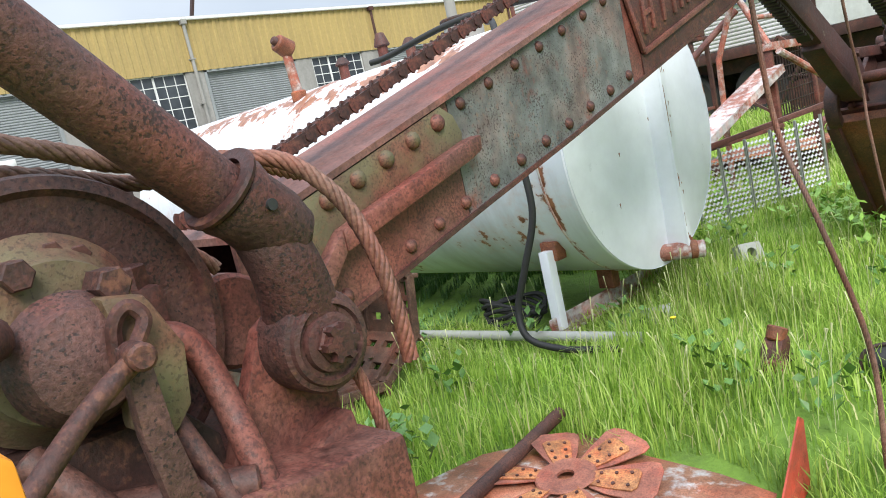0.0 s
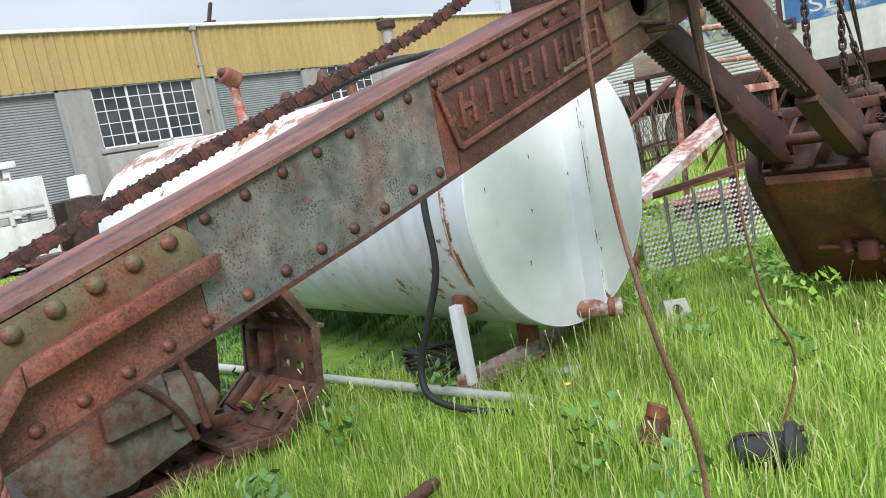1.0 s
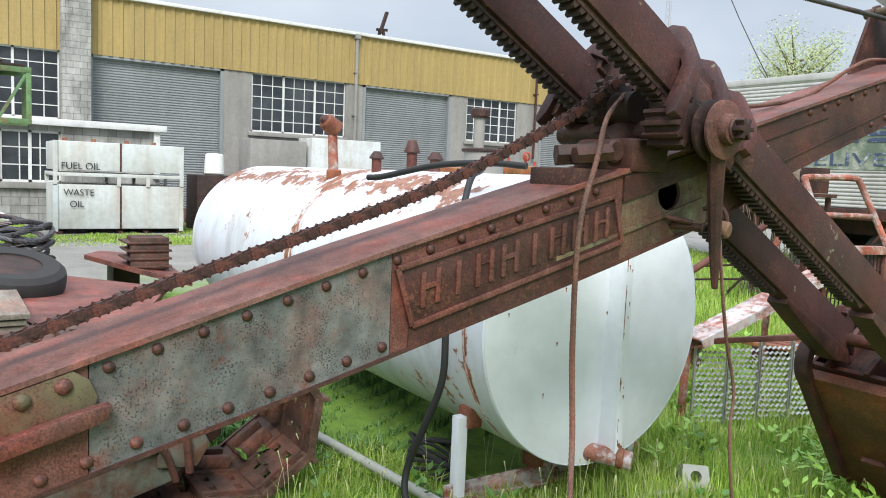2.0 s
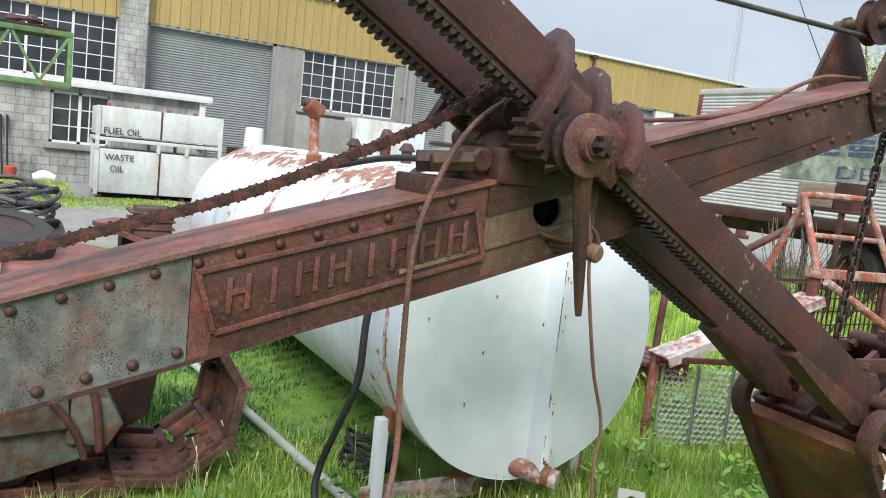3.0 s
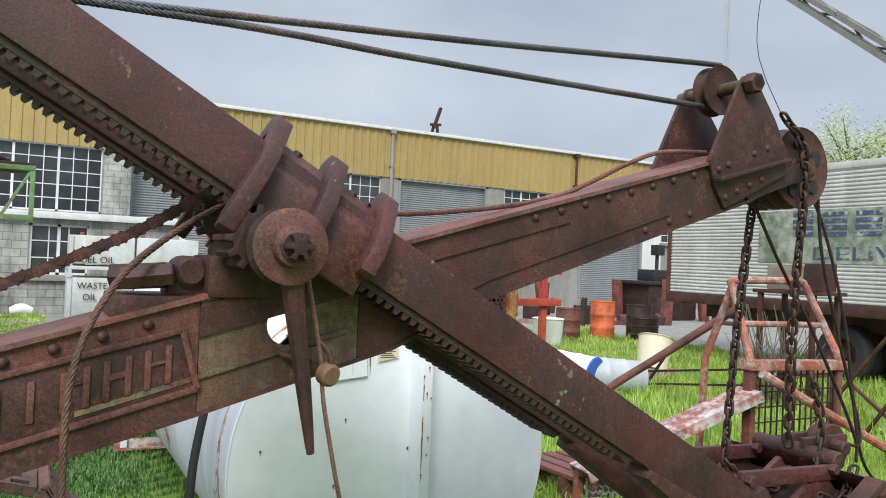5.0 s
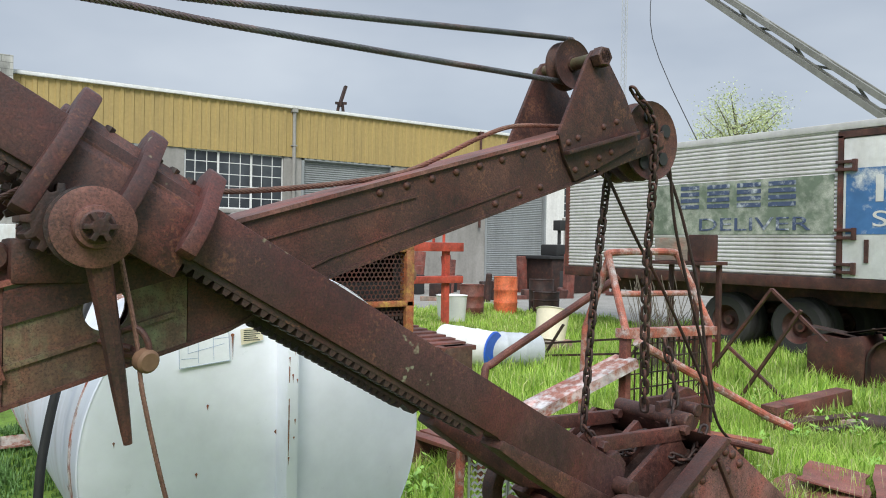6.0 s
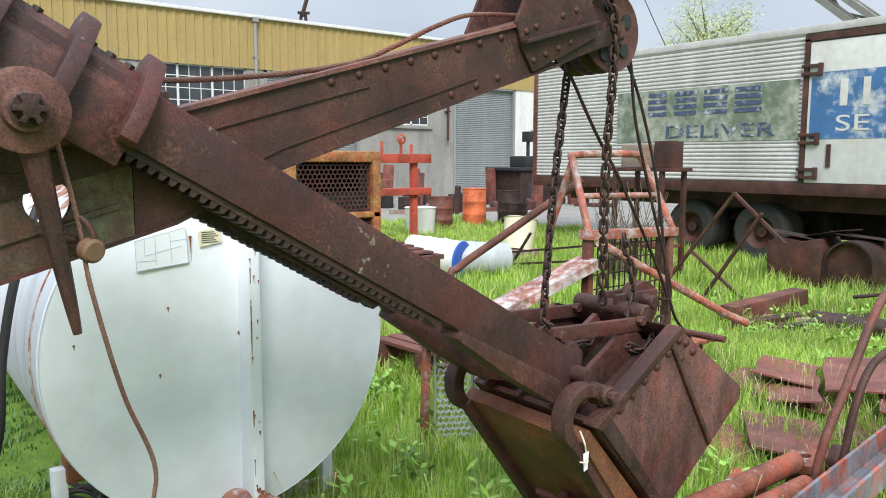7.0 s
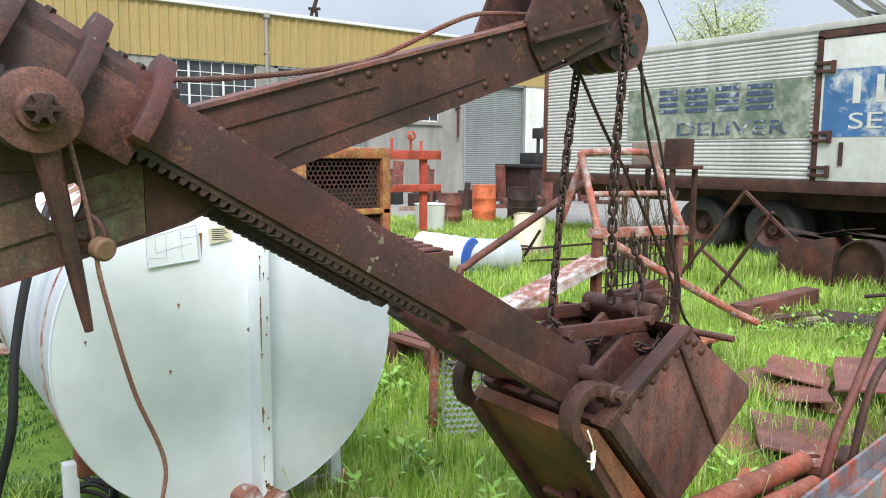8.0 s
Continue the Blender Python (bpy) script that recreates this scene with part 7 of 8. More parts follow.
drum("orange ribbed steel drum", (-13.25, 15.55, 0.0), 0.30, 0.98, ORANGE_PAINT)
drum("rusty brown steel drum", (-12.9, 14.2, 0.0), 0.29, 0.82, RUST_RED)
drum("dark rusty steel drum", (-12.6, 16.35, 0.0), 0.33, 0.62, RUST_DARK)
drum("dark rusty steel drum with a bent rim", (-13.6, 17.1, 0.0), 0.33, 0.88, RUST_DARK)
pail = thing("plastic_tub", "white plastic tub with a torn lower edge", "tub", (-12.0, 12.95, 0.0), "tubs in the yard")
part("body", lathe(BM(), [(0, 0), (0.30, 0), (0.34, 0.55), (0.36, 0.57), (0.34, 0.58), (0.32, 0.55), (0.28, 0.03), (0, 0.03)], 28, Matrix.Translation((-12.0, 12.95, 0.08))), WHITE_PLASTIC, pail)
tub = thing("plastic_tub", "cream plastic tub tipped on its side", "tub", (-7.5, 11.6, 0.0), "tubs in the yard")
part("body", lathe(BM(), [(0, 0), (0.24, 0), (0.27, 0.5), (0.29, 0.52), (0.27, 0.53), (0.25, 0.5), (0.22, 0.03), (0, 0.03)], 28, Matrix.Translation((-7.45, 11.62, 0.22)) @ Matrix.Rotation(radians(-16), 4, "X") @ Matrix.Rotation(radians(-8), 4, "Y")), CREAM_PLASTIC, tub)
part("prop", box(BM(), (-7.75, 11.4, 0.0), (-7.2, 11.9, 0.26), bevel=0.02), TIMBER, tub)
drum("white plastic barrel with a blue lid lying in the grass", (-7.45, 9.50, 0.34), 0.27, 0.85, WHITE_PLASTIC, (0, 0), "plastic_barrel", "barrels lying in the grass", BLUE_LID, (0.93, 0.36, -0.06))
drum("grey translucent plastic barrel lying in the grass", (-6.62, 10.62, 0.24), 0.25, 0.85, GREY_PLASTIC, (0, 0), "plastic_barrel", "barrels lying in the grass", BLACK, (-0.30, -0.88, 0.06))

# ---- old tractor radiator, press and machine frames ----
trac = thing("crawler_tractor", "rusty crawler tractor nose with a round-holed radiator grille", "tractor", (-7.0, 8.2, 0.0))
bm = BM()
cx0, cx1 = -6.52, -6.48
box(bm, (-6.60, 7.05, 0.55), (-6.44, 7.17, 1.70), bevel=0.02)
box(bm, (-6.60, 8.21, 0.55), (-6.44, 8.33, 1.70), bevel=0.02)
box(bm, (-6.60, 7.05, 1.66), (-6.44, 8.33, 1.80), bevel=0.04)
box(bm, (-6.60, 7.05, 0.98), (-6.44, 8.33, 1.05), bevel=0.01)
part("radiator_frame", bm, YELLOW_RAD, trac, "rusty yellow radiator frame")
bm = BM()
pitch = 0.068
for r in range(20):
    for c in range(17):
        yc, zc = 7.19 + c * pitch * 0.9 + (pitch * 0.45 if r % 2 else 0), 0.62 + r * pitch * 0.8
        if zc > 1.66 or yc > 8.2:
            continue
        pts = [(math.cos(a) * pitch * 0.52, math.sin(a) * pitch * 0.52) for a in (k * math.pi / 3 + math.pi / 6 for k in range(6))]
        pin_ = [(y * 0.74, z * 0.74) for y, z in pts]
        for k in range(6):
            j = (k + 1) % 6
            bm.faces.new([bm.verts.new((-6.50, yc + y, zc + z)) for y, z in (pts[k], pts[j], pin_[j], pin_[k])])
tagged(part("grille", bm, RUST, trac, "sheet grille with rows of round holes"), kind="stuff")
part("core", box(BM(), (-6.70, 7.15, 0.5), (-6.62, 8.25, 1.68)), BLACK, trac)
part("hood", box(BM(), (-7.9, 7.2, 1.2), (-6.62, 8.2, 1.75), bevel=0.08), YELLOW_RAD, trac, "rusty yellow hood")
part("engine", box(BM(), (-7.8, 8.15, 0.7), (-6.9, 8.55, 1.25), bevel=0.05), RUST_DARK, trac)
part("starter", cyl(BM(), (-7.6, 8.62, 1.35), (-7.0, 8.62, 1.35), 0.12, seg=18, edge=0.02), BRASS, trac, "tan cylindrical starter")
part("belly", box(BM(), (-7.8, 7.1, 0.3), (-6.5, 8.3, 0.9), bevel=0.04), RUST_DARK, trac)
for k in range(9):
    part("track_shoe", box(BM(), (-7.95 + k * 0.22, 8.45, 0.60 - 0.02 * k), (-7.77 + k * 0.22, 9.0, 0.66 - 0.02 * k), bevel=0.008), RUST_RED, trac)
part("track_frame", box(BM(), (-8.0, 8.5, 0.0), (-6.0, 8.95, 0.5), bevel=0.05), TRACK_RUST, trac)
part("track_frame", box(BM(), (-8.0, 6.5, 0.0), (-6.0, 6.95, 0.55), bevel=0.05), TRACK_RUST, trac)
press = thing("red_press_frame", "bright red steel press frame", "press", (-11.0, 11.9, 0.0))
for z, h in ((1.72, 0.18), (1.06, 0.14)):
    part("beam", box(BM(), (-11.1, 11.15, z - h / 2), (-10.85, 12.4, z + h / 2), bevel=0.01), RED_PAINT, press)
for yy in (12.05,):
    part("column", box(BM(), (-11.05, yy - 0.06, 0.0), (-10.93, yy + 0.06, 1.7)), RED_PAINT, press)
for yy, h in ((11.3, 0.25), (11.75, 0.32), (12.0, 0.2)):
    part("screw", cyl(BM(), (-11.0, yy, 1.78), (-11.0, yy, 1.8 + h), 0.03, seg=10), RED_PAINT, press)
part("handwheel", lathe(BM(), [(0.07, 0), (0.1, 0.01), (0.1, 0.03), (0.07, 0.04)], 16, Matrix.Translation((-11.0, 11.75, 2.1)) @ Matrix.Rotation(radians(90), 4, "Y"), True), RED_PAINT, press)
blk = thing("machine_block", "dark heap of rusty machine parts before the workshop", "machine parts", (-21, 21, 0.0))
random.seed(5)
for k in range(46):
    x, yy = random.uniform(-23, -17), random.uniform(16.5, 25.5)
    s = random.uniform(0.25, 0.7)
    h = random.uniform(0.2, 0.9)
    kind = k % 4
    if kind == 0:
        th = tagged(part("rusty_block", box(BM(), (-s / 2, -s / 2, 0), (s / 2, s / 2, h), Matrix.Translation((x, yy, 0)) @ Matrix.Rotation(random.uniform(0, 3), 4, "Z"), 0.03), random.choice((RUST_DARK, RUST, BLACK))), "dark rusty machine block stored in the yard", "machine part", "machine parts in the yard")
    elif kind == 1:
        th = tagged(part("rusty_column", box(BM(), (-0.1, -0.18, 0), (0.1, 0.18, h + 0.7), Matrix.Translation((x, yy, 0)) @ Matrix.Rotation(random.uniform(-0.2, 0.2), 4, "X"), 0.015), RED_PLATE), "upright red-oxide steel column in the yard", "column", "red columns in the yard")
    elif kind == 2:
        th = tagged(part("rusty_cylinder", cyl(BM(), (x, yy, 0.0), (x + 0.1, yy, h), s * 0.4, s * 0.34, 18, 0.02), random.choice((RUST, RUST_DARK))), "squat rusty casting stored in the yard", "casting", "castings in the yard")
    else:
        th = tagged(part("scrap_bar", box(BM(), (-0.7, -0.06, 0), (0.7, 0.06, 0.14), Matrix.Translation((x, yy, 0.0)) @ Matrix.Rotation(random.uniform(0, 3), 4, "Z"), 0.01), random.choice((RUST, RUST_RED, TIMBER))), "rusty bar lying in the yard", "bar", "bars in the yard")
part("base", box(BM(), (-20.6, 22.6, 0.0), (-19.0, 25.0, 1.3), bevel=0.05), RUST_DARK, blk)
part("table", box(BM(), (-20.8, 22.4, 1.3), (-18.9, 25.2, 1.42), bevel=0.02), BLACK, blk)
part("head", box(BM(), (-20.3, 23.2, 1.42), (-19.4, 24.6, 1.85), bevel=0.06), BLACK, blk)
part("stack", cyl(BM(), (-20, 23.9, 1.85), (-20, 23.9, 2.5), 0.07, seg=12), BLACK, blk)
part("lamp", box(BM(), (-20.2, 23.75, 2.4), (-19.8, 24.1, 2.8), bevel=0.03), BLACK, blk)

# ---- oil tanks and the low block annex ----
OX = -17.2
def oil_box(label, z0, z1, words, group="oil tanks"):
    th = thing("oil_tank", label, "oil tank", (OX - 0.8, 4.8, z0), group)
    part("shell", box(BM(), (OX - 1.6, 3.45, z0 + 0.05), (OX, 6.15, z1), bevel=0.03), OILTANK, th)
    bm = BM()
    box(bm, (OX - 0.002, 4.78, z0 + 0.05), (OX + 0.012, 4.82, z1), bevel=0.002)
    part("seam", bm, RUST, th)
    for yy in (3.42, 6.10):
        part("corner_post", box(BM(), (OX - 0.02, yy, z0), (OX + 0.03, yy + 0.09, z1)), OILTANK, th)
    for text, y0, z, size in words:
        letters("stencil", text, size, Matrix.Translation((OX + 0.034, y0, z)) @ Matrix.Rotation(radians(90), 4, "Z") @ UP_Y @ Matrix.Diagonal((0.95, 1, 1, 1)), STENCIL, th, 0.002, "black stencilled lettering")
    return th
o1 = oil_box("pale grey steel tank stencilled waste oil, in a frame", 0.06, 1.10, [("WASTE", 3.62, 0.86, 0.20), ("OIL", 3.74, 0.60, 0.20)])
for yy in (3.5, 4.75, 5.3, 6.05):
    part("foot", box(BM(), (OX - 1.5, yy, -0.05), (OX + 0.02, yy + 0.1, 0.06)), RUST, o1)
part("top_rail", box(BM(), (OX - 1.6, 3.42, 1.28), (OX + 0.03, 6.2, 1.36), bevel=0.01), OILTANK, o1)
for yy in (3.42, 4.72, 5.35, 6.11):
    part("upright", box(BM(), (OX - 0.03, yy, 1.08), (OX + 0.03, yy + 0.08, 1.29)), OILTANK, o1)
    part("upright", box(BM(), (OX - 1.6, yy, 1.08), (OX - 1.54, yy + 0.08, 1.29)), OILTANK, o1)
o2 = oil_box("pale grey steel tank stencilled fuel oil, on another tank", 1.36, 2.05, [("FUEL OIL", 3.57, 1.44, 0.21)])
o1.location.y += 0.22
o2.location.y += 0.22
for yy in (3.92, 4.52, 5.22, 5.82):
    tagged(part("tank_fitting", cyl(BM(), (OX - 0.4, yy, 2.05), (OX - 0.4, yy, 2.05 + 0.06 + 0.04 * (yy % 0.7)), 0.05, seg=10), RUST_ORANGE), "small rusty fitting on the oil tank", "fitting", "fittings on the oil tank")
NX = -21.0
annex = thing("block_annex", "low grey block annex with soot stains and a white eave", "building", (NX - 2.5, -1, 0))
for y0, y1, z0, z1 in ((-12, 2.68, 0, 2.5), (2.68, 4.1, 0, 1.02), (2.68, 4.1, 2.36, 2.5), (4.1, 6.6, 0, 2.5)):
    part("wall", box(BM(), (NX - 0.2, y0, z0), (NX, y1, z1)), BLOCK, annex)
part("back_wall", box(BM(), (FX + 0.6, 6.4, 0), (NX - 0.2, 6.6, 2.5)), BLOCK, annex)
part("roof", box(BM(), (FX + 0.6, -12, 2.5), (NX + 0.12, 6.65, 2.62)), ROOF_GREY, annex)
part("eave", box(BM(), (NX + 0.12, -12, 2.50), (NX + 0.22, 6.75, 2.68), bevel=0.02), TRIM_WHITE, annex)
part("downpipe", box(BM(), (NX + 0.01, 6.42, 1.2), (NX + 0.12, 6.58, 2.5)), TRIM_WHITE, annex)
window(annex, NX, 2.68, 4.1, 1.02, 2.36, 3, 3, 2)
window(annex, NX, -1.6, 0.6, 1.02, 2.36, 4, 3, 2)
annex.location.y += 0.15
tagged(part("sack", tube(BM(), [(-20.6, 2.5, 0.08), (-20.6, 2.75, 0.14), (-20.6, 3.0, 0.08)], lambda u: 0.10 + 0.05 * math.sin(3.1 * u), 12, 5), WHITE_PLASTIC), "white bundle lying by the annex wall", "bundle")
tagged(part("red_can", cyl(BM(), (-20.4, 2.0, 0.0), (-20.4, 2.0, 0.35), 0.14, seg=16, edge=0.03), RED_PAINT), "small red can beside the annex wall", "can")
for k in range(3):
    tagged(rod("leaning_pole", [(-20.8, 1.7 + 0.12 * k, 0.0), (-20.95, 1.6 + 0.14 * k, 1.6)], 0.025, BLACK, None, n=1), "dark pole leaning on the annex wall", "pole", "poles leaning on the annex")
truss = thing("green_truss", "green painted steel truss end carrying rusty scrap", "truss", (-13.8, 1.5, 0.0))
for z in (3.12, 2.25):
    for x in (-13.6, -14.4):
        bar("chord", (x, -3.0, z), (x, 2.80, z), 0.09, 0.09, GREEN_PAINT, truss)
for k in range(6):
    y0 = 2.75 - k * 0.9
    bar("brace", (-13.6, y0, 3.1), (-13.6, y0 - 0.45, 2.27), 0.05, 0.05, GREEN_PAINT, truss)
    bar("brace", (-13.6, y0 - 0.9, 3.1), (-13.6, y0 - 0.45, 2.27), 0.05, 0.05, GREEN_PAINT, truss)
bar("end_post", (-13.6, 2.76, 2.25), (-13.6, 2.76, 3.14), 0.08, 0.08, GREEN_PAINT, truss)
bar("end_post", (-14.4, 2.76, 2.25), (-14.4, 2.76, 3.14), 0.08, 0.08, GREEN_PAINT, truss)
for x in (-13.6, -14.4):
    bar("leg", (x, -0.5, 0.0), (x, -0.5, 2.25), 0.12, 0.12, GREEN_PAINT, truss)
    bar("leg", (x, -2.8, 0.0), (x, -2.8, 2.25), 0.12, 0.12, GREEN_PAINT, truss)
bar("deck", (-14.0, -3.0, 3.19), (-14.0, 2.7, 3.19), 0.9, 0.04, RUST_DARK, truss)
truss.location.y += 0.12
tagged(part("scrap_pile", tube(BM(), [(-13.9, 1.9, 3.26), (-13.8, 2.2, 3.30), (-13.9, 2.5, 3.27)], lambda u: 0.06 + 0.04 * math.sin(u * 12), 8, 5), RUST), "rusty scrap lying on the green truss", "scrap")

# ---- scrap behind the boom: panels, tyres and coils ----
def slab(name, label, cat, pts, z, th_, mat, group=""):
    bm = BM()
    t = BM()
    a = [t.verts.new((x, y, z + dz)) for x, y, dz in pts]
    b = [t.verts.new((x, y, z + dz - th_)) for x, y, dz in pts]
    t.faces.new(a)
    t.faces.new(b[::-1])
    for k in range(len(a)):
        t.faces.new((a[k], b[k], b[(k + 1) % len(a)], a[(k + 1) % len(a)]))
    bmesh.ops.recalc_face_normals(t, faces=t.faces[:])
    merge(bm, t)
    return tagged(part(name, bm, mat), label, cat, group)


slab("hood_panel", "dusty red sheet-metal hood panel with louvre slots", "panel", [(-7.0, 2.35, 0.05), (-6.0, 3.35, 0.0), (-4.6, 2.85, 0.02), (-4.0, 2.2, 0.05), (-5.2, 1.8, 0.08)], 0.48, 0.05, RED_PLATE, "red hood panels")
slab("hood_panel", "dusty red folded sheet-metal hood panel", "panel", [(-9.3, 3.3, 0.0), (-8.2, 3.75, 0.05), (-6.6, 3.75, -0.05), (-6.8, 3.3, 0.06), (-7.8, 2.9, 0.12)], 0.48, 0.05, RED_PLATE, "red hood panels")
bm = BM()
for k in range(5):
    box(bm, (-5.6 + 0.11 * k, 2.86 - 0.05 * k, 0.525), (-5.52 + 0.11 * k, 2.94 - 0.05 * k, 0.532))
    box(bm, (-8.6 + 0.13 * k, 3.55 + 0.02 * k, 0.545), (-8.5 + 0.13 * k, 3.6 + 0.02 * k, 0.552))
tagged(part("louvre_slots", bm, BLACK), "row of dark louvre slots in the hood", "slots", kind="stuff")
for p in ((-6.8, 2.6), (-4.8, 2.3), (-8.3, 3.4), (-5.6, 3.0)):
    tagged(part("rusty_trestle", box(BM(), (p[0] - 0.2, p[1] - 0.15, 0.0), (p[0] + 0.2, p[1] + 0.15, 0.43), bevel=0.02), RUST_DARK), "rusty support under the red panels", "support", "supports under the panels")
tyre = thing("spare_tyre", "worn black tyre lying on the red panels", "tyre", (-5.7, 2.1, 0.52))
wheel(tyre, (-5.75, 2.05, 0.66), (0.25, 0.1, 0.95), 0.42, 0.24, RUST_DARK)
coil2 = thing("rope_coil", "coil of dark greasy wire rope heaped on scrap", "rope coil", (-7.2, 2.2, 0.5))
for k in range(9):
    bm = BM()
    R = 0.48 - 0.03 * (k % 3)
    pts = [(-7.3 + math.cos(a) * R, 2.15 + math.sin(a) * R * 0.8, 0.62 + 0.045 * k + 0.05 * math.sin(2 * a + k * 1.7)) for a in (2 * math.pi * j / 14 for j in range(15))]
    wire_rope(bm, pts, 0.028, 5, 0.25, 3)
    part("turn", bm, STEEL_ROPE, coil2)
part("base", box(BM(), (-7.8, 1.7, 0.0), (-6.8, 2.6, 0.58), bevel=0.04), RUST_DARK, coil2)
cell = thing("timber_stack", "grey weathered boards stacked beside the tyre", "boards", (-5.0, 1.9, 0.0))
for k in range(6):
    part("board", box(BM(), (-5.4, 1.55, 0.36 + k * 0.045), (-4.3, 2.05 + 0.02 * (k % 2), 0.395 + k * 0.045), Matrix.Translation((0.02 * (k % 3), 0.0, 0.0)), 0.004), TIMBER, cell)
part("base", box(BM(), (-5.3, 1.6, 0.0), (-4.4, 2.0, 0.36), bevel=0.01), RUST_DARK, cell)
pads = thing("track_pad_stack", "upright stack of dark rusty track pads", "track pads", (-9.9, 4.35, 0.0))
for k in range(4):
    bm = BM()
    box(bm, (-10.3, 4.0 - 0.02 * (k % 2), 0.04 + k * 0.19), (-9.6, 4.75, 0.09 + k * 0.19), bevel=0.01)
    box(bm, (-9.68, 4.05, 0.0 + k * 0.19), (-9.62, 4.7, 0.19 + k * 0.19), bevel=0.01)
    for j in range(3):
        box(bm, (-10.2 + 0.2 * j, 4.1, 0.08 + k * 0.19), (-10.1 + 0.2 * j, 4.7, 0.19 + k * 0.19), bevel=0.01)
    part("pad", bm, TRACK_RUST, pads)
pads.location, pads.scale = (-7.3, 3.43, 0.50), (0.65, 0.60, 0.45)
for k in range(16):
    x, yy = random.uniform(-24, -19), random.uniform(7.2, 11.5)
    s = random.uniform(0.3, 0.8)
    tagged(part("scrap_casting", box(BM(), (-s / 2, -s / 2, 0), (s / 2, s / 2, s * random.uniform(0.5, 1.4)), Matrix.Translation((x, yy, 0)) @ Matrix.Rotation(random.uniform(0, 3), 4, "Z"), 0.05), random.choice((RUST_DARK, RUST, BLACK, RUST_RED))), "dark rusty casting heaped by the roller door", "casting", "castings by the roller door")
tagged(part("white_drum", cyl(BM(), (-18.0, 7.38, 1.40), (-18.05, 7.40, 1.93), 0.25, 0.23, 20, 0.03), WHITE_PLASTIC), "white plastic drum on stacked scrap", "drum")
tagged(part("steel_bin", box(BM(), (-18.6, 6.85, 0.0), (-17.6, 8.3, 1.40), bevel=0.03), RUST_DARK), "dark rusty steel bin", "bin")
cab = thing("grey_cabinet", "grey box trailer end and cabinet before the windows", "cabinet", (-23.5, 12, 0))
part("body", box(BM(), (-24.6, 10.2, 0.0), (-23.4, 12.2, 2.6), bevel=0.03), CONCRETE, cab)
part("body", box(BM(), (-24.4, 12.3, 0.0), (-23.2, 15.0, 2.75), bevel=0.03), OILTANK, cab)

# ---- crane jib, mast, distant sign and tree ----
JIB_GREY = ribbed("weathered_jib_grey", (0.20, 0.20, 0.18), (0.09, 0.088, 0.078), 3.0, 0.8, 0.8)
crane = thing("crane_jib", "weathered grey lattice crane jib reaching over the trailer", "crane", (-6.0, 30.0, 0.0))
J0, J1 = Vector((-4.1, 30.0, 1.2)), Vector((-20.6, 30.0, 14.7))
dj = (J1 - J0).normalized()
nj = Vector((0, 0, 1)).cross(dj).normalized()
uj = dj.cross(nj)
for a in (-0.35, 0.35):
    for b in (-0.28, 0.28):
        bar("chord", J0 + nj * a + uj * b, J1 + nj * a * 0.6 + uj * b * 0.6, 0.20, 0.20, JIB_GREY, crane, bevel=0)
L = (J1 - J0).length
for k in range(14):
    p, q = J0 + dj * (k * L / 14), J0 + dj * ((k + 1) * L / 14)
    s = 1 if k % 2 else -1
    bar("brace", p - nj * 0.33 + uj * 0.26 * s, q - nj * 0.33 - uj * 0.26 * s, 0.09, 0.09, JIB_GREY, crane, bevel=0)
    bar("brace", p + nj * 0.33 * s + uj * 0.26, q - nj * 0.33 * s + uj * 0.26, 0.09, 0.09, JIB_GREY, crane, bevel=0)
part("jib_head", box(BM(), (-0.5, -0.35, -0.5), (0.6, 0.35, 0.3), Matrix.Translation(J1), 0.05), RUST_DARK, crane)
part("base", box(BM(), (-6.5, 28.8, 0.0), (-2.5, 31.2, 2.2), bevel=0.1), CONCRETE, crane)
for dz in (0.9, 1.3):
    rod("pendant", [J1 + Vector((0, 0, 0.3)), J0 + Vector((6, 0, 7.5 + dz))], 0.025, BLACK, crane, n=1, seg=5)
bar("gantry", (1.2, 30, 0), (1.5, 30, 9.0), 0.2, 0.2, CONCRETE, crane)
rod("load_line", [J1 + Vector((0, 0, -0.2)), (-19.0, 28.0, 10.4), (-13.0, 23.5, 4.4), (-9.0, 17.5, 3.8)], 0.018, BLACK, crane, seg=5)
mast = thing("lattice_mast", "tall pale lattice radio mast far behind the buildings", "mast", (-60, 72.6, 0))
for a, b in ((0.35, 0.0), (-0.2, 0.3), (-0.2, -0.3)):
    rod("leg", [(-60 + a, 72.6 + b, 0), (-60 + a, 72.6 + b, 48)], 0.035, ROOF_GREY, mast, n=1, seg=5)
bm = BM()
for k in range(60):
    z = k * 0.8
    for p, q in (((0.35, 0.0), (-0.2, 0.3)), ((-0.2, 0.3), (-0.2, -0.3)), ((-0.2, -0.3), (0.35, 0.0))):
        cyl(bm, (-60 + p[0], 72.6 + p[1], z), (-60 + q[0], 72.6 + q[1], z + 0.8), 0.018, seg=4)
tagged(part("lattice", bm, ROOF_GREY, mast), kind="stuff")
sg = thing("crane_tip", "small dark red crane tip far behind the workshop", "crane tip", (-65.4, 37.7, 0.0))
bar("mast", (-65.4, 37.7, 0.0), (-65.4, 37.7, 14.6), 0.5, 0.5, RUST_DARK, sg, bevel=0)
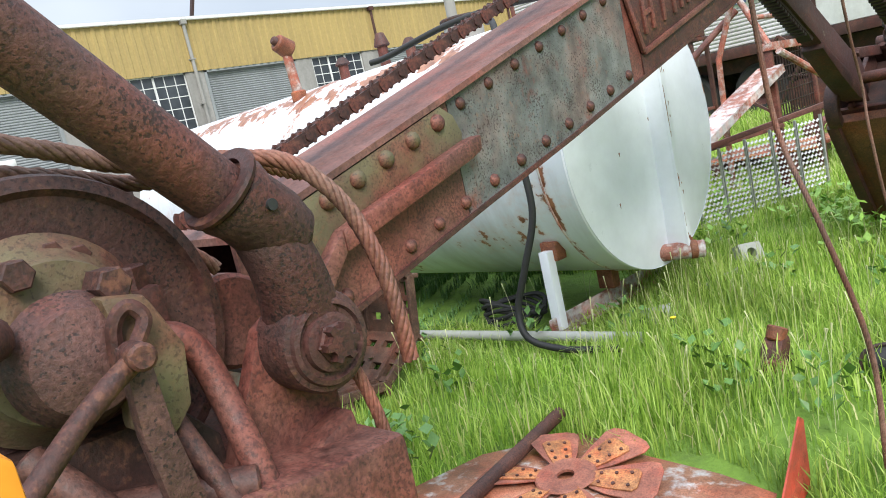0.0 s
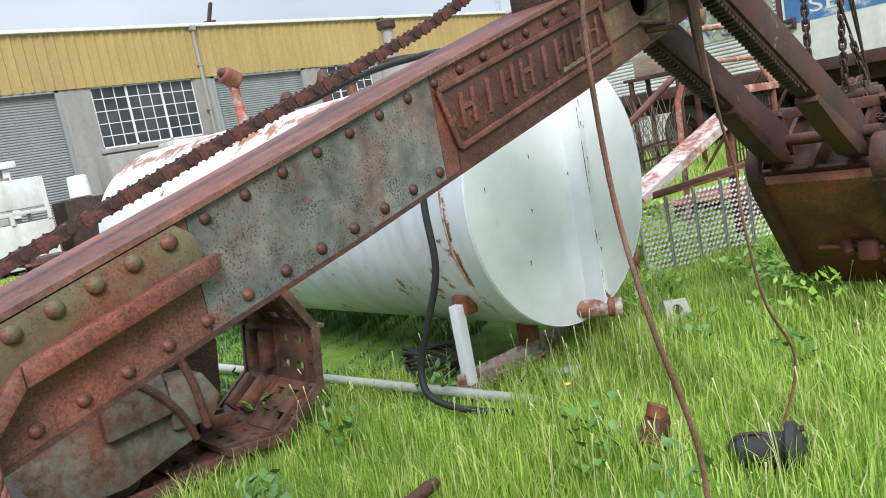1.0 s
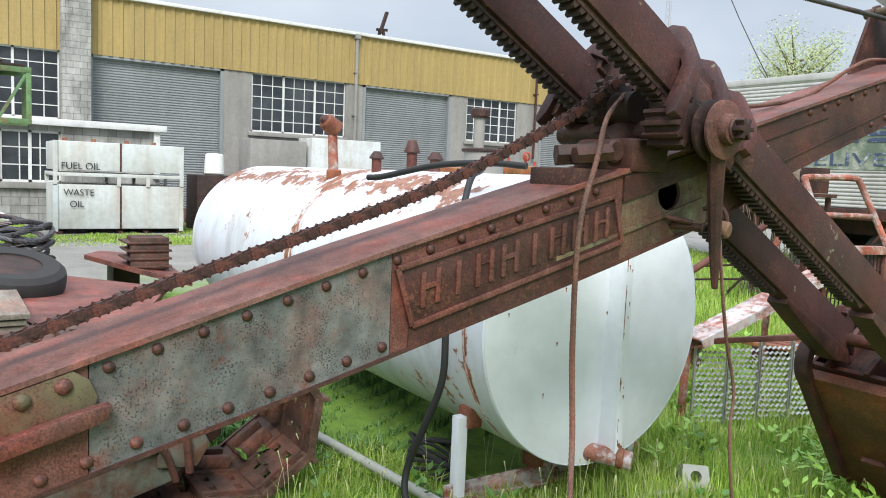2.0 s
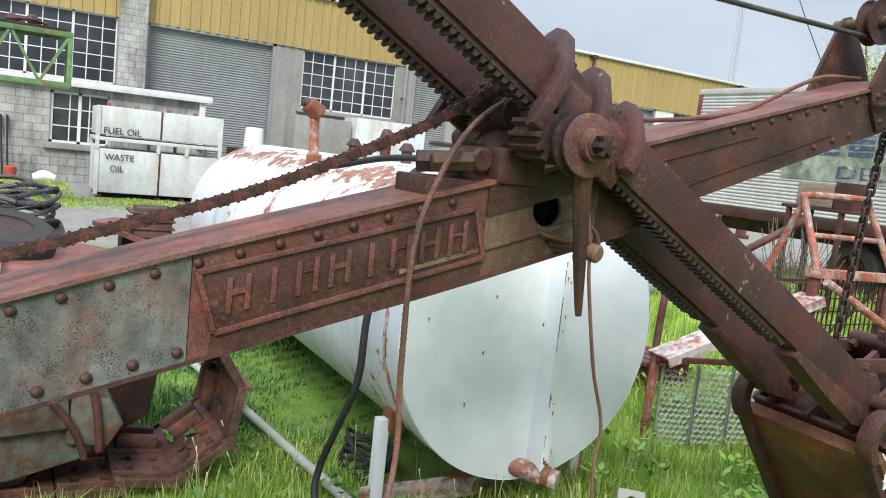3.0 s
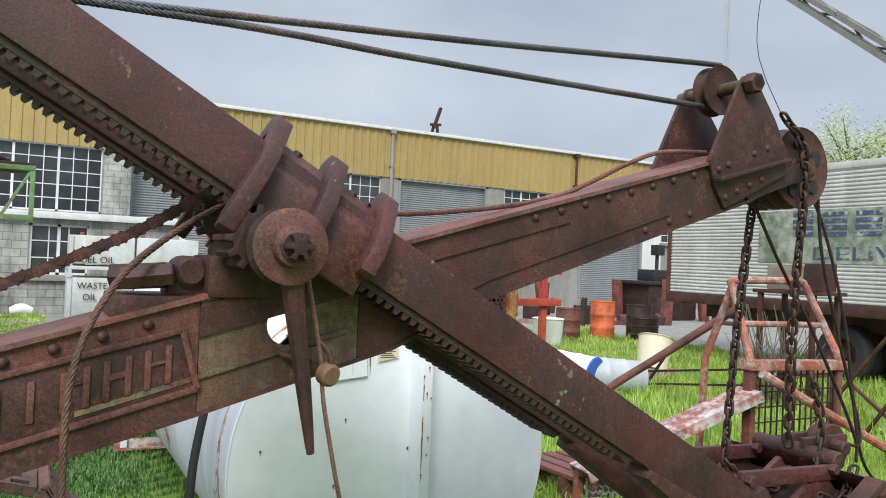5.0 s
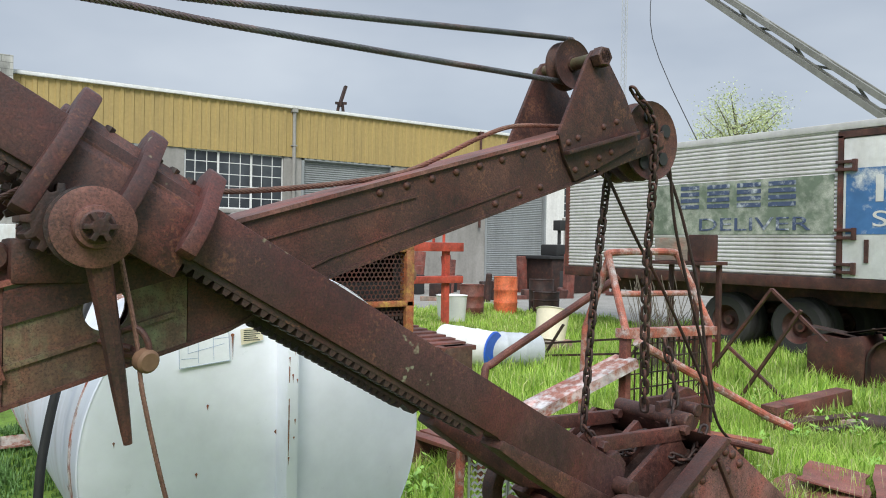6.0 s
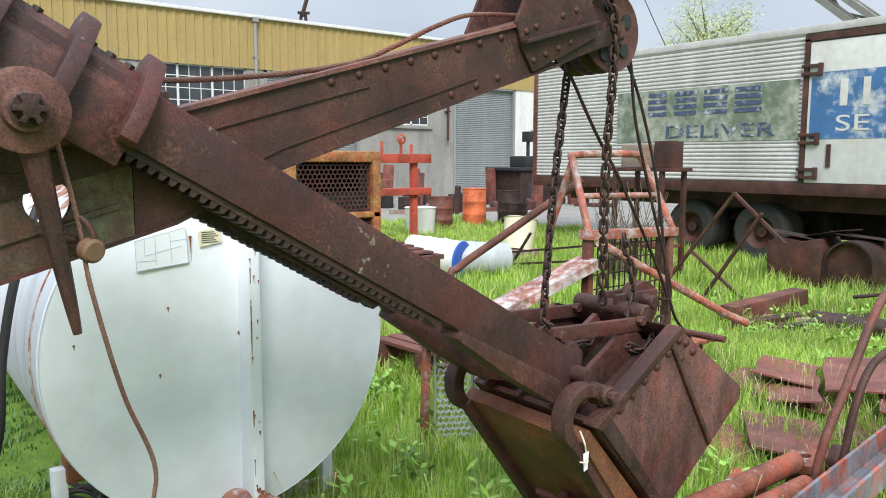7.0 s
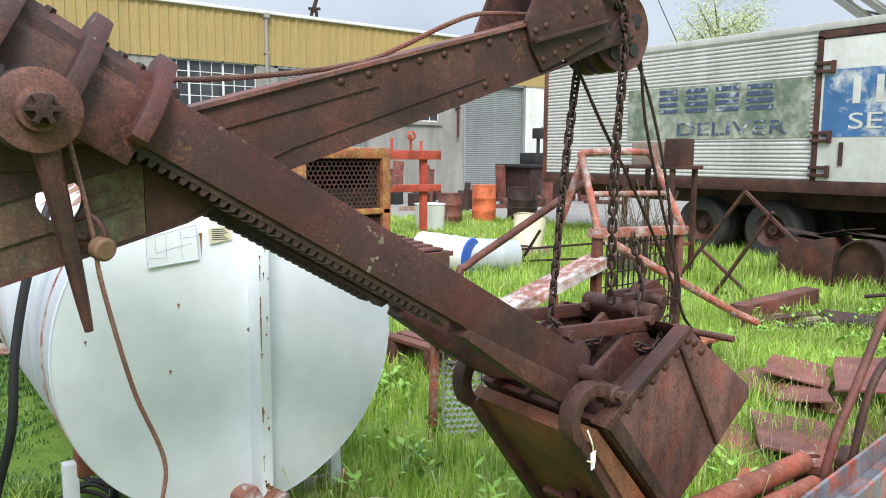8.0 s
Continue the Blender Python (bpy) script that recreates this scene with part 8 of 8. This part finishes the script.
for p0, p1, w in (((-65.4, 37.2, 13.4), (-65.4, 37.6, 15.6), 0.25), ((-65.4, 38.2, 13.4), (-65.4, 37.95, 15.6), 0.25), ((-65.4, 37.6, 15.2), (-65.4, 38.3, 17.3), 0.55), ((-65.4, 37.2, 15.5), (-65.4, 38.4, 15.6), 0.28)):
    bar("bar", p0, p1, w * 0.7, 0.25, RUST_DARK, sg, bevel=0)

# ---- tree behind the trailer ----
random.seed(11)
tree = thing("tree", "bare-limbed tree in pale early leaf beyond the trailer", "tree", (-23.0, 40.0, 0.0))
trunk = BM()
tube(trunk, [(-23, 40, -0.2), (-23.1, 40, 2.0), (-22.9, 40.1, 4.2), (-23.0, 40, 6.5), (-23.1, 40, 9.2)], lambda u: 0.34 * (1 - u) + 0.05, 10, 4)
tips = []
for k in range(46):
    z0 = 2.6 + 6.0 * k / 46
    a = k * 2.4 + random.uniform(-0.4, 0.4)
    reach = random.uniform(1.6, 3.7) * (1 - 0.45 * (k / 46) ** 2)
    rise = random.uniform(0.9, 2.1)
    p0 = Vector((-23, 40, z0))
    p2 = p0 + Vector((math.cos(a) * reach, math.sin(a) * reach, rise))
    p1 = p0.lerp(p2, 0.5) + Vector((0, 0, -0.15))
    tube(trunk, [p0, p1, p2], lambda u: 0.07 * (1 - u) + 0.012, 5, 3)
    tips += [p0.lerp(p2, s) for s in (0.45, 0.6, 0.75, 0.9, 1.0)]
part("trunk", trunk, BARK, tree)
rng = np.random.default_rng(4)


def leaf_cloud(name, centres, per, spread, size, mat, parent=None):
    n = len(centres) * per
    c = np.repeat(np.array([tuple(p) for p in centres]), per, axis=0) + rng.normal(0, spread, (n, 3))
    u = rng.normal(0, 1, (n, 3))
    u /= np.linalg.norm(u, axis=1)[:, None]
    v = np.cross(u, rng.normal(0, 1, (n, 3)))
    v /= np.linalg.norm(v, axis=1)[:, None]
    s = rng.uniform(0.6, 1.3, (n, 1)) * size
    quad = np.stack([c - u * s, c + v * s * 0.5, c + u * s, c - v * s * 0.5], axis=1).reshape(-1, 3)
    me = bpy.data.meshes.new(name)
    me.vertices.add(len(quad))
    me.vertices.foreach_set("co", quad.ravel())
    me.loops.add(len(quad))
    me.loops.foreach_set("vertex_index", np.arange(len(quad)))
    me.polygons.add(n)
    me.polygons.foreach_set("loop_start", np.arange(n) * 4)
    me.update(calc_edges=True)
    me.materials.append(mat)
    ob = new(name, me)
    if parent:
        hang(ob, parent)
    return ob


tagged(leaf_cloud("crown", tips, 70, 0.36, 0.062, LEAF, tree), "sparse pale green young leaves", kind="stuff")

# ---- grass ----
grass_mat = bpy.data.materials.new("meadow_grass")
grass_mat.use_nodes = True
gnt = grass_mat.node_tree
gnt.nodes.clear()
g_out = gnt.nodes.new("ShaderNodeOutputMaterial")
g_dif = gnt.nodes.new("ShaderNodeBsdfPrincipled")
g_dif.inputs["Roughness"].default_value = 0.5
g_tr = gnt.nodes.new("ShaderNodeBsdfTranslucent")
g_mx = gnt.nodes.new("ShaderNodeMixShader")
g_mx.inputs[0].default_value = 0.45
g_geo = gnt.nodes.new("ShaderNodeNewGeometry")
g_c = ramp(gnt, g_geo.outputs["Random Per Island"], ((0.0, (0.17, 0.30, 0.040)), (0.4, (0.37, 0.56, 0.090)), (0.85, (0.56, 0.72, 0.16)), (1.0, (0.74, 0.66, 0.38))))
g_c = mix(gnt, 1.0, g_c, ramp(gnt, noise_node(gnt, 1.1, 4), ((0.3, (0.62,)), (0.7, (1.22,)))), "MULTIPLY")
gnt.links.new(g_c, g_dif.inputs["Base Color"])
gnt.links.new(g_c, g_tr.inputs["Color"])
gnt.links.new(g_dif.outputs[0], g_mx.inputs[1])
gnt.links.new(g_tr.outputs[0], g_mx.inputs[2])
gnt.links.new(g_mx.outputs[0], g_out.inputs["Surface"])


# dark clover green, with the shade by the tank put into the colour
clover_shade_mat = plain("clover_with_tank_shade", (0.095, 0.20, 0.050), 0.6, var=0.5, scale=20.0)


def blades(name, label, x0, x1, y0, y1, count, h0, h1, w, keep=None, seed=1):
    """A patch of grass blades, each a bent tapering strip."""
    r = np.random.default_rng(seed)
    x, y = r.uniform(x0, x1, count), r.uniform(y0, y1, count)
    tuft = np.sin(x * 5.3 + np.sin(y * 3.1) * 1.7) * np.sin(y * 4.7 + np.sin(x * 2.3)) + 0.6 * np.sin(x * 1.7 + 1) * np.sin(y * 1.3)
    ok = r.uniform(-1.1, 1.0, count) < tuft + 0.55
    if keep is not None:
        ok &= keep(x, y)
    x, y, tuft = x[ok], y[ok], tuft[ok]
    n = len(x)
    h = r.uniform(h0, h1, n) * (1 + 0.30 * tuft) * r.uniform(0.6, 1.1, n)
    a = r.uniform(0, 2 * np.pi, n)
    lean = r.uniform(0.05, 0.75, n) * h
    lx, ly = np.cos(a) * lean, np.sin(a) * lean
    b = a + np.pi / 2 + r.uniform(-0.5, 0.5, n)
    wx, wy = np.cos(b) * w * r.uniform(0.6, 1.3, n), np.sin(b) * w * r.uniform(0.6, 1.3, n)
    dip = 0.15 * np.clip((3.4 - y) / 0.8, 0, 1) * np.clip((x + 1.8) / 0.5, 0, 1)
    z0 = -0.03 - dip
    h = h * (1 - 0.45 * ((x < -1.25) & (y > 3.2) & (y < 4.2)))
    v = np.stack([
        np.stack([x - wx, y - wy, z0], 1), np.stack([x + wx, y + wy, z0], 1),
        np.stack([x + lx * 0.35 + wx * 0.8, y + ly * 0.35 + wy * 0.8, h * 0.58 - dip], 1), np.stack([x + lx * 0.35 - wx * 0.8, y + ly * 0.35 - wy * 0.8, h * 0.58 - dip], 1),
        np.stack([x + lx, y + ly, h * (1 - 0.25 * (lean / h)) - dip], 1)], axis=1).reshape(-1, 3)
    base = np.arange(n) * 5
    loops = np.stack([base, base + 1, base + 2, base + 3, base + 3, base + 2, base + 4], 1).ravel()
    starts = np.stack([np.arange(n) * 7, np.arange(n) * 7 + 4], 1).ravel()
    me = bpy.data.meshes.new(name)
    me.vertices.add(len(v))
    me.vertices.foreach_set("co", v.ravel())
    me.loops.add(len(loops))
    me.loops.foreach_set("vertex_index", loops)
    me.polygons.add(len(starts))
    me.polygons.foreach_set("loop_start", starts)
    me.update(calc_edges=True)
    me.materials.append(grass_mat)
    return tagged(new(name, me), label, "grass", kind="stuff")


def clear(x, y):
    """Bare places: beneath the tank's middle, the crawler and the sheet with the fan."""
    under = (x < -1.75) & (x > -6.2) & (np.abs(y - 4.3) < 0.55)
    track = (x < -1.95) & (x > -2.9) & (y < 3.12)
    panel = (x < -0.13) & (x > -1.36) & (y > 1.85) & (y < 2.86 + 0.06 * np.sin(x * 9)) & (y - 2.62 < (x + 1.36) * 1.0)
    return ~(under | track | panel)


blades("grass", "tall bright green spring grass in tufts", -2.6, 1.0, 1.3, 6.2, 90000, 0.08, 0.20, 0.0030, clear, 1)
blades("grass", "tall bright green spring grass in tufts", -3.6, 1.2, 6.2, 10.5, 80000, 0.09, 0.23, 0.0040, clear, 2)
blades("grass", "rough green grass running back to the trailer", -9.5, 2.5, 8.0, 18.0, 110000, 0.10, 0.28, 0.007, lambda x, y: ~((x > -3.6) & (y < 10.5)), 3)
blades("grass", "rough green grass beside the tank", -9.0, -2.4, 4.9, 8.0, 50000, 0.08, 0.22, 0.006, clear, 4)
blades("grass", "rough green grass among the drums", -15.0, -9.0, 9.0, 16.5, 60000, 0.08, 0.24, 0.009, None, 5)
# the blades by the tank take the green with shade in it
blades("grass", "short clover-green grass beneath and before the tank, its shade put into the colour", -6.5, -2.4, 2.4, 4.9, 42000, 0.05, 0.15, 0.0045, lambda x, y: clear(x, y) | (np.sin(x * 31 + y * 17) > 0.3), 6).data.materials[0] = clover_shade_mat
blades("grass", "short yellowish grass strip before the workshop", -20.5, -14.5, 0.5, 9.5, 45000, 0.03, 0.08, 0.012, lambda x, y: ~((x < -16.9) & (y > 3.3) & (y < 6.3)), 7)

blades("grass", "mown green grass in the open yard", 0.9, 6.0, 1.3, 10.5, 90000, 0.06, 0.15, 0.0045, None, 8)
blades("grass", "mown green grass behind the machine", -4.5, 6.0, -3.0, 1.3, 90000, 0.06, 0.15, 0.0045, lambda x, y: (x < -2.6) | (x > 0.35) | (y < -0.2), 9)

# broad-leaved weeds and a few seed stalks
weed_mat = plain("weed_leaf", (0.085, 0.19, 0.035), 0.5, var=0.35, scale=9.0)
random.seed(21)
spots = [(-2.35, 3.05), (-2.15, 3.2), (-2.55, 3.15), (-1.55, 2.45), (-1.75, 2.95), (-1.35, 2.35), (-2.8, 3.2), (-3.0, 3.1), (-1.3, 3.75), (-1.75, 3.55), (-0.6, 3.25), (-0.75, 3.45), (-0.9, 4.6), (-2.45, 2.95), (-0.3, 4.4), (-1.5, 5.3), (-0.2, 3.2), (-2.9, 3.35)]
bm = BM()
for sx, sy in spots:
    for k in range(22):
        a, tilt = random.uniform(0, 6.28), random.uniform(0.2, 1.1)
        L, w = random.uniform(0.03, 0.075), random.uniform(0.012, 0.028)
        o = Vector((sx + random.uniform(-0.09, 0.09), sy + random.uniform(-0.09, 0.09), random.uniform(0.02, 0.17)))
        d = Vector((math.cos(a) * math.cos(tilt), math.sin(a) * math.cos(tilt), math.sin(tilt)))
        s = d.cross(Vector((0, 0, 1))).normalized() * w
        up = s.cross(d).normalized() * 0.006
        p = [bm.verts.new(q) for q in (o, o + d * L * 0.45 + s + up, o + d * L, o + d * L * 0.45 - s + up, o + d * L * 0.45)]
        bm.faces.new((p[0], p[1], p[4]))
        bm.faces.new((p[1], p[2], p[4]))
        bm.faces.new((p[2], p[3], p[4]))
        bm.faces.new((p[3], p[0], p[4]))
tagged(part("weeds", bm, weed_mat), "low broad-leaved weeds among the grass", "weeds", kind="stuff")
pale_weed = plain("pale_weed_leaf", (0.22, 0.40, 0.060), 0.5, var=0.4, scale=9.0)
bm = BM()
for k in range(150):
    sx, sy = random.uniform(-3.2, 0.4), random.uniform(4.9, 11.0)
    if sx > -1.6 and 6.6 < sy < 9.0:
        continue
    tall = random.uniform(0.12, 0.34)
    for q in range(16):
        a, tilt = random.uniform(0, 6.28), random.uniform(0.0, 0.9)
        L, w = random.uniform(0.04, 0.09), random.uniform(0.010, 0.022)
        o = Vector((sx + random.uniform(-0.07, 0.07), sy + random.uniform(-0.07, 0.07), random.uniform(0.05, tall)))
        d = Vector((math.cos(a) * math.cos(tilt), math.sin(a) * math.cos(tilt), math.sin(tilt)))
        sd = d.cross(Vector((0, 0, 1))).normalized() * w
        v = [bm.verts.new(p) for p in (o, o + d * L * 0.5 + sd, o + d * L, o + d * L * 0.5 - sd)]
        bm.faces.new((v[0], v[1], v[2]))
        bm.faces.new((v[0], v[2], v[3]))
tagged(part("weeds", bm, pale_weed), "taller pale green leafy weeds standing in the grass", "weeds", kind="stuff")
bm = BM()
seed_mat = plain("grass_seed_head", (0.48, 0.50, 0.26), 0.7)
for k in range(420):
    x, yy = random.uniform(-2.2, 0.7), random.uniform(2.9, 8.5)
    h = random.uniform(0.2, 0.36)
    lx, ly = random.uniform(-0.07, 0.07), random.uniform(-0.07, 0.07)
    tube(bm, [(x, yy, 0), (x + lx * 0.4, yy + ly * 0.4, h * 0.6), (x + lx, yy + ly, h)], lambda u: 0.0011 + (0.0032 if u > 0.84 else 0), 3, 3)
tagged(part("seed_stalks", bm, seed_mat), "thin pale grass seed stalks", "grass", kind="stuff")
bm = BM()
for k in range(60):
    x, yy = random.uniform(-5.6, -4.9), random.uniform(11.4, 12.0)
    a = random.uniform(0, 6.28)
    tube(bm, [(x, yy, 0), (x + math.cos(a) * 0.15, yy + math.sin(a) * 0.1, 0.6), (x + math.cos(a) * 0.35, yy + math.sin(a) * 0.3, random.uniform(0.8, 1.4))], 0.006, 3, 3)
tagged(part("dead_shrub", bm, BARK), "bare twiggy dead shrub before the trailer", "shrub", kind="stuff")
flower = thing("dandelion", "small yellow flower in the grass", "flower", (-0.98, 3.62, 0.0))
part("stem", tube(BM(), [(-0.98, 3.62, 0), (-0.98, 3.62, 0.16)], 0.002, 5, 2), weed_mat, flower)
part("head", lathe(BM(), [(0, 0), (0.010, 0.002), (0.014, 0.008), (0.006, 0.011), (0, 0.011)], 12, Matrix.Translation((-0.98, 3.62, 0.155))), plain("yellow_petals", (0.75, 0.55, 0.02), 0.6), flower)
